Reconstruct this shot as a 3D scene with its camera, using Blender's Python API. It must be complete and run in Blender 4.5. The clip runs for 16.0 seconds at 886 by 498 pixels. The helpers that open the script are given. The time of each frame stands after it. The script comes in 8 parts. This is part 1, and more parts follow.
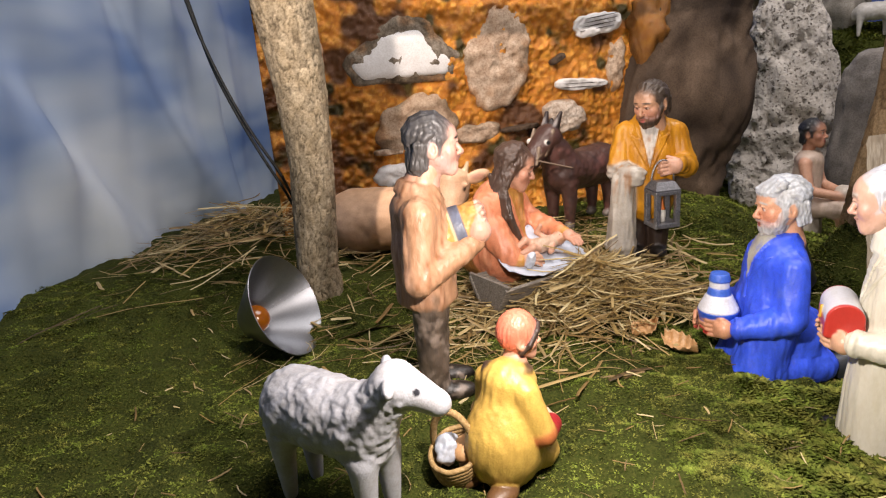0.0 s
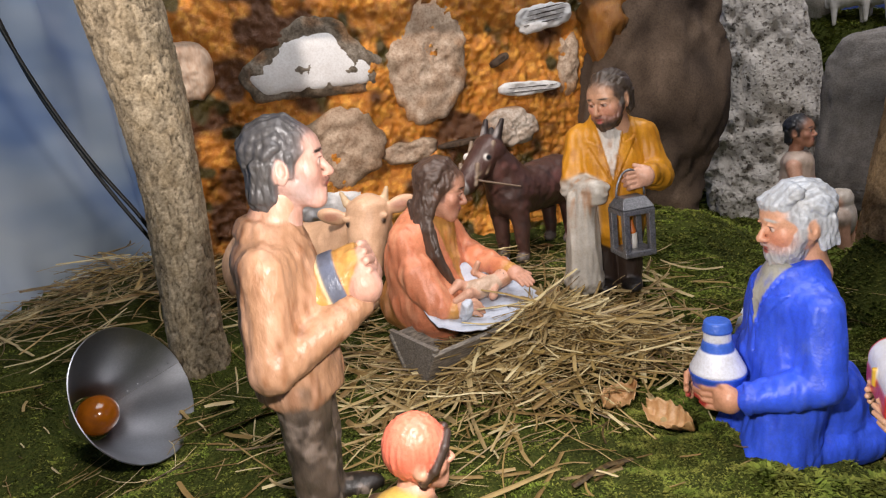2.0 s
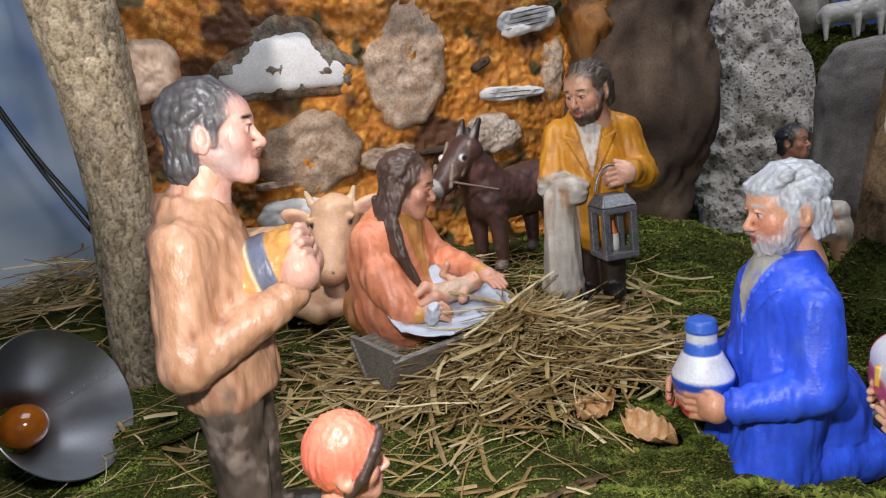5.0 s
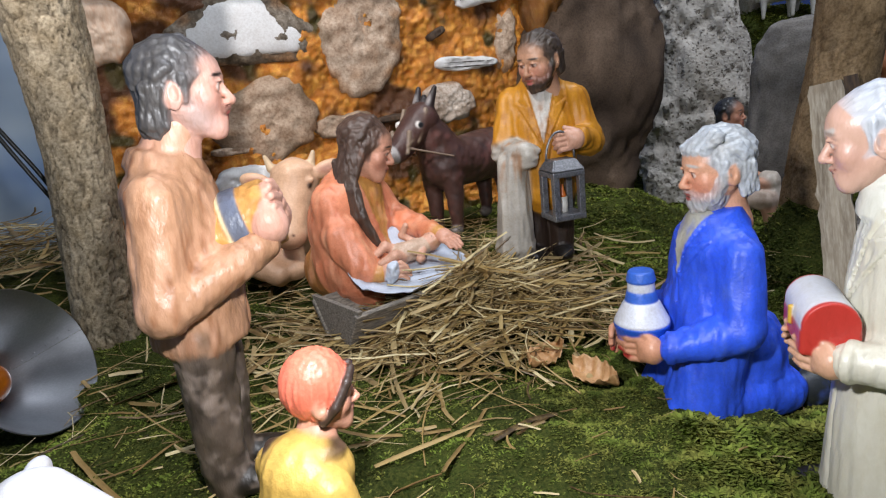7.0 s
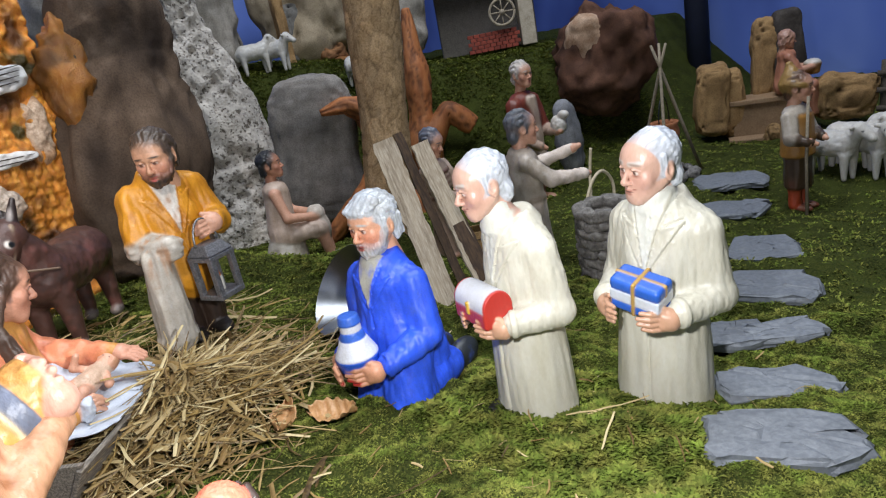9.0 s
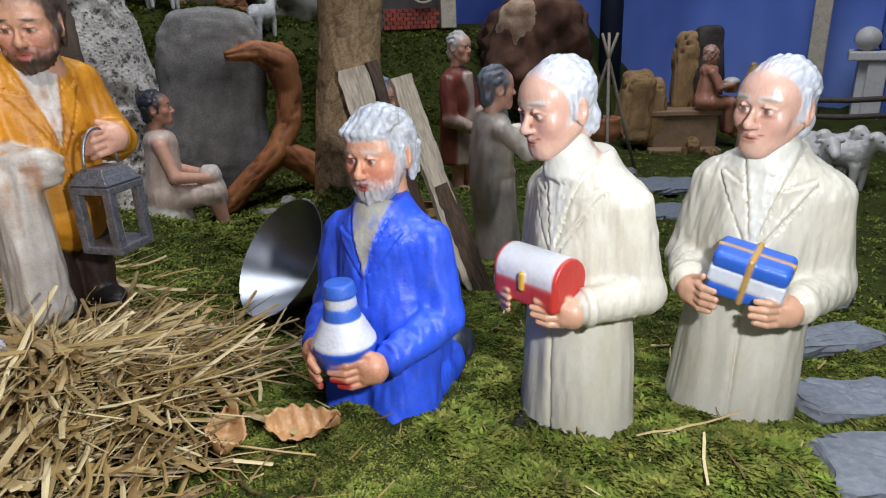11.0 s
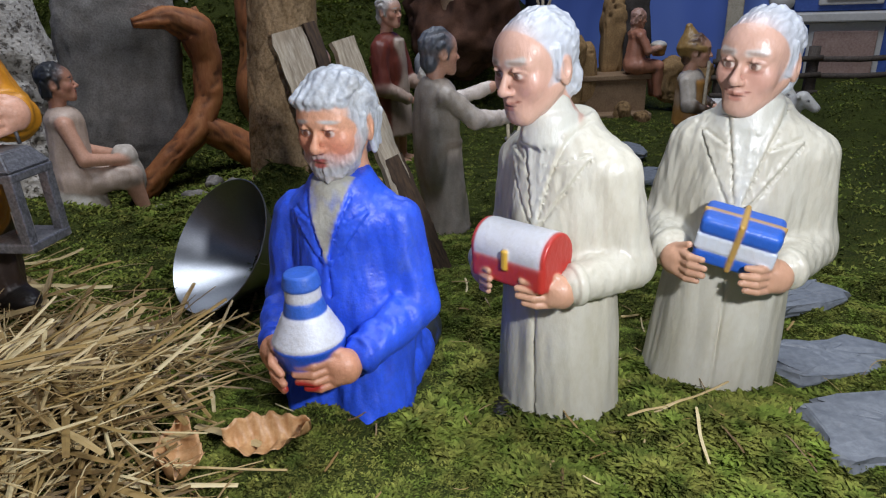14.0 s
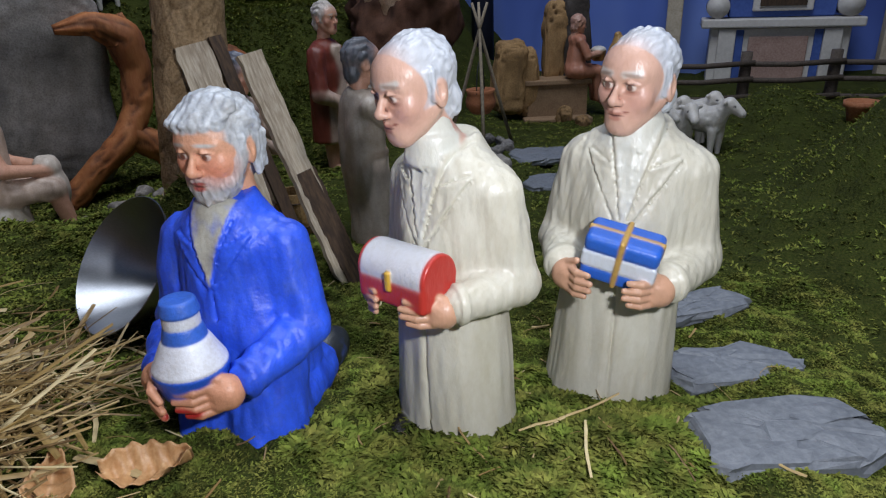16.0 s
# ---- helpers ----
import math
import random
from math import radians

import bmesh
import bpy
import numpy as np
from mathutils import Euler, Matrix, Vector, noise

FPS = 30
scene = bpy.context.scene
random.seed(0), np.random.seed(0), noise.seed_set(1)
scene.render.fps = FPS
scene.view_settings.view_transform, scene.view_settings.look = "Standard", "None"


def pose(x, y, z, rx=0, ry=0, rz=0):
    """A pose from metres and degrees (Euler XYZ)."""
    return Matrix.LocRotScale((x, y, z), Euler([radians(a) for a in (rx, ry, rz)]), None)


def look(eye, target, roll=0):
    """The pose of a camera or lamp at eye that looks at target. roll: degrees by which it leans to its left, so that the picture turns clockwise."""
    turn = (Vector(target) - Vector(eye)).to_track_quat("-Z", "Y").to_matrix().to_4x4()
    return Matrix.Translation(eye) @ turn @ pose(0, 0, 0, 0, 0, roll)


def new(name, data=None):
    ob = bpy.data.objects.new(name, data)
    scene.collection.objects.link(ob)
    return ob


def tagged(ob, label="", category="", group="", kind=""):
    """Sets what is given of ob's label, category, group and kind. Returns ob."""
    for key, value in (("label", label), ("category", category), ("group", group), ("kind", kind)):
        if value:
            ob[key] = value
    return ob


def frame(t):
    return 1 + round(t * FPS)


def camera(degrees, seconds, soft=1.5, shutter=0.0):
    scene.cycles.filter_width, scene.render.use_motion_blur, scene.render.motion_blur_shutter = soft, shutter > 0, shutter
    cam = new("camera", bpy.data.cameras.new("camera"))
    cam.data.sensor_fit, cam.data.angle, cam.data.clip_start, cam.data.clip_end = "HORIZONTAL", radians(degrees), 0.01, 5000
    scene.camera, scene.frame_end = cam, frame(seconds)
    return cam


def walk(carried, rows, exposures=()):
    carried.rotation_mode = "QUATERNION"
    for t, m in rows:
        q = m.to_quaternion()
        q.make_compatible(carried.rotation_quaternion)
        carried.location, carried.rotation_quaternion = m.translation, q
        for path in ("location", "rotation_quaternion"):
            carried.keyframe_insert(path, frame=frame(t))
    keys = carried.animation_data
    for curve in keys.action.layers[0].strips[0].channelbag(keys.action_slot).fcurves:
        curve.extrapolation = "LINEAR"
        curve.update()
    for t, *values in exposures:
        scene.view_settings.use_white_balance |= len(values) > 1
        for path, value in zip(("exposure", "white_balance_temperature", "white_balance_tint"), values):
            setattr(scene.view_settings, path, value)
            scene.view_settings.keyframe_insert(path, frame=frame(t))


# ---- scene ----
cam = camera(69.7, 16.0, 1.2, 0.0)
PATH = [
    (0, (0.100, 0.021, 0.386), (-0.098, 1.924, -0.194), -4.7),
    (0.5, (0.131, 0.097, 0.363), (-0.078, 2.003, -0.206), -3.9),
    (1, (0.158, 0.155, 0.360), (-0.051, 2.072, -0.171), -5.8),
    (1.5, (0.151, 0.197, 0.346), (-0.032, 2.120, -0.171), -6.1),
    (2, (0.158, 0.230, 0.343), (0.028, 2.159, -0.168), -7.6),
    (2.5, (0.168, 0.246, 0.331), (0.054, 2.182, -0.156), -7.2),
    (3, (0.172, 0.261, 0.320), (0.064, 2.203, -0.146), -6.9),
    (5.5, (0.184, 0.272, 0.297), (0.070, 2.223, -0.129), -7.2),
    (6, (0.181, 0.265, 0.295), (0.069, 2.212, -0.149), -7.2),
    (6.5, (0.179, 0.252, 0.294), (0.076, 2.194, -0.176), -6.9),
    (7, (0.176, 0.241, 0.293), (0.204, 2.172, -0.227), -6.3),
    (7.5, (0.154, 0.227, 0.315), (0.566, 2.095, -0.268), -6.4),
    (8, (0.066, 0.205, 0.350), (0.920, 1.909, -0.254), -4.9),
    (8.5, (-0.005, 0.208, 0.378), (1.164, 1.705, -0.250), -10.8),
    (9, (-0.001, 0.240, 0.372), (1.356, 1.560, -0.273), -11.4),
    (9.2, (0.010, 0.261, 0.355), (1.418, 1.519, -0.305), -9.2),
    (11.3, (0.044, 0.473, 0.288), (1.672, 1.406, -0.405), -2.6),
    (11.5, (0.049, 0.479, 0.287), (1.678, 1.397, -0.424), -2.7),
    (12, (0.057, 0.495, 0.278), (1.718, 1.334, -0.454), -3.0),
    (12.5, (0.059, 0.508, 0.273), (1.741, 1.295, -0.470), -2.4),
    (13, (0.060, 0.512, 0.270), (1.746, 1.279, -0.486), -2.6),
    (13.5, (0.063, 0.510, 0.276), (1.751, 1.265, -0.488), -2.8),
    (14, (0.063, 0.503, 0.279), (1.756, 1.243, -0.487), -2.8),
    (14.5, (0.065, 0.495, 0.283), (1.770, 1.210, -0.478), -2.4),
    (15, (0.067, 0.485, 0.284), (1.781, 1.174, -0.483), -2.5),
    (15.5, (0.075, 0.473, 0.285), (1.798, 1.136, -0.485), -2.4),
    (16, (0.084, 0.459, 0.289), (1.817, 1.093, -0.481), -2.4),
]
EXPOSE = [(0.0, 0.17, 7700, 19), (2.0, -0.08, 7150, 16), (3.0, -0.22, 6800, 14), (5.5, -0.19, 6550, 13), (7.0, -0.13, 6400, 11), (7.5, -0.02, 6300, 10), (8.0, -0.08, 6300, 10), (9.0, 0.18, 6500, 10),
          (11.5, 0.05, 6300, 12), (13.0, -0.07, 6250, 12), (16.0, -0.30, 6250, 12)]
walk(cam, [(t, look(eye, target, roll)) for t, eye, target, roll in PATH], EXPOSE)

# ---- world and lights ----
world = bpy.data.worlds.new("world")
scene.world = world
world.use_nodes = True
world.node_tree.nodes["Background"].inputs[0].default_value = (0.55, 0.62, 0.75, 1)
world.node_tree.nodes["Background"].inputs[1].default_value = 0.08


def lamp(name, kind, energy, colour, m, **more):
    data = bpy.data.lights.new(name, kind)
    data.energy, data.color = energy, colour
    ob = new(name, data)
    ob.matrix_basis = m
    return data, ob


# the light on the visitor's telephone, the spot over the stable and the hall's ceiling light
phone, _ = lamp("telephone_light", "POINT", 8.8, (0.94, 0.96, 1.0), Matrix.Translation((0.148, 0.375, 0.33)))
phone.shadow_soft_size = 0.012
spot, _ = lamp("stable_spot", "SPOT", 56.0, (1.0, 0.96, 0.95), look((-0.25, 0.25, 1.05), (0.10, 1.28, 0.28)))
spot.spot_size, spot.spot_blend, spot.shadow_soft_size = radians(42), 0.7, 0.02
hall, _ = lamp("hall_light", "AREA", 54.0, (0.86, 0.92, 1.0), look((0.85, 0.6, 2.3), (0.8, 0.7, 0)))
hall.shape, hall.size, hall.size_y = "RECTANGLE", 1.6, 1.2

# ---- tools for shapes ----
def rgb(code):
    """Linear colour from an sRGB hex code."""
    v = [int(code[i:i + 2], 16) / 255 for i in (0, 2, 4)]
    return tuple(c / 12.92 if c <= 0.04045 else ((c + 0.055) / 1.055) ** 2.4 for c in v)


def hash3(i, j, k, seed):
    n = (i * 374761393 + j * 668265263 + k * 2147483647 + seed * 1274126177) & 0xFFFFFFFF
    n = ((n ^ (n >> 13)) * 1274126177) & 0xFFFFFFFF
    n = ((n ^ (n >> 16)) * 2246822519) & 0xFFFFFFFF
    return ((n ^ (n >> 15)) & 0xFFFF) / 65535.0


def noise3(p, size=1.0, seed=0):
    """Smooth value noise from -1 to 1 at the points p (n x 3); size in metres, one number or three."""
    q = np.asarray(p, float) / np.asarray(size, float)
    b = np.floor(q).astype(np.int64)
    f = q - b
    f = f * f * (3 - 2 * f)
    out = 0
    for dx in (0, 1):
        for dy in (0, 1):
            for dz in (0, 1):
                w = (f[:, 0] if dx else 1 - f[:, 0]) * (f[:, 1] if dy else 1 - f[:, 1]) * (f[:, 2] if dz else 1 - f[:, 2])
                out = out + w * hash3(b[:, 0] + dx, b[:, 1] + dy, b[:, 2] + dz, seed)
    return out * 2 - 1


def cells3(p, size=1.0, seed=0):
    """Distances to the nearest and second nearest of scattered seeds, and the nearest seed's number from 0 to 1."""
    q = np.asarray(p, float) / np.asarray(size, float)
    b = np.floor(q).astype(np.int64)
    d1, d2, own = np.full(len(q), 9.0), np.full(len(q), 9.0), np.zeros(len(q))
    for dx in (-1, 0, 1):
        for dy in (-1, 0, 1):
            for dz in (-1, 0, 1):
                i, j, k = b[:, 0] + dx, b[:, 1] + dy, b[:, 2] + dz
                s = np.stack([i + hash3(i, j, k, seed), j + hash3(i, j, k, seed + 1), k + hash3(i, j, k, seed + 2)], 1)
                d = np.sqrt(((s - q) ** 2).sum(1))
                near = d < d1
                d2 = np.where(near, d1, np.minimum(d2, d))
                own = np.where(near, hash3(i, j, k, seed + 3), own)
                d1 = np.where(near, d, d1)
    return d1, d2, own


def mesh_from(name, verts, faces, material=None, colours=None, smooth=True):
    me = bpy.data.meshes.new(name)
    me.from_pydata([tuple(v) for v in verts], [], [tuple(f) for f in faces])
    if colours is not None:
        at = me.color_attributes.new("paint", "FLOAT_COLOR", "POINT")
        at.data.foreach_set("color", np.c_[colours, np.ones(len(colours))].astype(np.float32).ravel())
    if smooth:
        me.polygons.foreach_set("use_smooth", np.ones(len(me.polygons), bool))
    if material:
        me.materials.append(material)
    me.update()
    return me


def empty_thing(name, m, label="", category="", group="", kind=""):
    ob = new(name)
    ob.empty_display_size = 0.02
    ob.matrix_basis = m
    return tagged(ob, label, category, group, kind)


def part(name, data, material, parent, label=""):
    """One mesh object under a thing or part, in the parent's own space."""
    if isinstance(data, bmesh.types.BMesh):
        me = bpy.data.meshes.new(name)
        data.to_mesh(me)
        data.free()
    else:
        me = data
    if material and not me.materials:
        me.materials.append(material)
    ob = new(name, me)
    ob.parent = parent
    return tagged(ob, label)


def thing(name, me, m, label="", category="", group="", kind=""):
    ob = new(name, me)
    ob.matrix_basis = m
    return tagged(ob, label, category, group, kind)


def rot(rx=0, ry=0, rz=0):
    return np.array(Euler([radians(a) for a in (rx, ry, rz)]).to_matrix())


def nets(d, origin, h):
    """Surface of the zero level of the grid d: vertices and quads."""
    s = d < 0
    n = np.array(d.shape)
    acc, cnt = np.zeros((*(n - 1), 3)), np.zeros(n - 1)
    corner = [(i, j, k) for i in (0, 1) for j in (0, 1) for k in (0, 1)]
    view = {c: tuple(slice(c[a], n[a] - 1 + c[a]) for a in range(3)) for c in corner}
    for c in corner:
        for a in range(3):
            if c[a] == 0:
                e = list(c)
                e[a] = 1
                e = tuple(e)
                d0, d1 = d[view[c]], d[view[e]]
                x = s[view[c]] != s[view[e]]
                t = np.where(x, d0 / np.where(x, d0 - d1, 1), 0)
                for b in range(3):
                    acc[..., b] += np.where(x, c[b] + (t if b == a else 0), 0)
                cnt += x
    live = cnt > 0
    index = np.full(n - 1, -1)
    index[live] = np.arange(live.sum())
    base = np.argwhere(live)
    verts = origin + h * (base + acc[live] / cnt[live][:, None])
    quads = []
    for a in range(3):
        b, c = (a + 1) % 3, (a + 2) % 3
        lo, hi = [slice(None)] * 3, [slice(None)] * 3
        lo[a], hi[a] = slice(0, n[a] - 1), slice(1, n[a])
        s0, s1 = s[tuple(lo)], s[tuple(hi)]
        for first, flip in ((s0 & ~s1, False), (~s0 & s1, True)):
            at = np.argwhere(first)
            at = at[(at[:, b] > 0) & (at[:, c] > 0) & (at[:, b] < n[b] - 1) & (at[:, c] < n[c] - 1)]
            ring = []
            for db, dc in ((-1, -1), (0, -1), (0, 0), (-1, 0)):
                q = at.copy()
                q[:, b] += db
                q[:, c] += dc
                ring.append(index[q[:, 0], q[:, 1], q[:, 2]])
            f = np.stack(ring, 1)
            quads.append(f[:, ::-1] if flip else f)
    f = np.concatenate(quads)
    return verts, f[(f >= 0).all(1)]


class Clay:
    """A modelled lump: balls, limbs and boxes that flow into one another, each with its own paint and grain."""

    def __init__(self):
        self.items, self.cutters, self.spots, self.washes, self.m = [], [], [], [], (np.eye(3), np.zeros(3), 1.0)
        self.after = set()

    def place(self, c=(0, 0, 0), r=None, scale=1.0):
        self.m = (np.eye(3) if r is None else r, np.array(c, float), scale)
        return self

    def _put(self, c):
        r, o, s = self.m
        return o + s * (r @ np.array(c, float))

    def ball(self, c, r, col, turn=None, k=0.004, cuts=(), grain=None, cut=False, late=False):
        r = np.array([r] * 3 if np.isscalar(r) else r, float) * self.m[2]
        t = self.m[0] @ (np.eye(3) if turn is None else turn)
        cc = [(self._put(a), np.array([b] * 3 if np.isscalar(b) else b, float) * self.m[2], self.m[0]) for a, b in cuts]
        it = ("ball", self._put(c), r, t, rgb(col) if col else None, k * self.m[2], cc, grain)
        (self.cutters if cut else self.items).append(it)
        if late:
            self.after.add(len(self.items) - 1)
        return self

    def limb(self, a, b, ra, rb, col, k=0.004, cuts=(), grain=None, late=False):
        cc = [(self._put(x), np.array([y] * 3 if np.isscalar(y) else y, float) * self.m[2], self.m[0]) for x, y in cuts]
        self.items.append(("limb", self._put(a), (self._put(b), ra * self.m[2], rb * self.m[2]), None, rgb(col), k * self.m[2], cc, grain))
        if late:
            self.after.add(len(self.items) - 1)
        return self

    def box(self, c, half, col, turn=None, soft=0.003, k=0.002, grain=None):
        t = self.m[0] @ (np.eye(3) if turn is None else turn)
        self.items.append(("box", self._put(c), (np.array(half, float) * self.m[2], soft * self.m[2]), t, rgb(col), k * self.m[2], [], grain))
        return self

    def tin(self, c, half, r0, r1, col, turn=None, flat=1.0, soft=0.002, k=0.002, grain=None):
        """A flat-ended cone along local z, r0 below and r1 above; flat squeezes it in y."""
        t = self.m[0] @ (np.eye(3) if turn is None else turn)
        s = self.m[2]
        self.items.append(("tin", self._put(c), (half * s, r0 * s, r1 * s, flat, soft * s), t, rgb(col), k * s, [], grain))
        return self

    def front(self, x, z):
        """Depth of the front face at x, z."""
        ys = np.arange(-0.09, 0.05, 0.0004)
        p = np.stack([0 * ys + x, ys, 0 * ys + z], 1)
        d = np.full(len(ys), 0.03)
        for it in self.items:
            v, k = self.dist(it, p), max(it[5], 1e-5)
            e = np.maximum(k - np.abs(d - v), 0) / k
            d = np.minimum(d, v) - e * e * k * 0.25
        on = np.argmax(d < 0)
        return float(ys[on]) if d[on] < 0 else 0.0

    def seam(self, pts, r, col, sink=0.4, k=0.001, steps=4):
        """A raised edge that follows the front face through points (x, z)."""
        line = [np.array(a) + (np.array(b) - np.array(a)) * t / steps for a, b in zip(pts, pts[1:]) for t in range(steps)] + [np.array(pts[-1])]
        at = [(x, self.front(x, z) + r * sink, z) for x, z in line]
        for a, b in zip(at, at[1:]):
            self.limb(a, b, r, r, col, k=k)
        return self

    def score(self, pts, r, sink=0.3, steps=8):
        """A line scored into the front face through points (x, z)."""
        line = [np.array(a) + (np.array(b) - np.array(a)) * t / steps for a, b in zip(pts, pts[1:]) for t in range(steps)] + [np.array(pts[-1])]
        at = [np.array((x, self.front(x, z) + r * sink, z)) for x, z in line]
        for a, b in zip(at, at[1:]):
            self.cutters.append(("limb", a, (b, r, r), None, None, 0, [], None))
        return self

    def wash(self, fn, col):
        """Paint laid where fn(points) says, 0 to 1."""
        self.washes.append((fn, rgb(col)))
        return self

    def spot(self, c, r, col, soft=0.3, turn=None):
        r = np.array([r] * 3 if np.isscalar(r) else r, float) * self.m[2]
        self.spots.append((self._put(c), r, self.m[0] @ (np.eye(3) if turn is None else turn), rgb(col), soft))
        return self

    @staticmethod
    def dist(it, p):
        kind, c, r, t, _, _, cuts, _ = it
        if kind == "ball":
            q = (p - c) @ t
            k0 = np.sqrt(((q / r) ** 2).sum(-1)) + 1e-9
            k1 = np.sqrt(((q / (r * r)) ** 2).sum(-1)) + 1e-9
            d = k0 * (k0 - 1) / k1
        elif kind == "limb":
            b, ra, rb = r
            ba = b - c
            h = np.clip(((p - c) @ ba) / (ba @ ba), 0, 1)
            d = np.sqrt((((p - c) - h[..., None] * ba) ** 2).sum(-1)) - (ra + (rb - ra) * h)
        elif kind == "tin":
            hh, r0, r1, flat, soft = r
            q = (p - c) @ t
            rad = np.sqrt(q[..., 0] ** 2 + (q[..., 1] / flat) ** 2)
            a = (rad - (r0 + (r1 - r0) * np.clip(q[..., 2] / (2 * hh) + 0.5, 0, 1))) * min(flat, 1.0) + soft
            b = np.abs(q[..., 2]) - hh + soft
            d = np.minimum(np.maximum(a, b), 0) + np.sqrt(np.maximum(a, 0) ** 2 + np.maximum(b, 0) ** 2) - soft
        else:
            half, soft = r
            q = np.abs((p - c) @ t) - (half - soft)
            d = np.sqrt((np.maximum(q, 0) ** 2).sum(-1)) + np.minimum(q.max(-1), 0) - soft
        for o, rr, m in cuts:
            q = (p - o) @ m
            k0 = np.sqrt(((q / rr) ** 2).sum(-1)) + 1e-9
            k1 = np.sqrt(((q / (rr * rr)) ** 2).sum(-1)) + 1e-9
            d = np.maximum(d, -k0 * (k0 - 1) / k1)
        return d

    @staticmethod
    def bounds(it):
        kind, c, r = it[0], it[1], it[2]
        if kind == "ball":
            e = np.sqrt(((it[3] * r) ** 2).sum(1))
            return c - e, c + e
        if kind == "limb":
            b, ra, rb = r
            return np.minimum(c - ra, b - rb), np.maximum(c + ra, b + rb)
        if kind == "tin":
            q = max(r[1], r[2])
            e = np.abs(it[3]) @ np.array([q, q * r[3], r[0]])
            return c - e, c + e
        e = np.abs(it[3]) @ r[0]
        return c - e, c + e

    def surface(self, h):
        """Vertices, quads and paint."""
        bs = [self.bounds(it) for it in self.items]
        lo = np.min([b[0] for b in bs], 0) - 3 * h
        hi = np.max([b[1] for b in bs], 0) + 3 * h
        n = np.ceil((hi - lo) / h).astype(int) + 1
        d = np.full(n, 0.03)
        axes = [lo[a] + h * np.arange(n[a]) for a in range(3)]
        def reach(it, pad):
            a, b = self.bounds(it)
            i0 = np.clip(np.floor((a - pad - lo) / h).astype(int), 0, n - 1)
            i1 = np.clip(np.ceil((b + pad - lo) / h).astype(int) + 1, 1, n)
            p = np.stack(np.meshgrid(*[axes[x][i0[x]:i1[x]] for x in range(3)], indexing="ij"), -1)
            return p, tuple(slice(i0[x], i1[x]) for x in range(3))

        def join(it):
            p, sl = reach(it, it[5] * 2 + 3 * h)
            v, k = self.dist(it, p), max(it[5], 1e-5)
            e = np.maximum(k - np.abs(d[sl] - v), 0) / k
            d[sl] = np.minimum(d[sl], v) - e * e * k * 0.25

        for i, it in enumerate(self.items):
            if i not in self.after:
                join(it)
        for it in self.cutters:
            p, sl = reach(it, it[5] * 2 + 3 * h)
            v, k = -self.dist(it, p), max(it[5], 1e-5)
            e = np.maximum(k - np.abs(d[sl] - v), 0) / k
            d[sl] = np.maximum(d[sl], v) + e * e * k * 0.25
        for i in sorted(self.after):
            join(self.items[i])
        v, f = nets(d, lo, h)
        # normals
        e1, e2 = v[f[:, 2]] - v[f[:, 0]], v[f[:, 3]] - v[f[:, 1]]
        fn = np.cross(e1, e2)
        vn = np.zeros_like(v)
        for i in range(4):
            np.add.at(vn, f[:, i], fn)
        vn /= np.linalg.norm(vn, axis=1)[:, None] + 1e-12
        ds = np.stack([self.dist(it, v) for it in self.items], 1)
        w = np.exp(-np.clip((ds - ds.min(1)[:, None]) / (0.35 * h), 0, 40))
        w /= w.sum(1)[:, None]
        col = w @ np.array([it[4] for it in self.items])
        push = np.zeros(len(v))
        for i, it in enumerate(self.items):
            if it[7]:
                amp, size = it[7][0], it[7][1]
                t = it[3] if it[3] is not None else np.eye(3)
                on = w[:, i] > 0.02
                if on.any():
                    q = (v[on] - it[1]) @ t
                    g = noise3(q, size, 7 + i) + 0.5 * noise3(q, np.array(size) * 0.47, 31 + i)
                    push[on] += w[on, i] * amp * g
                    # fold shading in the paint: hollows of the grain darker, ridges lighter
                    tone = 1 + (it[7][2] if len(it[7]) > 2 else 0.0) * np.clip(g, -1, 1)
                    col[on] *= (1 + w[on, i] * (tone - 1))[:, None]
        for fn, cl in self.washes:
            a = np.clip(fn(v), 0, 1)[:, None]
            col = col * (1 - a) + np.array(cl) * a
        for c, r, t, cl, soft in self.spots:
            q = np.sqrt(((((v - c) @ t) / r) ** 2).sum(1))
            a = np.clip((1 - q) / max(soft, 1e-3) + 0.5, 0, 1)[:, None]
            col = col * (1 - a) + np.array(cl) * a
        return v + vn * push[:, None], f, col


def clay_mesh(name, material, *lumps):
    """One mesh out of lumps, each (Clay, grid size)."""
    vs, fs, cs, n = [], [], [], 0
    for clay, h in lumps:
        v, f, c = clay.surface(h)
        vs.append(v)
        fs.append(f + n)
        cs.append(c)
        n += len(v)
    return mesh_from(name, np.concatenate(vs), np.concatenate(fs), material, np.concatenate(cs))

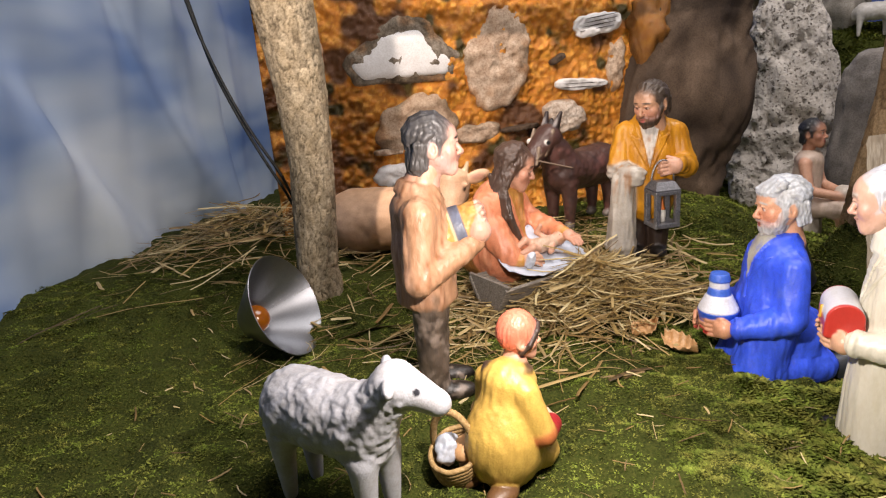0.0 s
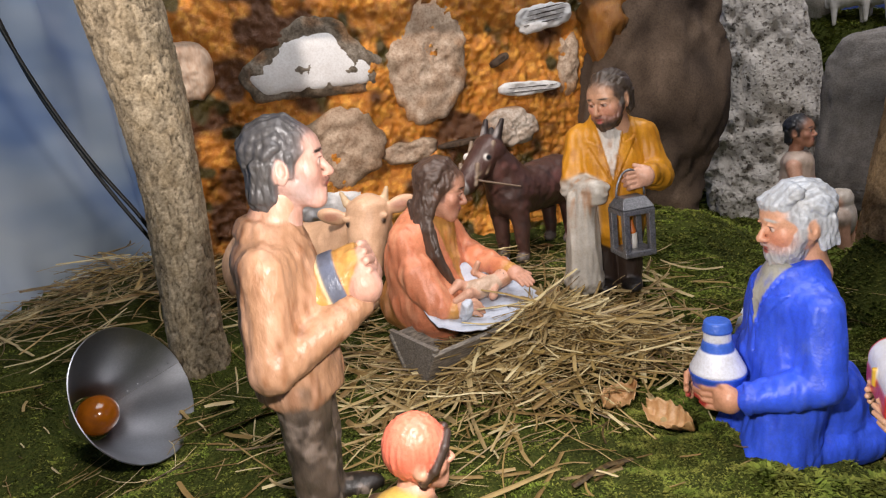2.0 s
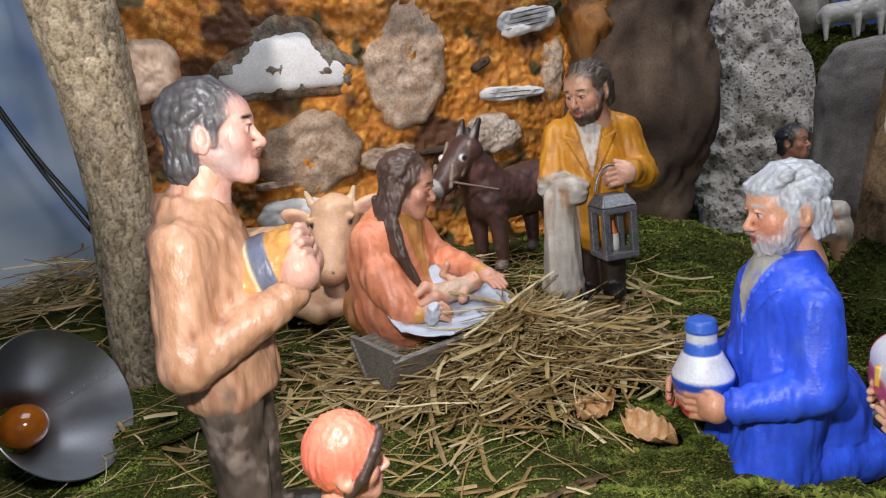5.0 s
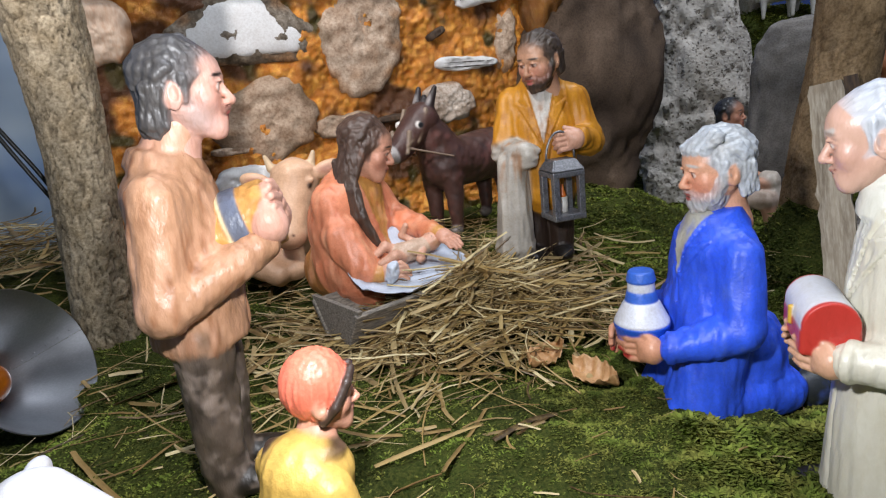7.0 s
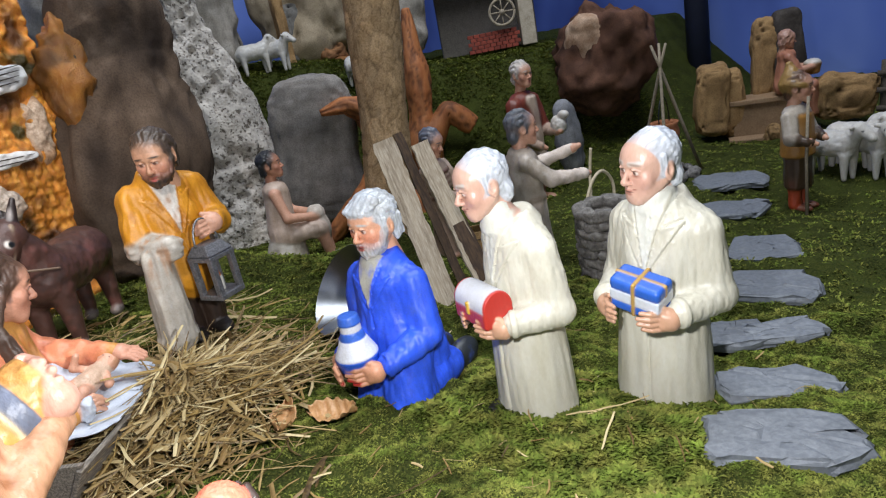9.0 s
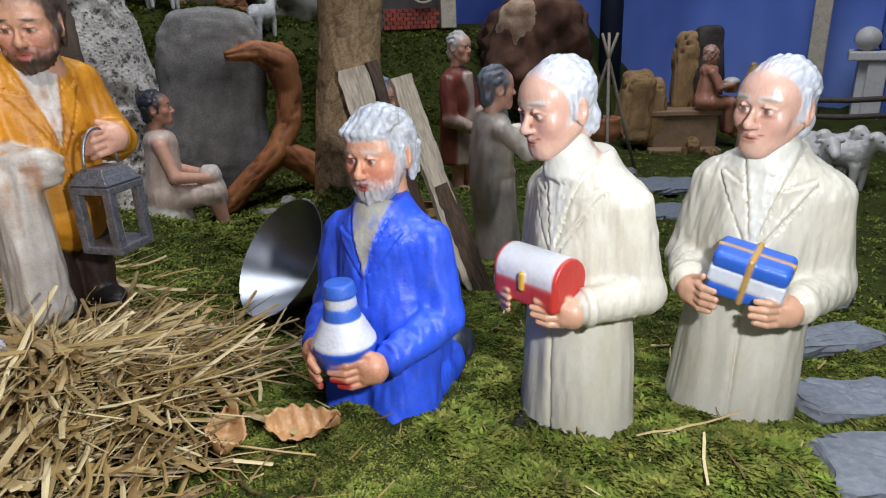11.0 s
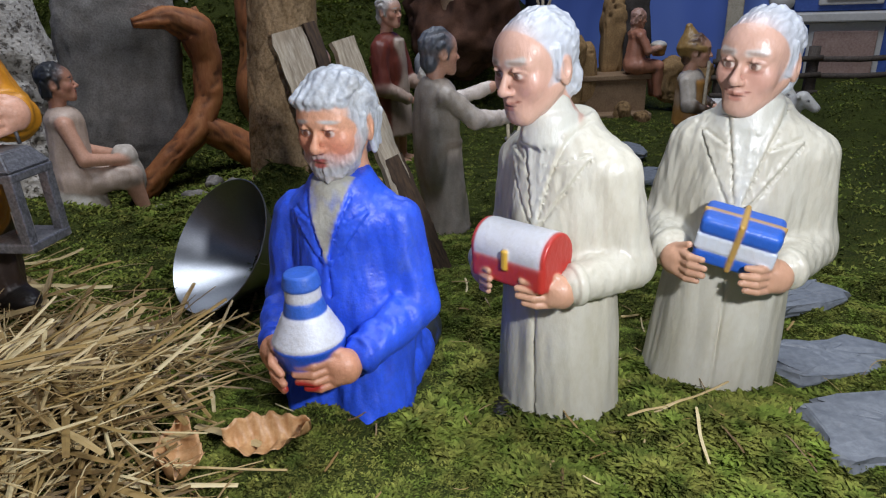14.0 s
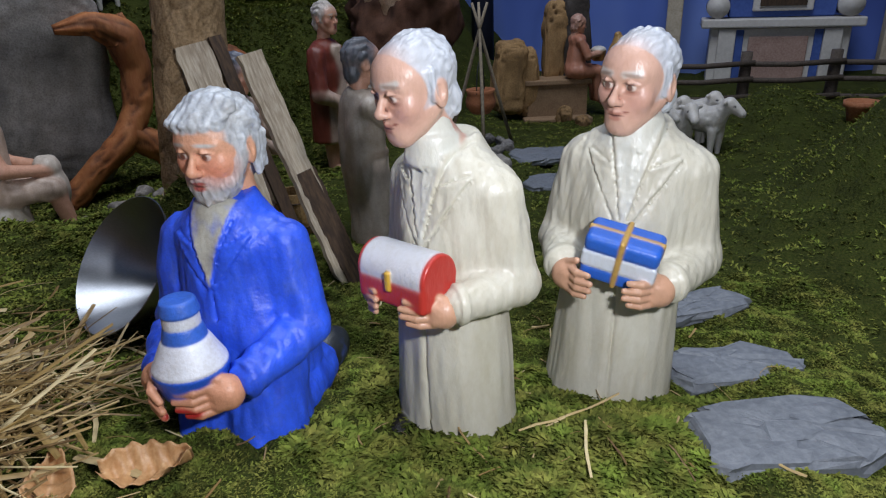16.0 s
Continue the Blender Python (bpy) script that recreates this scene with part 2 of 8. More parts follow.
# ---- materials ----
def material(name, base, rough=0.6, metal=0.0, second=None, size=0.03, amount=0.5, third=None, fine=0.004, bump=0.3, depth=0.002, paint=False,
             stretch=(1, 1, 1), spec=0.5, vary=0.0, coat=0.0, tones=(), pits=()):
    """A surface whose colour drifts between tones at two scales, with fine relief. paint: the mesh's own paint is the base."""
    m = bpy.data.materials.new(name)
    m.use_nodes = True
    nodes, links = m.node_tree.nodes, m.node_tree.links
    bsdf = nodes["Principled BSDF"]
    bsdf.inputs["Roughness"].default_value, bsdf.inputs["Metallic"].default_value = rough, metal
    bsdf.inputs["Specular IOR Level"].default_value, bsdf.inputs["Coat Weight"].default_value = spec, coat
    co = nodes.new("ShaderNodeTexCoord")
    mp = nodes.new("ShaderNodeMapping")
    mp.inputs["Scale"].default_value = stretch
    links.new(co.outputs["Object"], mp.inputs["Vector"])

    def noise_node(scale, detail=5.0, rough_=0.6):
        n = nodes.new("ShaderNodeTexNoise")
        n.inputs["Scale"].default_value, n.inputs["Detail"].default_value, n.inputs["Roughness"].default_value = 1 / scale, detail, rough_
        links.new(mp.outputs[0], n.inputs["Vector"])
        return n

    def mix(fac, a, b, blend="MIX"):
        n = nodes.new("ShaderNodeMix")
        n.data_type, n.blend_type = "RGBA", blend
        links.new(fac, n.inputs[0])
        for sock, v in ((n.inputs[6], a), (n.inputs[7], b)):
            if isinstance(v, tuple):
                sock.default_value = (*v, 1)
            else:
                links.new(v, sock)
        return n.outputs[2]

    def ramp(fac, lo, hi):
        n = nodes.new("ShaderNodeMapRange")
        n.inputs[1].default_value, n.inputs[2].default_value = lo, hi
        links.new(fac, n.inputs[0])
        return n.outputs[0]

    def times(fac, k):
        n = nodes.new("ShaderNodeMath")
        n.operation = "MULTIPLY"
        n.inputs[1].default_value = k
        links.new(fac, n.inputs[0])
        return n.outputs[0]

    big, small = noise_node(size), noise_node(fine, 3.0)
    if paint:
        at = nodes.new("ShaderNodeAttribute")
        at.attribute_name = "paint"
        colour = at.outputs["Color"]
    else:
        colour = rgb(base)
        rgbn = nodes.new("ShaderNodeRGB")
        rgbn.outputs[0].default_value = (*colour, 1)
        colour = rgbn.outputs[0]
    if second:
        colour = mix(times(ramp(big.outputs[0], 0.35, 0.65), amount), colour, rgb(second), "MULTIPLY" if paint else "MIX")
    if third:
        colour = mix(times(ramp(small.outputs[0], 0.4, 0.7), amount), colour, rgb(third), "MULTIPLY" if paint else "MIX")
    if vary:
        info = nodes.new("ShaderNodeObjectInfo")
        geo = nodes.new("ShaderNodeNewGeometry")
        add = nodes.new("ShaderNodeMath")
        add.operation = "ADD"
        links.new(info.outputs["Random"], add.inputs[0])
        links.new(geo.outputs["Random Per Island"], add.inputs[1])
        fr = nodes.new("ShaderNodeMath")
        fr.operation = "FRACT"
        links.new(add.outputs[0], fr.inputs[0])
        if tones:
            cr = nodes.new("ShaderNodeValToRGB")
            while len(cr.color_ramp.elements) < len(tones):
                cr.color_ramp.elements.new(0.5)
            for i, code in enumerate(tones):
                cr.color_ramp.elements[i].position = i / (len(tones) - 1)
                cr.color_ramp.elements[i].color = (*rgb(code), 1)
            links.new(fr.outputs[0], cr.inputs[0])
            colour = mix(times(ramp(small.outputs[0], 0.4, 0.75), amount), mix(times(ramp(big.outputs[0], 0.4, 0.7), amount), cr.outputs[0], rgb(second), "MULTIPLY"), rgb(third))
        hsv = nodes.new("ShaderNodeHueSaturation")
        links.new(ramp(fr.outputs[0], 0, 1), hsv.inputs["Value"])
        hsv.inputs["Value"].default_value = 1
        rng = nodes.new("ShaderNodeMapRange")
        rng.inputs[3].default_value, rng.inputs[4].default_value = 1 - vary, 1 + vary
        links.new(fr.outputs[0], rng.inputs[0])
        links.new(rng.outputs[0], hsv.inputs["Value"])
        links.new(colour, hsv.inputs["Color"])
        colour = hsv.outputs[0]
    height = small.outputs[0]
    for step, deep, code in pits:
        vo = nodes.new("ShaderNodeTexVoronoi")
        vo.inputs["Scale"].default_value = 1 / step
        wob = nodes.new("ShaderNodeVectorMath")
        wob.operation = "MULTIPLY_ADD"
        links.new(small.outputs["Color"], wob.inputs[0])
        wob.inputs[1].default_value = (step * 0.9,) * 3
        links.new(mp.outputs[0], wob.inputs[2])
        links.new(wob.outputs[0], vo.inputs["Vector"])
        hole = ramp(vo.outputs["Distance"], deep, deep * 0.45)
        # shade inside the pits is put into the colour, besides the bump
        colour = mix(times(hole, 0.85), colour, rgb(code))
        sub = nodes.new("ShaderNodeMath")
        sub.operation = "SUBTRACT"
        links.new(height, sub.inputs[0])
        links.new(hole, sub.inputs[1])
        height = sub.outputs[0]
    links.new(colour, bsdf.inputs["Base Color"])
    rr = nodes.new("ShaderNodeMapRange")
    rr.inputs[3].default_value, rr.inputs[4].default_value = max(rough - 0.12, 0.03), min(rough + 0.12, 1)
    links.new(big.outputs[0], rr.inputs[0])
    links.new(rr.outputs[0], bsdf.inputs["Roughness"])
    if bump:
        bn = nodes.new("ShaderNodeBump")
        bn.inputs["Strength"].default_value, bn.inputs["Distance"].default_value = bump, depth
        links.new(height, bn.inputs["Height"])
        links.new(bn.outputs[0], bsdf.inputs["Normal"])
    return m


PAINTED = material("painted_clay", "FFFFFF", 0.44, paint=True, second="C9BFB0", size=0.018, amount=0.45, third="DDD6CC", fine=0.0022, bump=0.35, depth=0.0012)
GLOSS = material("glossy_painted_clay", "FFFFFF", 0.44, paint=True, second="CDBFA8", size=0.016, amount=0.45, third="DAD2C4", fine=0.0034, bump=0.55, depth=0.0014, stretch=(1, 1, 0.45))
CREAM = material("cream_painted_clay", "FFFFFF", 0.38, paint=True, second="E4DDCE", size=0.02, amount=0.35, third="ECE8DE", fine=0.003, bump=0.4, depth=0.0012, stretch=(1, 1, 0.5))
MOSS = material("moss_ground", "3E481C", 0.95, second="232B10", size=0.045, amount=0.85, third="525426", fine=0.0028, bump=1.0, depth=0.006, spec=0.1)
FROND = material("moss_frond", "6E7E32", 0.85, second="343C16", size=0.045, amount=0.95, third="7C7A3A", fine=0.02, bump=0, spec=0.12, vary=0.42)
STRAW = material("straw", "A08C5E", 0.5, second="B8A078", size=0.03, amount=0.35, third="B09458", fine=0.006, bump=0.3, depth=0.0004, vary=0.18, spec=0.4, tones=("3A2A18", "80643C", "A48A54", "5A4426", "B8A478", "947C4C", "CCBE94", "9A8458", "66502E"))
BARK = material("bark", "FFFFFF", 0.9, paint=True, second="B8AA90", size=0.02, amount=0.5, third="8C7F68", fine=0.0025, bump=0.6, depth=0.002, spec=0.2)
ROCK = material("rock", "FFFFFF", 0.85, paint=True, second="B5AEA5", size=0.03, amount=0.5, third="8F8A84", fine=0.003, bump=0.6, depth=0.002, spec=0.25)
SLATE = material("slate", "6C7076", 0.6, second="50555C", size=0.02, amount=0.5, third="868A8E", fine=0.006, bump=0.7, depth=0.0015, vary=0.12)
STEEL = material("brushed_steel", "909296", 0.34, 1.0, second="7C7E82", size=0.02, amount=0.4, third="A0A2A6", fine=0.0012, bump=0.06, depth=0.0004, stretch=(1, 1, 0.06))
# each pit: spacing, width and the dark colour painted in as its shade
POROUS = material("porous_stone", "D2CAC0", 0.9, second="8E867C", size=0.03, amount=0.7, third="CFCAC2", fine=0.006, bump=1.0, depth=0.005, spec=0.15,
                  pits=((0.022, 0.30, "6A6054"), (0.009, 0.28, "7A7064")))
WOOD = material("rough_plank", "A89A84", 0.85, second="5A4A38", size=0.012, amount=0.6, third="CFC4B0", fine=0.002, bump=0.5, depth=0.001, stretch=(1, 1, 0.12))
DARKWOOD = material("dark_wood", "3A2A1C", 0.8, second="1E150E", size=0.02, amount=0.7, third="5C4630", fine=0.003, bump=0.5, depth=0.001, stretch=(1, 1, 0.2))
BLACK = material("black_rubber", "0E1413", 0.45, second="060807", size=0.02, amount=0.5, bump=0)
LEAF = material("dry_leaf", "B4885A", 0.5, second="8A5C30", size=0.02, amount=0.5, third="D2AE80", fine=0.004, bump=0.2, depth=0.0006)
ROOMWALL = material("hall_plaster", "8C8A86", 0.9, second="7A7874", size=0.3, amount=0.5, third="969490", fine=0.01, bump=0.2)

# ---- ground ----
HEIGHTS = [(-0.09, 0.45, 0.0), (0.08, 0.5, 0.0), (0.0, 0.63, 0.03), (0.31, 0.71, 0.026), (0.44, 0.6, 0.0), (0.52, 0.47, -0.018), (0.44, 0.36, 0.0),
           (0.2, 0.75, 0.036), (0.23, 0.86, 0.05), (0.32, 0.98, 0.075), (-0.18, 0.87, 0.07), (-0.37, 1.0, 0.1), (-0.6, 0.8, 0.08), (0.47, 0.72, 0.0),
           (0.86, 0.85, -0.045), (0.77, 1.45, -0.07), (1.3, 0.55, -0.08), (0.1, 1.2, 0.09), (0.1, 0.0, -0.02), (0.74, 0.45, -0.005), (1.3, 1.15, -0.08),
           (0.6, 1.05, 0.0), (-0.5, 0.4, 0.02), (0.55, 0.88, 0.06), (1.13, 0.6, -0.05), (1.9, 0.7, -0.08), (1.4, 0.84, -0.05), (0.45, 1.3, 0.08), (-0.2, 0.75, 0.02), (0.46, 0.9, 0.0), (-0.25, 0.6, 0.015)]


def ground_z(x, y):
    """Height of the moss bed without its tufts."""
    x, y = np.asarray(x, float), np.asarray(y, float)
    w = z = 0
    for a, b, h in HEIGHTS:
        k = 1 / (((x - a) ** 2 + (y - b) ** 2) + 0.004) ** 1.5
        w, z = w + k, z + k * h
    z = z / w
    # the moss bank behind the far figures and the hump at the open end
    bank = np.clip((x * 0.62 + y * 0.78 - 1.86) / 0.42, 0, 1)
    side = np.clip((y - 1.0) / 0.3, 0, 1)
    z = z + (0.41 - 0.12 * np.clip((x - 1.1) / 0.6, 0, 1)) * bank * bank * (3 - 2 * bank) * side
    hump = 1.7 * np.exp(-(((x - 1.06) / 0.22) ** 2 + ((y - 0.11) / 0.13) ** 2)) + 0.7 * np.exp(-(((x - 1.75) / 0.2) ** 2 + ((y - 0.22) / 0.12) ** 2))
    mound = np.exp(-(((x - 0.585) / 0.055) ** 2 + ((y - 0.91) / 0.05) ** 2))
    clumps = 0.016 * np.exp(-(((x - 0.432) / 0.035) ** 2 + ((y - 0.500) / 0.04) ** 2)) + 0.006 * np.exp(-(((x - 0.46) / 0.05) ** 2 + ((y - 0.44) / 0.04) ** 2))
    return z + 0.13 * hump + 0.085 * mound + clumps


def moss_z(p):
    """Height of the moss with its cushions."""
    return ground_z(p[:, 0], p[:, 1]) + 0.006 * noise3(p, 0.05, 3) + 0.0055 * noise3(p, 0.020, 4) + 0.002 * noise3(p, 0.009, 6)


def moss_ground():
    def lines(lo, hi, a, b):
        fine = np.arange(a, b, 0.006)
        return np.concatenate([lo + (a - lo) * (1 - np.linspace(1, 0, 26)[:-1] ** 1.6), fine, b + (hi - b) * np.linspace(0, 1, 60) ** 1.6])
    xs, ys = lines(-1.6, 3.2, -0.5, 0.95), lines(-0.5, 2.9, 0.2, 1.15)
    gx, gy = np.meshgrid(xs, ys, indexing="ij")
    x, y = gx.ravel(), gy.ravel()
    p = np.stack([x, y, np.zeros_like(x)], 1)
    z = moss_z(p) + 0.0015 * noise3(p, 0.006, 5)
    n, m = len(xs), len(ys)
    i = np.arange(n * m).reshape(n, m)
    f = np.stack([i[:-1, :-1], i[1:, :-1], i[1:, 1:], i[:-1, 1:]], -1).reshape(-1, 4)
    me = mesh_from("ground", np.stack([x, y, z], 1), f, MOSS)
    thing("ground", me, Matrix(), "uneven bed of green and brown moss", "moss ground", kind="structure")


moss_ground()


def moss_fronds(count, box, size, seed, name="moss"):
    rng = np.random.default_rng(seed)
    x = rng.uniform(box[0], box[1], count)
    y = rng.uniform(box[2], box[3], count)
    p = np.stack([x, y, 0 * x], 1)
    keep = (noise3(p, 0.07, 11) + 0.6 * noise3(p, 0.022, 12)) > rng.uniform(-1.3, 0.5, count)
    x, y, p = x[keep], y[keep], p[keep]
    n = len(x)
    z = moss_z(p) - 0.0012
    base = np.stack([x, y, z], 1)
    vs, blades = [], 4
    for b in range(blades):
        a = rng.uniform(0, 2 * np.pi, n)
        out = np.stack([np.cos(a), np.sin(a), 0 * a], 1)
        side = np.stack([-np.sin(a), np.cos(a), 0 * a], 1)
        ln = size * rng.uniform(0.5, 1.3, n)[:, None]
        up = rng.uniform(0.35, 1.2, n)[:, None] * np.array([[0, 0, 1]])
        d = out + up
        d /= np.linalg.norm(d, axis=1)[:, None]
        mid = base + d * ln * 0.55
        tip = base + d * ln + np.array([[0, 0, -0.25]]) * ln
        wd = ln * 0.13
        vs.append(np.stack([base, mid - side * wd, tip, mid + side * wd], 1))
    v = np.stack(vs, 1).reshape(-1, 3)
    f = np.arange(len(v)).reshape(-1, 4)
    me = mesh_from(name, v, f, FROND)
    thing(name, me, Matrix(), "small feathery green moss sprigs over the ground", "moss", kind="stuff")


moss_fronds(95000, (-0.75, 0.35, 0.25, 0.95), 0.0048, 5)
moss_fronds(170000, (0.25, 0.75, 0.28, 0.85), 0.0044, 7)
moss_fronds(15000, (0.34, 0.52, 0.40, 0.66), 0.0095, 9)
moss_fronds(40000, (0.6, 2.0, 1.1, 2.0), 0.012, 10)
moss_fronds(26000, (0.25, 0.8, 0.85, 1.4), 0.007, 8)
moss_fronds(45000, (0.6, 2.2, -0.2, 2.0), 0.008, 6)

# ---- hall and backdrops ----
def plane_wall(name, a, b, z0, z1, mat, label, thick=0.03, n=(40, 24), wave=0.0, seed=0, kind="structure", category="wall"):
    """An upright sheet from a to b, with thickness; wave: depth of its folds."""
    a, b = np.array(a, float), np.array(b, float)
    u = (b - a) / np.linalg.norm(b - a)
    nrm = np.array([-u[1], u[0]])
    s, t = np.meshgrid(np.linspace(0, 1, n[0]), np.linspace(0, 1, n[1]), indexing="ij")
    ln = np.linalg.norm(b - a)
    p = np.stack([s.ravel() * ln, 0 * s.ravel(), z0 + t.ravel() * (z1 - z0)], 1)
    off = wave * (noise3(p + np.stack([p[:, 2] * 0.8, 0 * p[:, 0], 0 * p[:, 0]], 1), (0.12, 1, 0.9), seed) + 0.5 * noise3(p, (0.05, 1, 0.3), seed + 1)) if wave else 0 * p[:, 0]
    front = np.stack([a[0] + u[0] * p[:, 0] + nrm[0] * off, a[1] + u[1] * p[:, 0] + nrm[1] * off, p[:, 2]], 1)
    back = front + np.array([nrm[0], nrm[1], 0]) * thick
    i = np.arange(n[0] * n[1]).reshape(n)
    f1 = np.stack([i[:-1, :-1], i[1:, :-1], i[1:, 1:], i[:-1, 1:]], -1).reshape(-1, 4)
    f2 = f1[:, ::-1] + len(front)
    rim = np.concatenate([i[:, 0], i[-1, 1:], i[-2::-1, -1], i[0, -2:0:-1]])
    nx = np.roll(rim, -1)
    f3 = np.stack([rim, rim + len(front), nx + len(front), nx], 1)
    me = mesh_from(name, np.concatenate([front, back]), np.concatenate([f1, f2, f3]), mat)
    return thing(name, me, Matrix(), label, category, kind=kind)


def cloud_material(name, stops, size, stretch, angle=0.0, rough=0.8):
    m = bpy.data.materials.new(name)
    m.use_nodes = True
    nodes, links = m.node_tree.nodes, m.node_tree.links
    bsdf = nodes["Principled BSDF"]
    bsdf.inputs["Roughness"].default_value = rough
    co, mp = nodes.new("ShaderNodeTexCoord"), nodes.new("ShaderNodeMapping")
    mp.inputs["Scale"].default_value = stretch
    mp.inputs["Rotation"].default_value = (0, radians(angle), 0)
    n = nodes.new("ShaderNodeTexNoise")
    n.inputs["Scale"].default_value, n.inputs["Detail"].default_value, n.inputs["Roughness"].default_value = 1 / size, 3, 0.5
    cr = nodes.new("ShaderNodeValToRGB")
    el = cr.color_ramp.elements
    while len(el) < len(stops):
        el.new(0.5)
    for e, (pos, code) in zip(el, stops):
        e.position, e.color = pos, (*rgb(code), 1)
    links.new(co.outputs["Object"], mp.inputs[0])
    links.new(mp.outputs[0], n.inputs["Vector"])
    links.new(n.outputs[0], cr.inputs[0])
    links.new(cr.outputs[0], bsdf.inputs["Base Color"])
    return m


SKYCLOTH = cloud_material("painted_sky_cloth", [(0.3, "38598E"), (0.44, "5F7DA8"), (0.54, "9AACC0"), (0.68, "C2CCD2")], 0.35, (0.5, 0.5, 1.4), 35)
NIGHT = cloud_material("painted_blue_backdrop", [(0.3, "33468A"), (0.5, "5872C0"), (0.7, "8098D8")], 0.5, (1, 1, 0.5))
plane_wall("backdrop_sky", (-0.70, -0.1), (-0.56, 1.95), -0.2, 1.4, SKYCLOTH, "blue and white painted sky cloth with soft folds", 0.004, (120, 60), 0.03, 3, category="backdrop")
plane_wall("backdrop_rear", (-0.7, 2.0), (2.75, 2.45), -0.2, 1.6, NIGHT, "dark blue painted backdrop behind the landscape", 0.02, category="backdrop")
plane_wall("backdrop_blue", (2.75, 2.45), (2.5, -1.3), -0.3, 1.6, NIGHT, "blue painted backdrop behind the landscape", 0.02, category="backdrop")
plane_wall("wall_south", (4.0, -3.0), (-3.0, -3.0), -1.0, 2.6, ROOMWALL, "plain grey hall wall", 0.1)
plane_wall("wall_west", (-3.0, -3.0), (-3.0, 4.0), -1.0, 2.6, ROOMWALL, "plain grey hall wall", 0.1)
plane_wall("wall_north", (-3.0, 4.0), (4.0, 4.0), -1.0, 2.6, ROOMWALL, "plain grey hall wall", 0.1)
plane_wall("wall_east", (4.0, 4.0), (4.0, -3.0), -1.0, 2.6, ROOMWALL, "plain grey hall wall", 0.1)


def slab_box(name, lo, hi, mat, label, category, kind="structure"):
    bm = bmesh.new()
    bmesh.ops.create_cube(bm, size=1)
    for v in bm.verts:
        v.co = Vector([lo[i] + (v.co[i] + 0.5) * (hi[i] - lo[i]) for i in range(3)])
    me = bpy.data.meshes.new(name)
    bm.to_mesh(me)
    bm.free()
    me.materials.append(mat)
    return thing(name, me, Matrix(), label, category, kind=kind)


slab_box("ceiling", (-3.1, -3.1, 2.6), (4.1, 4.1, 2.7), ROOMWALL, "plain pale hall ceiling", "ceiling")
slab_box("floor", (-3.1, -3.1, -1.1), (4.1, 4.1, -1.0), ROOMWALL, "plain grey hall floor", "floor")


TABLE = material("display_table_cloth", "1E2A1A", 0.9, second="141C12", size=0.1, amount=0.5, third="28341F", fine=0.004, bump=0.2)
slab_box("display_table", (-1.6, -0.5, -1.0), (3.2, 2.9, -0.14), TABLE, "long cloth-covered table under the moss", "table")

# ---- stable wall ----
WALL_A, WALL_U = np.array([-0.157, 1.217]), np.array([math.cos(radians(18)), math.sin(radians(18))])
FOAM = material("ochre_foam_render", "FFFFFF", 0.36, paint=True, second="C89860", size=0.012, amount=0.4, third="D8B070", fine=0.0025, bump=0.9, depth=0.003, spec=0.4)


def wall_point(u, z, out=0.0):
    """A place on the stable wall: u metres along it, z up, out towards the stable."""
    return (WALL_A[0] + WALL_U[0] * u + WALL_U[1] * out, WALL_A[1] + WALL_U[1] * u - WALL_U[0] * out, z)


def stable_wall():
    us, zs = np.arange(-0.17, 0.57, 0.0030), np.arange(-0.02, 0.60, 0.0030)
    gu, gz = np.meshgrid(us, zs, indexing="ij")
    p = np.stack([gu.ravel(), 0 * gu.ravel(), gz.ravel()], 1)
    d1, d2, own = cells3(p, 0.016, 5)
    lump = 0.5 * noise3(p, 0.09, 2) + 0.35 * noise3(p, 0.035, 3)
    out = 0.018 * lump + 0.007 * (0.6 - d1) + 0.0032 * noise3(p, 0.0075, 8) + 0.0026 * noise3(p, 0.0042, 9)
    tone = noise3(p, 0.08, 21) + 0.7 * noise3(p, 0.03, 22)
    ochre, brown, moss, pale = (np.array(rgb(c)) for c in ("C98432", "5E3C1E", "4A4218", "A08468"))
    col = ochre * (1 + 0.35 * noise3(p, 0.012, 23))[:, None]
    fleck = np.clip((noise3(p, 0.0065, 31) + 0.5 * noise3(p, 0.0035, 32) - 0.15) * 2.2, 0, 1)[:, None]
    col = col * (1 - 0.75 * fleck) + np.array(rgb('EFB452')) * 0.75 * fleck
    left = np.clip((0.12 - p[:, 0]) / 0.25, 0, 1)
    a = np.clip((tone + 0.5 * left - 0.35) * 2.5, 0, 1)[:, None]
    col = col * (1 - a) + brown * a
    a = np.clip((noise3(p, 0.05, 25) + 0.6 * noise3(p, 0.018, 26) - 0.45) * 3, 0, 1)[:, None]
    col = col * (1 - a) + moss * a
    v = np.array([wall_point(u, z, o) for u, z, o in zip(p[:, 0], p[:, 2], out)])
    n, m = len(us), len(zs)
    i = np.arange(n * m).reshape(n, m)
    f = np.stack([i[:-1, :-1], i[1:, :-1], i[1:, 1:], i[:-1, 1:]], -1).reshape(-1, 4)
    back = np.array([wall_point(u, z, -0.06) for u, z in zip(p[:, 0], p[:, 2])])
    rim = np.concatenate([i[:, 0], i[-1, 1:], i[-2::-1, -1], i[0, -2:0:-1]])
    nx = np.roll(rim, -1)
    f3 = np.stack([rim, rim + len(v), nx + len(v), nx], 1)
    me = mesh_from("stable_wall", np.concatenate([v, back]), np.concatenate([f, f[:, ::-1] + len(v), f3]), FOAM, np.concatenate([np.clip(col, 0, 1)] * 2))
    return thing("stable_wall", me, Matrix(), "rough ochre foam cave wall with set-in stones", "cave wall")


stable = stable_wall()

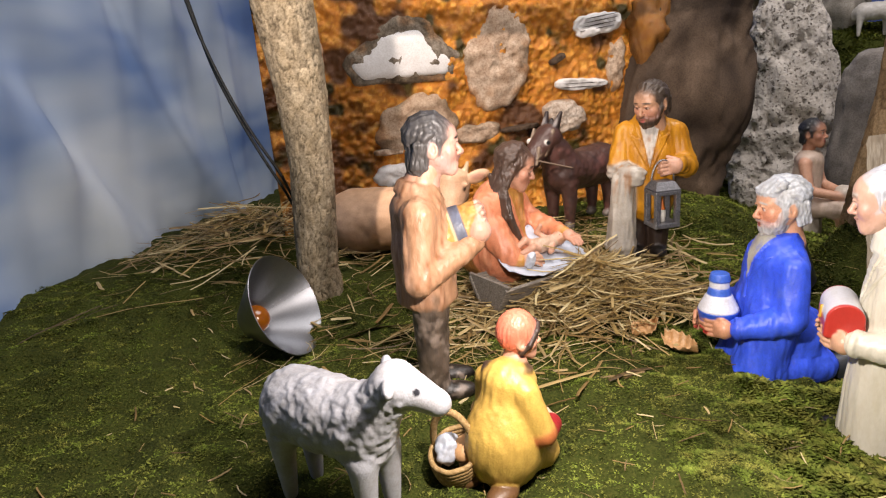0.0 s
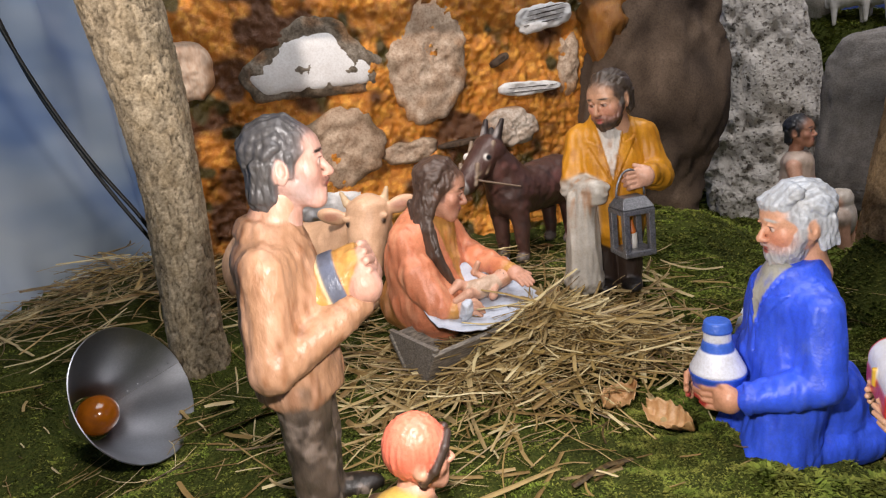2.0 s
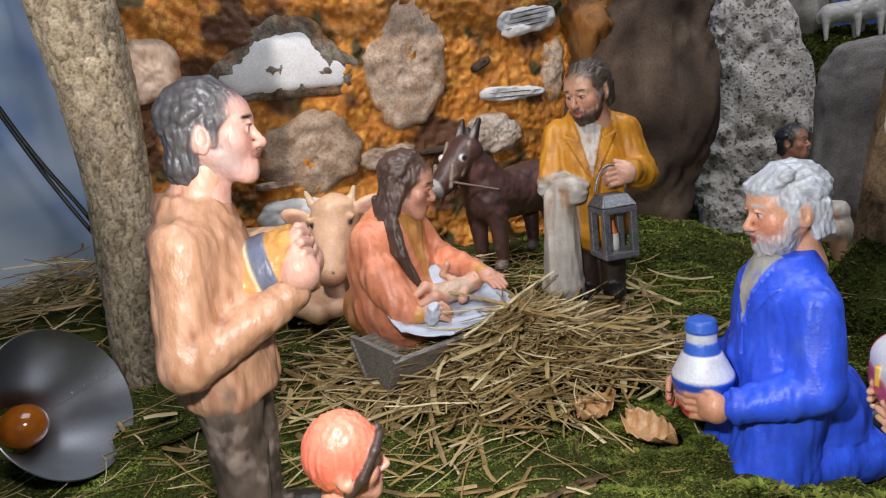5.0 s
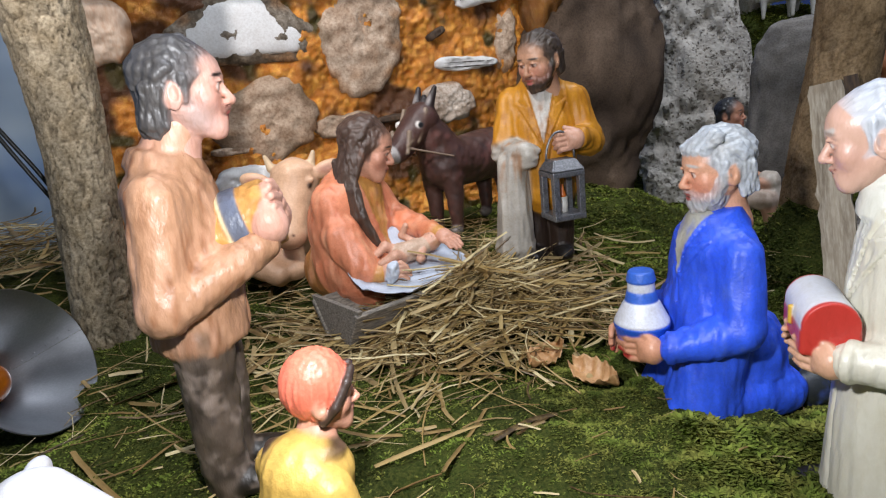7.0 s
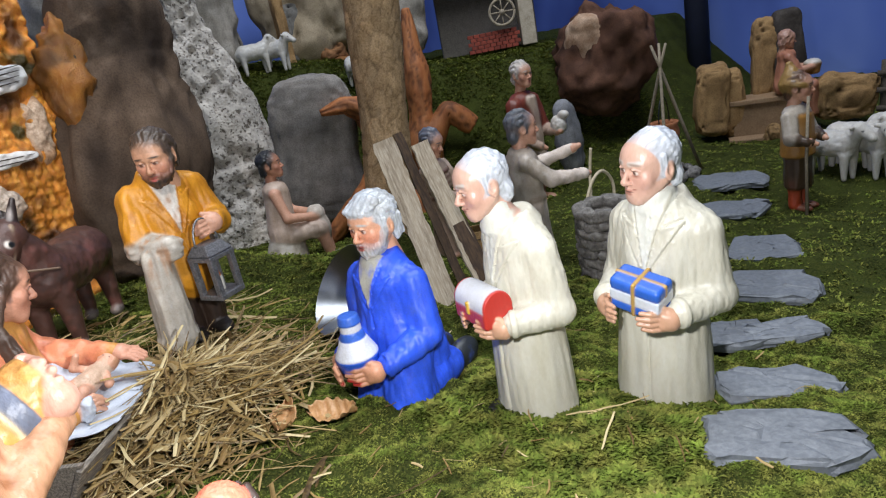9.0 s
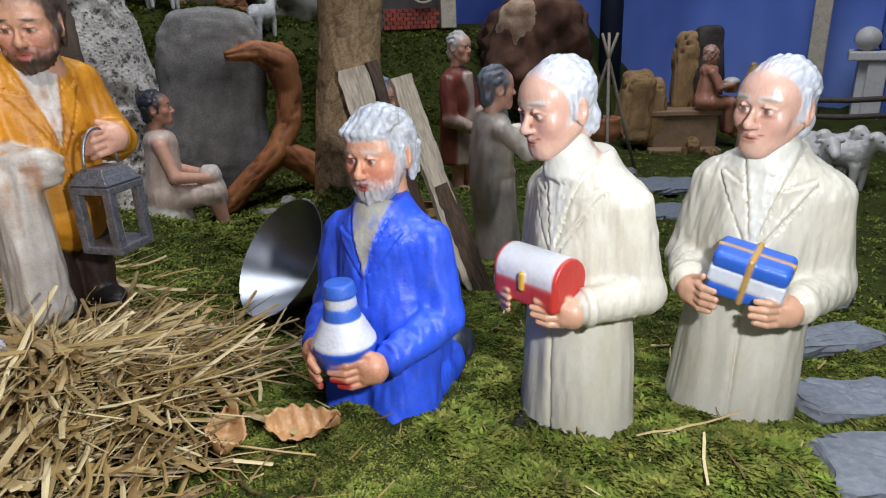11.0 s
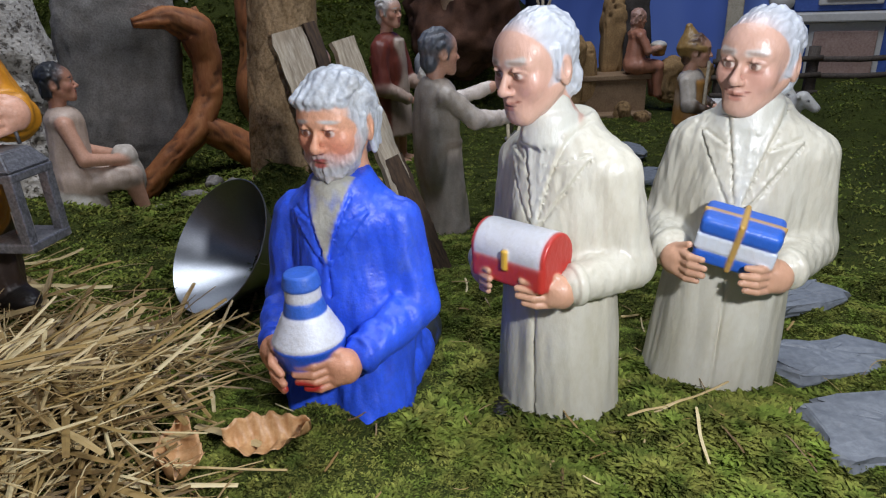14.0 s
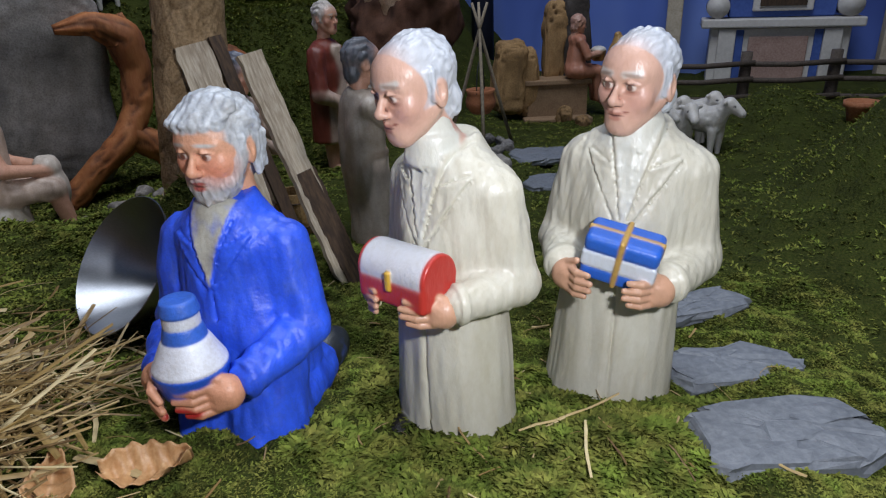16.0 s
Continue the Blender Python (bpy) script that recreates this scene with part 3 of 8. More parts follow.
# ---- clay figures ----
SKIN, LIP, EYE, DARK = "D9A68C", "B4605A", "E4DED6", "241C18"


def locks(cl, hair, n, r, a0, a1, rad=(0.0182, 0.0212, 0.0196), mid=(0, 0.0040, 0.0072), side=72, rise=24, seed=1, steps=5, k=0.0011):
    """Combed strands over the skull from the hairline (angle a0 at the middle, rise more at the sides) back to a1."""
    rng = np.random.default_rng(seed)
    for i in range(n):
        phi = radians(-side + 2 * side * (i + rng.uniform(-0.2, 0.2)) / (n - 1))
        lo = a0 + rise * (abs(phi) / radians(side)) ** 1.5 + rng.uniform(-4, 4)
        hi = a1 + rng.uniform(-10, 10)
        pts, rr = [], r * rng.uniform(0.85, 1.2)
        for j in range(steps + 1):
            a, f = radians(lo + (hi - lo) * j / steps), phi + 0.07 * math.sin(3.1 * j + seed + i)
            u = math.cos(f)
            pts.append(np.array(mid) + np.array((rad[0] * math.sin(f), -rad[1] * u * math.cos(a), rad[2] * u * math.sin(a))))
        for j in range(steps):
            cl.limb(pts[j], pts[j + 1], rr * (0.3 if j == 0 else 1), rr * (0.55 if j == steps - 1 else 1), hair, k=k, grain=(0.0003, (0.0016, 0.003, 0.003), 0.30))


def head(cl, c, yaw=0.0, pitch=0.0, scale=1.3, hair="6A5A50", style="short", beard=None, skin=SKIN, brow=None, lean=0.0, lip=LIP, lids=0.0, blush="C98A74", fine=True):
    """A modelled head on the lump cl; yaw to its left, pitch down. The front is -y."""
    cl.place(c, rot(0, 0, yaw) @ rot(pitch, lean, 0), scale)
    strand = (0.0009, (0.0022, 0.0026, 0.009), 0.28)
    cl.ball((0, 0.0030, 0.0065), (0.0166, 0.0208, 0.0192), skin)
    cl.ball((0, -0.0072, 0.0098), (0.0140, 0.0098, 0.0104), skin, k=0.006)
    cl.ball((0, -0.0055, -0.0098), (0.0118, 0.0116, 0.0124), skin, k=0.007)
    cl.ball((0, -0.0146, -0.0194), (0.0048, 0.0038, 0.0040), skin, k=0.005)
    cl.limb((0, 0.004, -0.010), (0, 0.008, -0.036), 0.0100, 0.0112, skin, k=0.004)
    cl.ball((0, -0.0148, -0.0120), (0.0066, 0.0040, 0.0056), skin, k=0.005)
    cl.limb((0, -0.0160, 0.0062), (0, -0.0218, -0.0036), 0.0016, 0.0020, skin, k=0.0026)
    cl.ball((0, -0.0218, -0.0046), (0.0026, 0.0024, 0.0023), skin, k=0.0018)
    for s in (-1, 1):
        cl.limb((s * 0.0116, 0.002, -0.0075), (s * 0.0042, -0.0126, -0.0186), 0.0038, 0.0036, skin, k=0.006)
        cl.ball((s * 0.0088, -0.0114, -0.0034), (0.0058, 0.0046, 0.0058), skin, k=0.006)
        cl.limb((s * 0.0026, -0.0164, 0.0074), (s * 0.0108, -0.0132, 0.0070), 0.0017, 0.0015, skin, k=0.0035)
        cl.ball((s * 0.0025, -0.0194, -0.0054), (0.0016, 0.0022, 0.0016), skin, k=0.0012)
        cl.ball((s * 0.0172, 0.0040, -0.0010), (0.0022, 0.0046, 0.0072), skin, rot(0, 0, s * 16) @ rot(-12), k=0.0014, cuts=[((s * 0.0194, 0.0024, 0.0008), (0.0016, 0.0026, 0.0044))])
        cl.ball((s * 0.0066, -0.0196, 0.0026), (0.0045, 0.0046, 0.0027), skin, k=0.003, cut=True)
        cl.ball((s * 0.0066, -0.0144, 0.0026), (0.0037, 0.0033, 0.0033), skin, k=0.0005, late=True)
        top = 0.0054 - 0.0014 * lids
        cl.limb((s * 0.0030, -0.0164, top - 0.0010), (s * 0.0064, -0.0181, top), 0.0008, 0.0010, skin, k=0.0008, late=True)
        cl.limb((s * 0.0064, -0.0181, top), (s * 0.0106, -0.0152, top - 0.0016), 0.0010, 0.0008, skin, k=0.0008, late=True)
        cl.spot((s * 0.0067, -0.0176, 0.0024 - 0.0006 * lids), (0.0034, 0.0024, 0.0019 - 0.0005 * lids), EYE, 0.2)
        cl.spot((s * 0.0064, -0.0178, 0.0024 - 0.0006 * lids), (0.0017, 0.0024, 0.0017), DARK, 0.3)
        cl.spot((s * 0.0067, -0.0180, top - 0.0009), (0.0036, 0.0026, 0.0005), "4A2A20", 0.7)
        cl.spot((s * 0.0072, -0.0162, 0.0084), (0.0050, 0.0050, 0.0010), brow or hair, 0.7, rot(0, s * 8, 0))
        cl.spot((s * 0.0092, -0.0150, -0.0052), (0.0060, 0.0070, 0.0052), blush, 2.4)
        cl.spot((s * 0.0024, -0.0204, -0.0070), (0.0010, 0.0018, 0.0007), "7A4438", 0.6)
    cl.limb((-0.0036, -0.0176, -0.0106), (0, -0.0192, -0.0101), 0.0009, 0.0012, skin, k=0.0012)
    cl.limb((0, -0.0192, -0.0101), (0.0036, -0.0176, -0.0106), 0.0012, 0.0009, skin, k=0.0012)
    cl.limb((-0.0026, -0.0178, -0.0136), (0.0026, -0.0178, -0.0136), 0.0013, 0.0013, skin, k=0.0014)
    cl.spot((0, -0.0190, -0.0106), (0.0042, 0.0040, 0.0010), lip, 0.5)
    cl.spot((0, -0.0188, -0.0134), (0.0034, 0.0040, 0.0012), lip, 0.5)
    cl.spot((0, -0.0190, -0.0119), (0.0042, 0.0040, 0.0005), "5A2C28", 0.6)
    nape = ((0, -0.003, -0.026), (0.034, 0.0128, 0.0172))
    if style in ("short", "white"):
        face = ((0, -0.0205, -0.004), (0.034, 0.0192, 0.0200))
        cl.ball((0, 0.0042, 0.0074), (0.0180, 0.0214, 0.0196), hair, k=0.001, cuts=[face, nape], grain=strand)
        cl.ball((0, 0.0150, -0.008), (0.0146, 0.0084, 0.0134), hair, k=0.003, grain=strand)
        locks(cl, hair, 12 if fine else 7, 0.0028 if style == "short" else 0.0030, 48, 186, seed=3 if style == "short" else 8)
        for s in (-1, 1):
            cl.limb((s * 0.0162, -0.0012, 0.007), (s * 0.0158, -0.0016, -0.003), 0.0026, 0.0016, hair, k=0.002, grain=strand)
            for j in range(4 if fine else 0):
                cl.limb((s * 0.0164, 0.0070 + 0.003 * j, 0.004), (s * (0.0150 - 0.001 * j), 0.0090 + 0.0034 * j, -0.0150), 0.0026, 0.0016, hair, k=0.0011, grain=strand)
    elif style == "receding":
        face = ((0, -0.0190, 0.003), (0.034, 0.0190, 0.0218))
        cl.ball((0, 0.0042, 0.0070), (0.0175, 0.0208, 0.0196), hair, k=0.0012, cuts=[face, nape], grain=(0.0006, (0.0016, 0.008, 0.006), 0.16))
        cl.ball((0, 0.0150, -0.008), (0.0142, 0.0082, 0.0126), hair, k=0.003, grain=strand)
        locks(cl, hair, 11 if fine else 6, 0.0019, 72, 190, (0.0166, 0.0202, 0.0188), side=66, rise=14, seed=5, k=0.0018)
        for s in (-1, 1):
            cl.limb((s * 0.0166, 0.0006, 0.010), (s * 0.0164, 0.0000, -0.003), 0.0022, 0.0015, hair, k=0.002, grain=strand)
    elif style == "long":
        face = ((0, -0.0205, -0.005), (0.034, 0.0180, 0.0215))
        cl.ball((0, 0.0042, 0.0074), (0.0182, 0.0216, 0.0198), hair, k=0.001, cuts=[face], grain=strand)
        cl.ball((0, 0.0130, -0.020), (0.0180, 0.0105, 0.028), hair, k=0.005, grain=strand)
        locks(cl, hair, 12, 0.0032, 56, 192, seed=11, rise=12)
        for s in (-1, 1):
            for j in range(4):
                cl.limb((s * 0.0168, 0.0010 + 0.0036 * j, 0.006), (s * 0.0178, 0.0030 + 0.0030 * j, -0.018), 0.0032, 0.0034, hair, k=0.0012, grain=strand)
                cl.limb((s * 0.0178, 0.0030 + 0.0030 * j, -0.018), (s * 0.0180, 0.0050 + 0.0030 * j, -0.044), 0.0034, 0.0028, hair, k=0.0012, grain=strand)
    elif style == "cap":
        face = ((0, -0.022, -0.006), (0.030, 0.0185, 0.0195))
        cl.ball((0, 0.004, 0.0080), (0.0188, 0.0216, 0.0235), hair, k=0.001, cuts=[face, ((0, 0, -0.032), (0.03, 0.03, 0.024))], grain=(0.0005, (0.0016, 0.0016, 0.02), 0.12))
    if beard:
        cut = [((0, -0.0250, -0.0075), (0.0090, 0.0110, 0.0068)), ((0, -0.0200, 0.006), (0.03, 0.013, 0.0125))]
        cl.ball((0, -0.0070, -0.0142), (0.0136, 0.0122, 0.0116), beard, k=0.0015, cuts=cut, grain=strand)
        for s in (-1, 1):
            cl.limb((s * 0.0008, -0.0200, -0.0084), (s * 0.0062, -0.0172, -0.0112), 0.0014, 0.0011, beard, k=0.0012, grain=strand)
            cl.limb((s * 0.0158, -0.001, -0.001), (s * 0.0118, -0.008, -0.013), 0.0030, 0.0040, beard, k=0.003, grain=strand)
            for j in range(4 if fine else 0):
                cl.limb((s * (0.0020 + 0.0032 * j), -0.0180 + 0.0022 * j, -0.0160 + 0.0012 * j), (s * (0.0014 + 0.0030 * j), -0.0174 + 0.0024 * j, -0.0228 + 0.0018 * j), 0.0026, 0.0014, beard, k=0.0011, grain=strand)
        cl.spot((0, -0.0200, -0.0134), (0.0032, 0.004, 0.0011), lip, 0.5)
    cl.place()
    return cl


def hand(cl, c, to, scale=1.0, skin=SKIN, curl=(0, 0, -0.5), spread=(0, 0, 1)):
    """A hand at c: the fingers run towards to, side by side along spread, and bend towards curl."""
    c, to, curl = np.array(c, float), np.array(to, float), np.array(curl, float)
    d = (to - c) / np.linalg.norm(to - c)
    up = np.array(spread, float)
    up = up - d * (up @ d)
    up /= np.linalg.norm(up)
    q = scale
    cl.ball(c, (0.0085 * q, 0.0085 * q, 0.0085 * q), skin, k=0.004)
    cl.limb(c - up * 0.0040 * q, c + d * 0.006 * q - up * 0.0040 * q, 0.0056 * q, 0.0050 * q, skin, k=0.004)
    cl.limb(c + up * 0.0040 * q, c + d * 0.006 * q + up * 0.0040 * q, 0.0056 * q, 0.0050 * q, skin, k=0.004)
    for i in range(4):
        a = c + up * (0.0072 - 0.0048 * i) * q + d * 0.007 * q
        ln = (0.0098, 0.0112, 0.0108, 0.0086)[i] * q
        m = a + d * ln
        e = d * 0.55 + curl
        b = m + e / np.linalg.norm(e) * ln * 0.85
        cl.limb(a, m, 0.0028 * q, 0.0025 * q, skin, k=0.0007)
        cl.limb(m, b, 0.0025 * q, 0.0020 * q, skin, k=0.0005)
    t = c + up * 0.0085 * q + d * 0.002 * q
    cl.limb(c + up * 0.004 * q, t, 0.0040 * q, 0.0030 * q, skin, k=0.002)
    cl.limb(t, t + (d * 0.8 + up * 0.45 + curl * 0.3) * 0.0105 * q, 0.0029 * q, 0.0022 * q, skin, k=0.0007)


# grains: relief depth, size, strength of the shading painted along that relief
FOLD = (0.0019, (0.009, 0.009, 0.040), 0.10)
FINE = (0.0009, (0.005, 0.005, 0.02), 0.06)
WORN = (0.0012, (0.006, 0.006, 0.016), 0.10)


def streak(size, seed, lo, hi, strength=1.0, z0=-9, z1=9):
    """A wash in brush strokes: size of the strokes, thresholds, between two heights."""
    return lambda v: strength * np.clip((noise3(v, size, seed) + 0.6 * noise3(v, np.array(size) * 0.4, seed + 1) - lo) / (hi - lo), 0, 1) * ((v[:, 2] > z0) & (v[:, 2] < z1))


def vee(w, z0, z1):
    """A wash in a V on the front between two heights."""
    return lambda v: np.clip((w * np.clip((v[:, 2] - z0) / (z1 - z0), 0, 1.3) - np.abs(v[:, 0])) / 0.0012 + 0.5, 0, 1) * (v[:, 1] < -0.004) * (v[:, 2] > z0)


def open_collar(cl, w, z0, z1, coat, shirt, wide=0.012, drop=0.4):
    """A shirt in the V of a coat with turned-back lapels."""
    cl.wash(vee(w, z0, z1), shirt)
    for s in (-1, 1):
        cl.score([(s * w * 1.25, z1 - 0.002), (s * (w * 0.56), z0 + 0.45 * (z1 - z0)), (s * 0.0016, z0)], 0.0009)
        cl.seam([(s * w, z1), (s * w * 0.45, z0 + 0.45 * (z1 - z0)), (0, z0)], 0.0011, coat, 0.5, 0.0022)
        knee = z0 + (z1 - z0) * (1 - drop)
        cl.score([(s * (w + wide + 0.002), knee + 0.004), (s * (w * 0.6 + wide * 0.55 + 0.0022), z0 + (z1 - z0) * 0.35), (0.0025 * s, z0 - 0.004)], 0.0009)
        cl.score([(s * (w + wide), knee + 0.0065), (s * (w * 0.8 + 0.003), knee + 0.001)], 0.0009)
        cl.seam([(s * (w + wide), knee + 0.004), (s * (w * 0.6 + wide * 0.55), z0 + (z1 - z0) * 0.35), (0.001, z0 - 0.003)], 0.0010, coat, 0.5, 0.0020)
        cl.seam([(s * (w + wide), knee + 0.004), (s * (w * 0.75 + 0.002), knee - 0.001)], 0.0010, coat, 0.5, 0.0020)
    return cl


def figure(name, m, material, label, category, *lumps):
    return thing(name, clay_mesh(name, material, *lumps), m, label, category)


# the man with the gift
b, h = Clay(), Clay()
COAT = "AE8466"
for s in (-1, 1):
    b.limb((s * 0.016, 0.002, 0.008), (s * 0.018, 0, 0.12), 0.0150, 0.0195, "5E5248", grain=(0.0018, (0.010, 0.010, 0.016), 0.2))
    b.ball((s * 0.019, -0.016, 0.009), (0.012, 0.028, 0.0105), "262019", k=0.004)
b.tin((0, 0.002, 0.140), 0.031, 0.0375, 0.036, COAT, flat=0.86, soft=0.006, k=0.004, grain=WORN)
b.ball((0, 0.002, 0.178), (0.040, 0.031, 0.052), COAT, k=0.012, grain=WORN)
b.ball((0, 0.006, 0.212), (0.040, 0.025, 0.018), COAT, k=0.014, grain=FINE)
b.tin((0, 0.002, 0.230), 0.007, 0.0245, 0.0215, COAT, rot(16), soft=0.003, k=0.006, grain=FINE)
b.score([(0.002, 0.214), (0.003, 0.104)], 0.0016, steps=14)
b.seam([(-0.014, 0.234), (-0.009, 0.222), (0.0, 0.216)], 0.0016, COAT, 0.1)
b.seam([(0.014, 0.234), (0.009, 0.222), (0.0, 0.216)], 0.0016, COAT, 0.1)
for s in (-1, 1):
    b.limb((s * 0.037, 0.004, 0.210), (s * 0.048, 0.010, 0.148), 0.0165, 0.0150, COAT, k=0.008, grain=WORN)
    b.limb((s * 0.048, 0.008, 0.147), (s * 0.016, -0.050, 0.172), 0.0150, 0.0115, COAT, k=0.006, grain=WORN)
    hand(h, (s * 0.016, -0.056, 0.184), (-s * 0.006, -0.062, 0.196), 1.45, "D0A08E", (-s * 0.6, 0.3, 0))
b.wash(streak((0.006, 0.006, 0.030), 61, 0.05, 0.9, 0.7, 0.108), "7C4A26")
b.wash(streak((0.010, 0.010, 0.030), 71, 0.15, 0.9, 0.8, 0.108), "C69A7E")
b.wash(streak((0.013, 0.013, 0.018), 81, 0.0, 0.6, 0.6, -1, 0.108), "2E2824")
b.wash(streak((0.009, 0.009, 0.012), 91, 0.3, 0.8, 0.8, -1, 0.108), "8E8076")
g = rot(74)
h.tin((0, -0.036, 0.184), 0.024, 0.0235, 0.0225, "C4904E", g, soft=0.002, k=0.001, grain=(0.0008, 0.006, 0.2))
h.tin((0, -0.0370, 0.1842), 0.0055, 0.0246, 0.0242, "5A6478", g, soft=0.001, k=0.0006)
h.tin((0, -0.0310, 0.1826), 0.0016, 0.0243, 0.0241, "E0CFA8", g, soft=0.001, k=0.0006)
b.limb((0, 0.003, 0.228), (0, -0.011, 0.256), 0.0180, 0.0150, SKIN, k=0.003)
HEAD = ((0, -0.018, 0.270), 4, 3, 1.22)
head(h, *HEAD, "4E4C4C", "short", None, "D0A292")
h.place(HEAD[0], rot(0, 0, HEAD[1]) @ rot(HEAD[2]), HEAD[3])
h.ball((0, 0.0140, -0.012), (0.0158, 0.0096, 0.0150), "4E4C4C", k=0.004, grain=(0.0011, (0.0026, 0.0026, 0.011), 0.26))
for s in (-1, 1):
    h.limb((0, -0.0204, -0.0082), (s * 0.0056, -0.0180, -0.0102), 0.0012, 0.0008, "3A3636", k=0.0008)
    h.spot((s * 0.0135, -0.006, -0.013), (0.006, 0.009, 0.010), "B49A94", 1.4)
    h.spot((s * 0.0072, -0.0165, 0.0084), (0.0052, 0.006, 0.0008), "241E1C", 0.4, rot(0, s * 6, 0))
figure("man_figurine", pose(0.016, 0.650, 0.030, 0, 0, 98), GLOSS, "glazed clay man in brown coat holding a striped gift", "figurine", (b, 0.0019), (h, 0.0010))


# the kneeling old man in blue
b, h = Clay(), Clay()
BLUE = "3560F0"
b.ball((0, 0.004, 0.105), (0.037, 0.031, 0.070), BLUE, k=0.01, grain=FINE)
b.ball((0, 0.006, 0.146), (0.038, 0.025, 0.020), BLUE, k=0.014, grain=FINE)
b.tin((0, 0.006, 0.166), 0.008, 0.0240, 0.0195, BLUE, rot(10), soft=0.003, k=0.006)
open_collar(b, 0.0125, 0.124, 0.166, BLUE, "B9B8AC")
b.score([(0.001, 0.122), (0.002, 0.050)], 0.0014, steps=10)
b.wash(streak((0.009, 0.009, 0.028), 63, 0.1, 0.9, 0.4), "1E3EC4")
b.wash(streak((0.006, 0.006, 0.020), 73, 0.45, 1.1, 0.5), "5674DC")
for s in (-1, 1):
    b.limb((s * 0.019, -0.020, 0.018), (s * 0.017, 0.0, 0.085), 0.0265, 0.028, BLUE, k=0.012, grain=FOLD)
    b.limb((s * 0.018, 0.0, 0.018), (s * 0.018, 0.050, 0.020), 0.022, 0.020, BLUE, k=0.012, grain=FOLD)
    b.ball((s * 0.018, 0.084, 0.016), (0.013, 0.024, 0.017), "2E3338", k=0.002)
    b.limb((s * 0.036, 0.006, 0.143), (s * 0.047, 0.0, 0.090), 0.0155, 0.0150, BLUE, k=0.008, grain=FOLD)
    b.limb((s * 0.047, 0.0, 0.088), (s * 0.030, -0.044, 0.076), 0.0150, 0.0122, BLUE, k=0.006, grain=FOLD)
    b.tin((s * 0.0290, -0.0465, 0.0755), 0.003, 0.0132, 0.0128, BLUE, rot(90, 0, -s * 22), soft=0.001, k=0.001)
hand(h, (0.024, -0.058, 0.073), (0.004, -0.080, 0.071), 1.12, "CE9474", (-0.7, 0.2, 0.0))
hand(h, (-0.024, -0.058, 0.076), (-0.012, -0.080, 0.070), 1.12, "CE9474", (0.7, 0.0, -0.3))
b.ball((0, 0.032, 0.052), (0.034, 0.028, 0.038), BLUE, k=0.012, grain=FOLD)
# the striped bottle
for z, half, r0, r1, c in ((0.067, 0.0085, 0.0185, 0.0225, "1F56C8"), (0.0845, 0.0088, 0.0222, 0.0135, "DCE0EA"), (0.0975, 0.0045, 0.0130, 0.0110, "3A6AD0"), (0.1055, 0.0038, 0.0108, 0.0104, "DCE0EA"), (0.1135, 0.0046, 0.0118, 0.0098, "3A6AD0")):
    h.tin((0, -0.056, z + 0.013), half, r0, r1, c, soft=0.0015, k=0.0008)
h.spot((0.004, -0.076, 0.066), (0.011, 0.014, 0.0045), "B02A28", 0.4)
head(h, (0, 0.005, 0.202), -4, 8, 1.20, "BEC4CA", "white", "B4B4B6", "E2AA8A", "C8C4C0", 0, "B4605A", 0.1, "DA886C")
h.place((0, 0.005, 0.202), rot(0, 0, -4) @ rot(8), 1.20)
for i in range(6):
    h.limb((-0.0120 + 0.0048 * i, -0.0150 + 0.0006 * (i - 2) ** 2, 0.0170), (-0.0100 + 0.0052 * i, -0.002, 0.0262 - 0.0006 * (i - 3) ** 2), 0.0030, 0.0036, "BEC4CA", k=0.002, grain=(0.0008, (0.003, 0.009, 0.003), 0.2))
figure("kneeling_figurine", pose(0.391, 0.716, 0.0, 0, 0, -86), PAINTED, "clay old man in bright blue kneeling with striped bottle", "figurine", (b, 0.0015), (h, 0.0009))


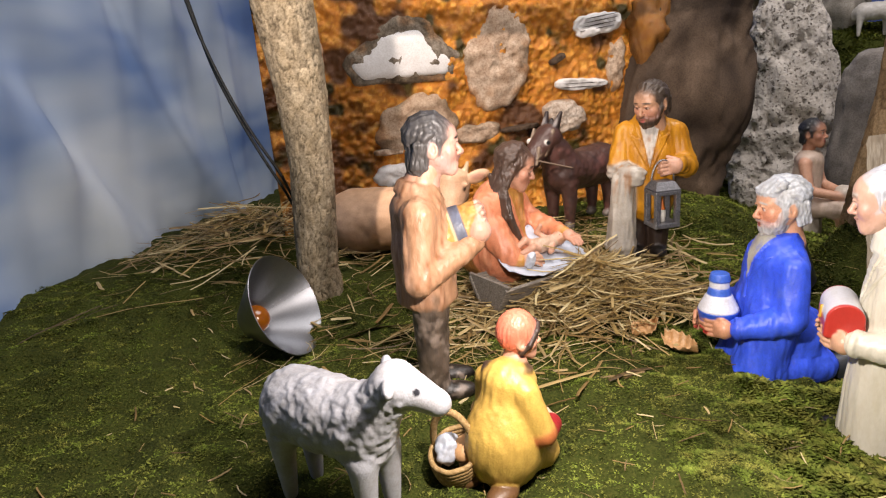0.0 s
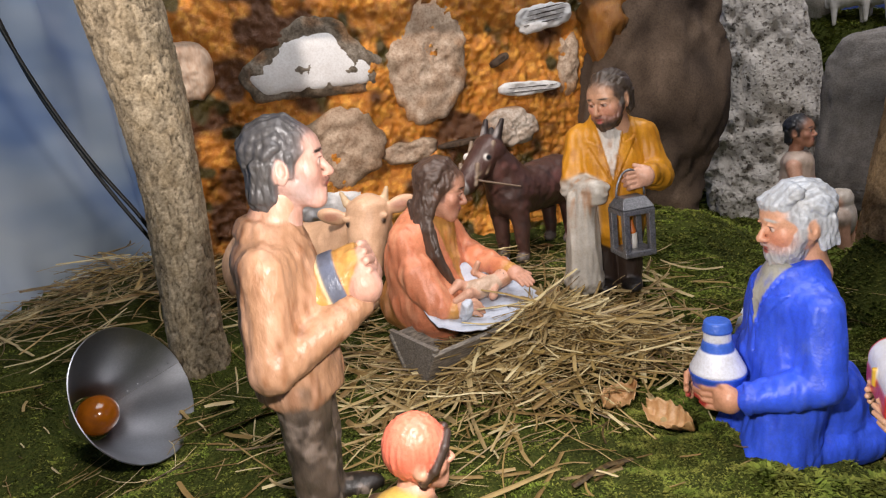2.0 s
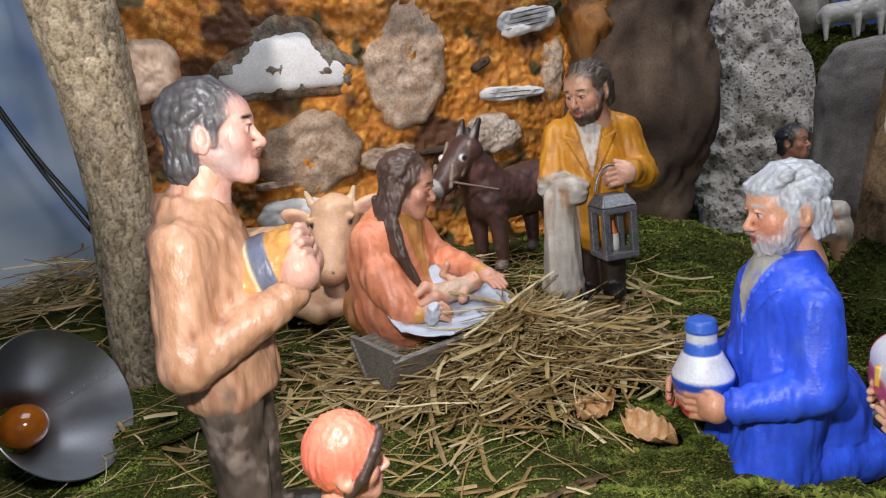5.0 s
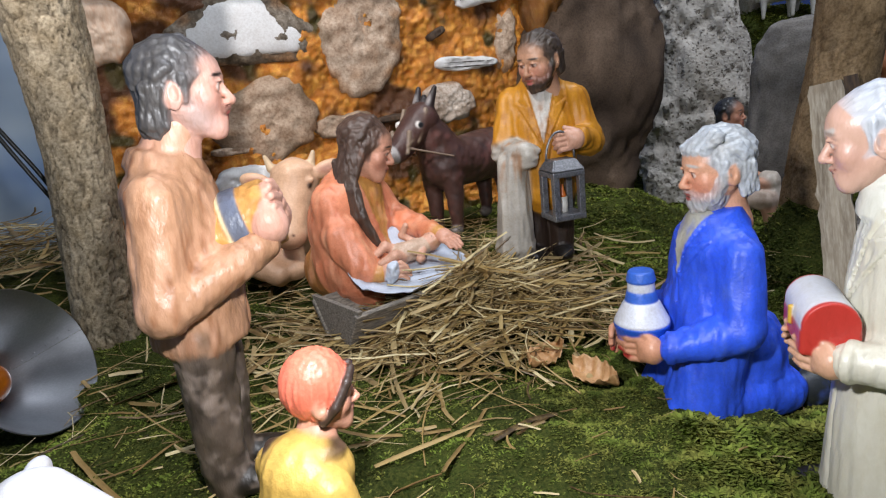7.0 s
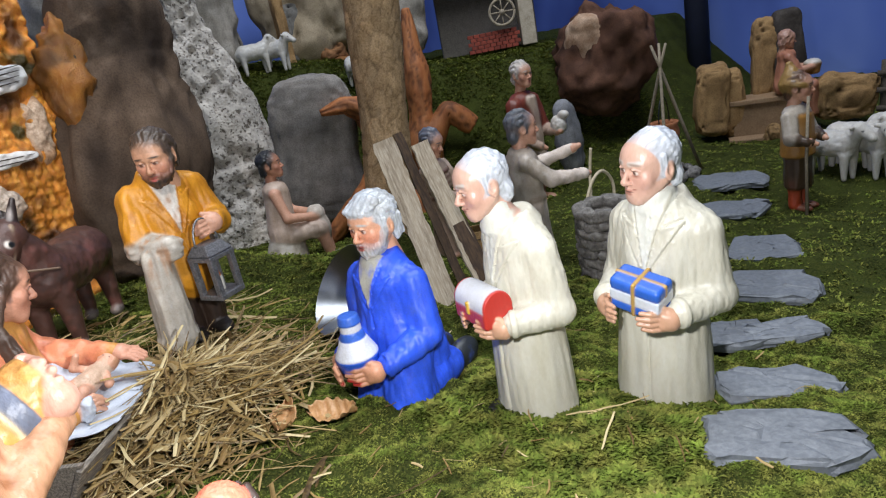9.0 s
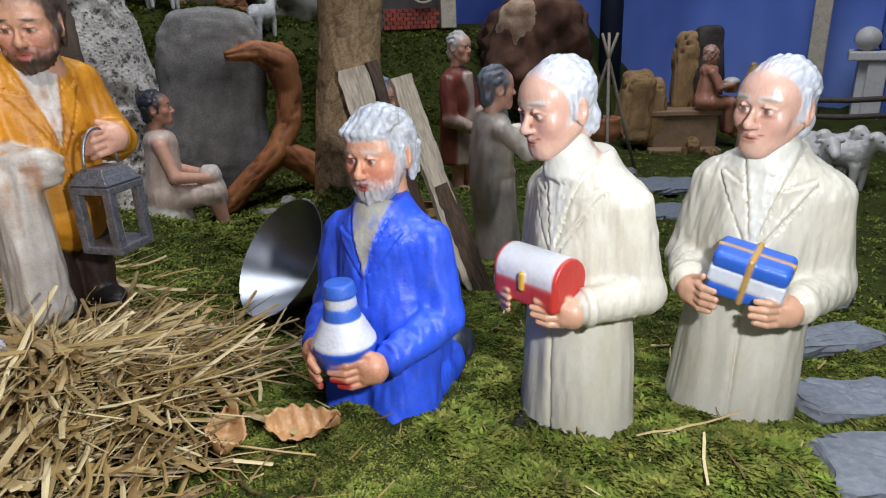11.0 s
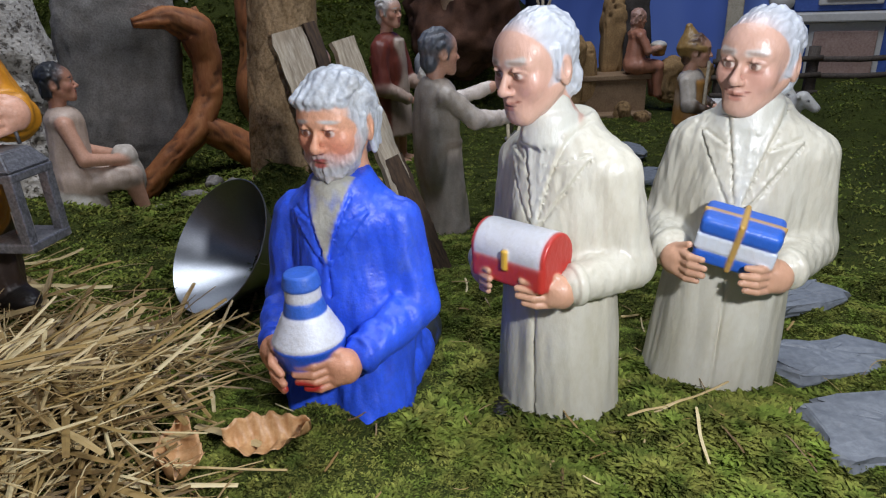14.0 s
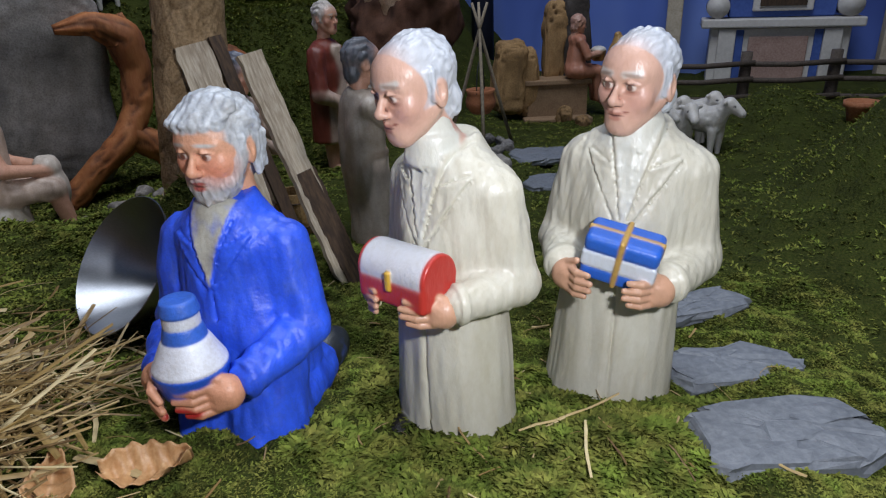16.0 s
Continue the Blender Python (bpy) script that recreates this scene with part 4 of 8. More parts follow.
def gentleman(name, m, head_yaw, head_pitch, gift, label, bow=0.0, neck=(0.0, 0.236), size=1.14):
    """A standing man in a long cream overcoat with a gift in both arms."""
    b, h = Clay(), Clay()
    cream = "CCC8B8"
    b.tin((0, 0.0, 0.062), 0.060, 0.046, 0.038, cream, flat=0.84, soft=0.006, k=0.010, grain=(0.0011, (0.009, 0.009, 0.06), 0.04))
    b.ball((0, 0.001, 0.145), (0.040, 0.031, 0.058), cream, k=0.014, grain=FINE)
    b.ball((0, 0.004, 0.186), (0.035, 0.024, 0.020), cream, k=0.016, grain=FINE)
    b.tin((0.5 * neck[0], -0.004 - 0.4 * bow, 0.205), 0.010, 0.0190, 0.0160, "DADACF", soft=0.003, k=0.005)
    b.tin((0.3 * neck[0], 0.006, 0.199), 0.009, 0.0260, 0.0205, cream, rot(18), soft=0.003, k=0.004)
    open_collar(b, 0.0135, 0.148, 0.210, cream, "D6D6CC", 0.013)
    b.seam([(0.0, 0.196), (0.0015, 0.150)], 0.0010, "D6D6CC", 0.2, steps=10)
    for i in range(4):
        b.ball((0.0035, b.front(0.0035, 0.164 + 0.010 * i), 0.164 + 0.010 * i), 0.0015, "C8C8BE", k=0.0004)
    b.score([(0.001, 0.144), (0.006, 0.002)], 0.0014, steps=18)
    b.wash(streak((0.012, 0.012, 0.05), 65, 0.2, 1.0, 0.45), "BEB9A2")
    for s in (-1, 1):
        b.ball((s * 0.018, -0.034, 0.004), (0.012, 0.020, 0.009), "24221F", k=0.001)
        b.limb((s * 0.034, 0.005, 0.178), (s * 0.046, 0.008, 0.120), 0.0160, 0.0145, cream, k=0.010, grain=FINE)
        b.limb((s * 0.046, 0.007, 0.119), (s * 0.034, -0.034, 0.118), 0.0148, 0.0118, cream, k=0.006, grain=FINE)
        b.tin((s * 0.0335, -0.035, 0.118), 0.003, 0.0132, 0.0132, cream, rot(90, 0, -s * 30), soft=0.0012, k=0.001)
        hand(h, (s * 0.030, -0.044, 0.115), (s * 0.019, -0.058, 0.116), 1.0, "C99C80", (-s * 0.8, -0.1, 0.1))
    if gift == "chest":
        h.place((0, -0.044, 0.135), None, 0.93)
        h.box((0, 0, -0.0095), (0.0292, 0.0176, 0.0098), "B8362E", soft=0.0035, k=0.0006)
        h.tin((0, 0, 0.001), 0.0262, 0.0172, 0.0172, "D2D4DA", rot(0, 90), soft=0.001, k=0.0006)
        for e in (-1, 1):
            h.tin((e * 0.0272, 0, 0.001), 0.0022, 0.0168, 0.0168, "B8362E", rot(0, 90), soft=0.0015, k=0.0005)
        h.box((0, -0.0180, -0.001), (0.0022, 0.0018, 0.0068), "C8A03C", soft=0.001, k=0.0005)
    else:
        h.place((0.004, -0.044, 0.134), rot(12, 8), 0.78)
        h.box((0, 0, 0.0135), (0.029, 0.0165, 0.0075), "2F62C4", soft=0.005, k=0.0012)
        h.box((0, 0, 0.0), (0.029, 0.0163, 0.0072), "D4DAE4", soft=0.002, k=0.0012)
        h.box((0, 0, -0.0130), (0.028, 0.0165, 0.0068), "2F62C4", soft=0.004, k=0.0012)
        h.box((0, 0, 0.001), (0.0020, 0.0177, 0.0217), "B8934A", soft=0.0012, k=0.0005)
        h.box((0, 0, 0.0142), (0.0297, 0.0020, 0.0075), "B8934A", soft=0.0012, k=0.0005)
    h.place()
    b.limb((0, 0, 0.200), (neck[0], -0.004 - bow, neck[1] - 0.014), 0.0145, 0.0130, "CDA592", k=0.002)
    g = Clay()
    head(g, (neck[0], -0.008 - bow, neck[1]), head_yaw, head_pitch, size, "BFC4CC", "receding", None, "CFA794", "A08C80", 0.0, "B98272", 0.2, "CE9C8C")
    g.place((neck[0], -0.008 - bow, neck[1]), rot(0, 0, head_yaw) @ rot(head_pitch), size)
    for s in (-1, 1):
        g.limb((s * 0.0034, -0.0172, 0.0082), (s * 0.0098, -0.0146, 0.0092), 0.0010, 0.0008, "C8C2BC", k=0.0006)
        g.limb((s * 0.0034, -0.0178, -0.0108), (s * 0.0058, -0.0160, -0.0092), 0.0008, 0.0006, "CFA794", k=0.0010)
        g.spot((s * 0.0052, -0.0170, -0.0100), (0.0016, 0.0030, 0.0005), "8E5044", 0.7)
        g.spot((s * 0.0066, -0.0165, -0.0002), (0.0036, 0.0040, 0.0010), "A87868", 1.2)
    g.place()
    return figure(name, m, CREAM, label, "figurine", (b, 0.0013), (h, 0.0009), (g, 0.0008))


gentleman("standing_figurine", pose(0.452, 0.588, -0.008, 0, 0, -110), -12, 13, "chest", "clay bald man in long cream coat holding red-white chest", 0.012, (-0.008, 0.240), 1.20)
gentleman("standing_figurine", pose(0.532, 0.488, -0.024, 0, 3, -95) @ Matrix.Scale(1.07, 4), -22, 6, "parcel", "clay white-haired man in cream coat holding blue-white parcel", 0.0, (-0.005, 0.232), 1.17)

# bearded man with the lantern
b, h = Clay(), Clay()
OCHRE = "C98A22"
for s in (-1, 1):
    b.limb((s * 0.014, 0.0, 0.008), (s * 0.016, 0, 0.10), 0.014, 0.018, "33261E", grain=FINE)
    b.ball((s * 0.016, -0.014, 0.007), (0.012, 0.022, 0.008), "1E1A17", k=0.004)
b.limb((0, 0.002, 0.085), (0, 0.002, 0.150), 0.034, 0.036, OCHRE, k=0.01, grain=FOLD)
b.ball((0, 0.002, 0.146), (0.038, 0.030, 0.062), OCHRE, k=0.01, grain=FOLD)
b.ball((0, 0.005, 0.186), (0.036, 0.025, 0.020), OCHRE, k=0.014, grain=FOLD)
b.limb((0, -0.002, 0.196), (0, -0.018, 0.216), 0.015, 0.0125, "C99A7C", k=0.003)
b.tin((0, -0.002, 0.202), 0.009, 0.0245, 0.0205, OCHRE, rot(22), soft=0.003, k=0.006)
open_collar(b, 0.0155, 0.138, 0.204, OCHRE, "CFCBC4", 0.010)
b.score([(0.0, 0.136), (0.002, 0.080)], 0.0016, steps=8)
b.seam([(-0.003, 0.196), (-0.002, 0.146)], 0.0012, "CFCBC4", 0.2, steps=8)
b.seam([(0.004, 0.196), (0.002, 0.150)], 0.0012, "CFCBC4", 0.2, steps=8)
b.wash(streak((0.007, 0.007, 0.03), 67, 0.15, 0.9, 0.6, 0.09), "A4660F")
b.limb((0.035, 0.002, 0.183), (0.052, -0.002, 0.132), 0.0165, 0.0155, OCHRE, k=0.008, grain=FOLD)
b.limb((0.052, -0.002, 0.132), (0.038, -0.038, 0.142), 0.016, 0.013, OCHRE, k=0.006, grain=FOLD)
hand(h, (0.034, -0.048, 0.142), (0.014, -0.056, 0.140), 1.15, SKIN, (0.2, 0.9, -0.3))
b.limb((-0.035, 0.0, 0.183), (-0.044, -0.014, 0.140), 0.0165, 0.0155, OCHRE, k=0.008, grain=FOLD)
# the pale cloth over the forearm
b.limb((-0.045, -0.016, 0.132), (-0.020, -0.044, 0.128), 0.016, 0.015, "B9B4AA", k=0.004, grain=(0.003, (0.02, 0.02, 0.008), 0.2))
b.limb((-0.036, -0.034, 0.118), (-0.040, -0.030, 0.024), 0.017, 0.022, "B9B4AA", k=0.006, grain=(0.0024, (0.007, 0.007, 0.05), 0.2))
b.ball((-0.040, -0.030, 0.020), (0.023, 0.020, 0.010), "B9B4AA", k=0.006, grain=FINE)
head(h, (0, -0.024, 0.225), -38, 16, 1.16, "463C34", "short", "3E342C", "C99A7C", lids=0.6)
figure("cloaked_figurine", pose(0.316, 0.980, 0.072, 0, 0, -10), PAINTED, "clay bearded man in ochre cloak with a pale cloth", "figurine", (b, 0.0018), (h, 0.0011))

# kneeling woman
b, h = Clay(), Clay()
CORAL = "DC8A66"
b.ball((0, 0.010, 0.040), (0.046, 0.055, 0.040), "A8703A", k=0.012, grain=FOLD)
b.limb((0, 0.004, 0.05), (0, -0.006, 0.125), 0.036, 0.030, CORAL, k=0.012, grain=FOLD)
b.ball((0, -0.004, 0.128), (0.042, 0.026, 0.020), CORAL, k=0.010, grain=FOLD)
b.ball((-0.004, 0.002, 0.086), (0.052, 0.038, 0.056), CORAL, k=0.014, grain=FOLD)
b.ball((-0.018, -0.012, 0.050), (0.040, 0.040, 0.036), CORAL, k=0.014, grain=FOLD)
b.wash(vee(0.020, 0.052, 0.140), "C8904A")
for s in (-1, 1):
    b.seam([(s * 0.020, 0.138), (s * 0.010, 0.096), (s * 0.001, 0.056)], 0.0022, CORAL, 0.1, steps=8)
b.wash(streak((0.010, 0.010, 0.022), 69, 0.1, 0.9, 0.55, 0.02), "EDB08A")
b.wash(streak((0.006, 0.006, 0.014), 79, 0.35, 1.0, 0.5, 0.02), "B8552C")
for s in (-1, 1):
    b.limb((s * 0.040, -0.004, 0.122), (s * 0.048, -0.022, 0.080), 0.0165, 0.0160, CORAL, k=0.008, grain=FOLD)
b.limb((0.048, -0.022, 0.086), (0.026, -0.086, 0.074), 0.0165, 0.0110, CORAL, k=0.008, grain=FOLD)
b.limb((0.026, -0.086, 0.074), (0.023, -0.094, 0.073), 0.0100, 0.0095, "C8904A", k=0.002)
hand(h, (0.021, -0.100, 0.072), (0.012, -0.120, 0.066), 0.95, "D49C82", (0, -0.3, -0.6), (1, 0, 0.2))
b.limb((-0.046, -0.020, 0.088), (-0.050, -0.044, 0.056), 0.0205, 0.0170, CORAL, k=0.006, grain=FOLD)
b.limb((-0.050, -0.044, 0.052), (-0.045, -0.058, 0.050), 0.012, 0.010, "C8904A", k=0.004, grain=FOLD)
hand(h, (-0.042, -0.066, 0.050), (-0.034, -0.080, 0.052), 0.95)
b.ball((0, -0.020, 0.045), (0.050, 0.040, 0.050), CORAL, k=0.012, grain=FOLD, cuts=[((0, -0.055, 0.05), (0.03, 0.03, 0.06))])
for i in range(16):
    a = radians(200 + 9 * i)
    p = (-0.004 + 0.050 * math.cos(a), 0.002 + 0.040 * math.sin(a) - 0.006, 0.046 + 0.004 * (i % 3))
    b.limb(p, (p[0] * 1.04, p[1] * 1.04, p[2] - 0.014), 0.0022, 0.0014, "D47C58", k=0.001)
head(h, (0.004, -0.030, 0.167), 26, 20, 1.26, "4E3C32", "long", None, "D49C82", None, 0, LIP, 0.7)
lay = (0.0010, (0.003, 0.003, 0.02), 0.35)
for i in range(5):
    o = 0.0040 * (i - 2)
    h.limb((-0.016, -0.010 + o, 0.158), (-0.029, -0.024 + o, 0.130), 0.0048, 0.0050, "4A3A30", k=0.0014, grain=lay)
    h.limb((-0.029, -0.024 + o, 0.130), (-0.033, -0.034 + 0.8 * o, 0.104), 0.0050, 0.0046, "4A3A30", k=0.0014, grain=lay)
    h.limb((-0.033, -0.034 + 0.8 * o, 0.104), (-0.026, -0.048 + 0.3 * o, 0.074), 0.0046, 0.0026, "4A3A30", k=0.0014, grain=lay)
h.ball((-0.044, -0.074, 0.050), (0.007, 0.006, 0.012), "C8D0DC", rot(20, 10), k=0.002, grain=(0.002, 0.007, 0.1))
figure("shawled_figurine", pose(0.090, 0.925, 0.060, 0, 0, 60), PAINTED, "clay young woman in fringed coral shawl kneeling by manger", "figurine", (b, 0.0021), (h, 0.0011))

# the crouching girl
b, h = Clay(), Clay()
YEL = "CFA956"
b.ball((0, 0.004, 0.040), (0.036, 0.038, 0.046), YEL, k=0.012, grain=FINE)
b.limb((0, 0.0, 0.050), (0, -0.004, 0.098), 0.030, 0.022, YEL, k=0.012, grain=FINE)
b.limb((0, -0.004, 0.100), (0, -0.018, 0.118), 0.012, 0.009, "D49C82", k=0.004)
b.ball((0, -0.008, 0.098), (0.024, 0.020, 0.014), YEL, k=0.01, grain=FINE)
b.ball((0, -0.030, 0.018), (0.030, 0.024, 0.020), YEL, k=0.01, grain=FINE)
for s in (-1, 1):
    b.limb((s * 0.024, -0.002, 0.096), (s * 0.036, -0.010, 0.056), 0.0115, 0.011, YEL, k=0.006, grain=FINE)
    b.ball((s * 0.020, 0.030, 0.006), (0.012, 0.018, 0.009), "6A4A2C", k=0.004)
b.limb((-0.036, -0.010, 0.056), (-0.024, -0.034, 0.050), 0.0115, 0.010, "A8282C", k=0.002)
b.limb((0.036, -0.010, 0.056), (0.040, -0.032, 0.044), 0.0115, 0.009, YEL, k=0.004)
hand(h, (-0.020, -0.040, 0.048), (-0.006, -0.046, 0.046), 0.8)
hand(h, (0.042, -0.040, 0.040), (0.044, -0.052, 0.036), 0.8)
for i in range(9):
    h.spot((-0.046 + 0.002 * (i % 3) + 0.001 * i, -0.008 - 0.0032 * i, 0.050 + 0.006 * (i % 3)), 0.0013, "E8DCD8", 0.3)
b.limb((0.018, 0.000, 0.108), (0.033, -0.010, 0.066), 0.0065, 0.0050, "4A382C", k=0.003, grain=(0.002, (0.02, 0.02, 0.007), 0.35))
b.ball((0, -0.010, 0.110), (0.0185, 0.0150, 0.006), "4A382C", k=0.004, grain=(0.0018, (0.008, 0.008, 0.008), 0.35))
head(h, (0, -0.022, 0.135), -30, 6, 0.86, "E87A60", "cap", None, "D49C82")
h.place((0, -0.022, 0.135), rot(0, 0, -30) @ rot(6), 0.86)
for s in (-1, 1):
    for p, q in (((0.004, -0.0180, 0.0170), (0.0135, -0.0140, 0.0120)), ((0.0135, -0.0140, 0.0120), (0.0175, -0.0060, -0.002)), ((0.0175, -0.0060, -0.002), (0.0150, 0.001, -0.011))):
        h.limb((s * p[0], p[1], p[2]), (s * q[0], q[1], q[2]), 0.0030, 0.0032, "3A2C24", k=0.001)
h.place()
figure("girl_figurine", pose(0.092, 0.536, 0.002, 0, 0, 136), PAINTED, "clay girl in orange cap and yellow dress crouching", "figurine", (b, 0.0019), (h, 0.0010))

# ---- trunks, rocks and stones ----
def tube_mesh(name, path, radii, mat, ring=110, step=0.0024, bark=0.0030, plate=(0.0085, 0.0085, 0.016), tones=("A89A80", "4A3E30"), seed=0, wobble=0.08):
    """A limb along path with bark plates; closed at both ends."""
    path, radii = np.array(path, float), np.array(radii, float)
    ln = np.r_[0, np.cumsum(np.linalg.norm(np.diff(path, axis=0), axis=1))]
    t = np.linspace(0, ln[-1], max(int(ln[-1] / step), 4))
    c = np.stack([np.interp(t, ln, path[:, a]) for a in range(3)], 1)
    for _ in range(2):
        c[1:-1] = (c[:-2] + 2 * c[1:-1] + c[2:]) / 4
    r = np.interp(t, ln, radii)
    d = np.gradient(c, axis=0)
    d /= np.linalg.norm(d, axis=1)[:, None]
    u = np.cross(d, np.array([0.3, 1.0, 0.1]))
    u /= np.linalg.norm(u, axis=1)[:, None]
    w = np.cross(d, u)
    a = np.linspace(0, 2 * np.pi, ring, endpoint=False)
    n = np.cos(a)[None, :, None] * u[:, None] + np.sin(a)[None, :, None] * w[:, None]
    base = np.stack([np.broadcast_to(np.cos(a) * 0.035, (len(t), ring)), np.broadcast_to(np.sin(a) * 0.035, (len(t), ring)), np.broadcast_to(t[:, None], (len(t), ring))], -1).reshape(-1, 3)
    d1, d2, own = cells3(base + 0.004 * noise3(base, 0.012, seed)[:, None], plate, seed)
    crack = np.clip((d2 - d1) / 0.10, 0, 1)
    relief = crack * (0.75 + 0.35 * own) + 0.25 * noise3(base, 0.006, seed + 9)
    rr = np.repeat(r, ring) * (1 + wobble * noise3(base, 0.09, seed + 4)) + bark * (relief - 0.7)
    v = np.repeat(c, ring, 0) + n.reshape(-1, 3) * rr[:, None]
    hi, lo = np.array(rgb(tones[0])), np.array(rgb(tones[1]))
    k = np.clip(0.25 + 0.75 * crack, 0, 1)[:, None]
    col = (lo * (1 - k) + hi * k) * (0.8 + 0.35 * own[:, None]) * (1 + 0.18 * noise3(base, 0.05, seed + 5))[:, None]
    i = np.arange(len(t) * ring).reshape(len(t), ring)
    j = np.roll(i, -1, 1)
    f = np.stack([i[:-1], j[:-1], j[1:], i[1:]], -1).reshape(-1, 4).tolist()
    v = np.concatenate([v, c[:1], c[-1:]])
    col = np.concatenate([col, [hi], [hi]])
    f += [(j[0, q], i[0, q], len(v) - 2) for q in range(ring)] + [(i[-1, q], j[-1, q], len(v) - 1) for q in range(ring)]
    return mesh_from(name, v, f, mat, np.clip(col, 0, 1))


thing("tree_trunk", tube_mesh("tree_trunk", [(-0.170, 0.885, 0.03), (-0.176, 0.887, 0.10), (-0.166, 0.893, 0.25), (-0.168, 0.899, 0.36), (-0.182, 0.902, 0.52), (-0.185, 0.905, 0.75)],
      [0.034, 0.029, 0.029, 0.034, 0.043, 0.048], BARK, seed=3, bark=0.0024, plate=(0.0085, 0.0085, 0.020), tones=("A4967E", "463A2C")), Matrix(), "grey-brown tree trunk with finely cracked bark", "tree trunk")
thing("tree_trunk", tube_mesh("tree_trunk", [(0.596, 0.915, 0.02), (0.598, 0.912, 0.12), (0.615, 0.905, 0.25), (0.640, 0.900, 0.45), (0.665, 0.895, 0.80)],
      [0.040, 0.034, 0.034, 0.038, 0.040], BARK, seed=14, bark=0.0018, plate=(0.014, 0.014, 0.03), tones=("A08868", "75624A")), Matrix(), "upright tan tree trunk with flaking bark", "tree trunk")


def boulder(name, size, seed, tones, rough=0.12, square=0.75, pits=0.0, pit=0.02, detail=5, mat=None, fine=0.015, streak=None, taper=0.0):
    bm = bmesh.new()
    bmesh.ops.create_icosphere(bm, subdivisions=detail, radius=1)
    me = bpy.data.meshes.new(name)
    bm.to_mesh(me)
    bm.free()
    n = np.empty(len(me.vertices) * 3)
    me.vertices.foreach_get("co", n)
    n = n.reshape(-1, 3)
    p = np.sign(n) * np.abs(n) ** square * np.array(size)
    p[:, 0] *= 1 - taper * np.clip(p[:, 2] / size[2] + 0.2, 0, 1)
    m = min(size)
    s = max(size)
    g = noise3(p, s * 0.55, seed) * rough * 1.4 + noise3(p, s * 0.22, seed + 1) * rough * 0.6
    q = p + n * (g * m)[:, None] + n * (fine * m * noise3(p, s * 0.06, seed + 2))[:, None]
    shade = np.full(len(q), 0.5)
    if pits:
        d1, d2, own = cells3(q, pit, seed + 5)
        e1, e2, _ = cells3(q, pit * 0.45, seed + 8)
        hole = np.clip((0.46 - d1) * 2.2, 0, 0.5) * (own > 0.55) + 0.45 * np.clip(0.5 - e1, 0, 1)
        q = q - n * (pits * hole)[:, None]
        # painted shade: the deeper a pit, the darker its colour
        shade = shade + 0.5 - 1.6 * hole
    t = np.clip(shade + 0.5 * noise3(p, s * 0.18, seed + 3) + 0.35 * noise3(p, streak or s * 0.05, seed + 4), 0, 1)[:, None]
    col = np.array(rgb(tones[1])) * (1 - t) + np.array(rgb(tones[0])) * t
    me.vertices.foreach_set("co", q.ravel())
    at = me.color_attributes.new("paint", "FLOAT_COLOR", "POINT")
    at.data.foreach_set("color", np.c_[col, np.ones(len(col))].astype(np.float32).ravel())
    me.polygons.foreach_set("use_smooth", np.ones(len(me.polygons), bool))
    me.materials.append(mat or ROCK)
    me.update()
    return me


def rock(name, at, size, seed, tones, label, turn=(0, 0, 0), category="rock", **more):
    return thing(name, boulder(name, size, seed, tones, **more), pose(*at, *turn), label, category)


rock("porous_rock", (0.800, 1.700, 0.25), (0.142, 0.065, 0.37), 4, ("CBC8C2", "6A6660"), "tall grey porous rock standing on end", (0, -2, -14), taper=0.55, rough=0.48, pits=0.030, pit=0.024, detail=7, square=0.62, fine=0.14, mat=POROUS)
rock("brown_rock", (0.485, 1.40, 0.27), (0.125, 0.05, 0.30), 8, ("6E5C4C", "3A2F27"), "dark brown smooth rock beside the cave wall", (0, 8, 12), rough=0.36, streak=(0.02, 0.02, 0.12), square=0.6, fine=0.14, detail=6)
rock("slate_rock", (0.935, 1.505, 0.14), (0.105, 0.03, 0.185), 12, ("A49E98", "767370"), "flat grey slate boulder standing upright", (6, 4, -38), rough=0.22, square=0.5, fine=0.12)
big = rock("boulder", (1.78, 1.16, 0.21), (0.14, 0.13, 0.15), 15, ("7A5644", "38241A"), "brown boulder with a pale flat face", (10, 0, 30), rough=0.22, fine=0.06)
face = part("pale_face", boulder("pale_face", (0.030, 0.060, 0.085), 16, ("D8BCA2", "A88468"), rough=0.35, fine=0.08, detail=4, square=0.6), ROCK, big, "pale tan flat rock face")
face.matrix_basis = big.matrix_basis.inverted() @ pose(1.668, 1.150, 0.245, 0, -12, 24)
rock("pointed_rock", (1.50, 1.15, 0.03), (0.045, 0.03, 0.11), 18, ("A8AAB0", "787A80"), "small pointed grey rock in the moss", (0, -14, 10), rough=0.2, detail=4)
rock("ochre_rock", (0.40, 1.375, 0.30), (0.03, 0.03, 0.22), 33, ("B47C34", "5A3E22"), "rough brown rock rib at the cave mouth", (0, 4, 20), rough=0.7, detail=5, square=0.8, fine=0.35, mat=FOAM)
CLIFF = ("B0AAA0", "5A554E")
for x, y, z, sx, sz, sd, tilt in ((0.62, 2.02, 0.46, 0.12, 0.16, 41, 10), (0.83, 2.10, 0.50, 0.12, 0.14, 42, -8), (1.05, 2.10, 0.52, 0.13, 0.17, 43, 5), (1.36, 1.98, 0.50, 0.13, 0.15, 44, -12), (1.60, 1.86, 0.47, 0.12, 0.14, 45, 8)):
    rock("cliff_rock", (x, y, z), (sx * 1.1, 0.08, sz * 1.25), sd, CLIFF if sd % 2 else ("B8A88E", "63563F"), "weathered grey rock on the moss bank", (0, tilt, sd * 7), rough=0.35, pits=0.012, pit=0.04)
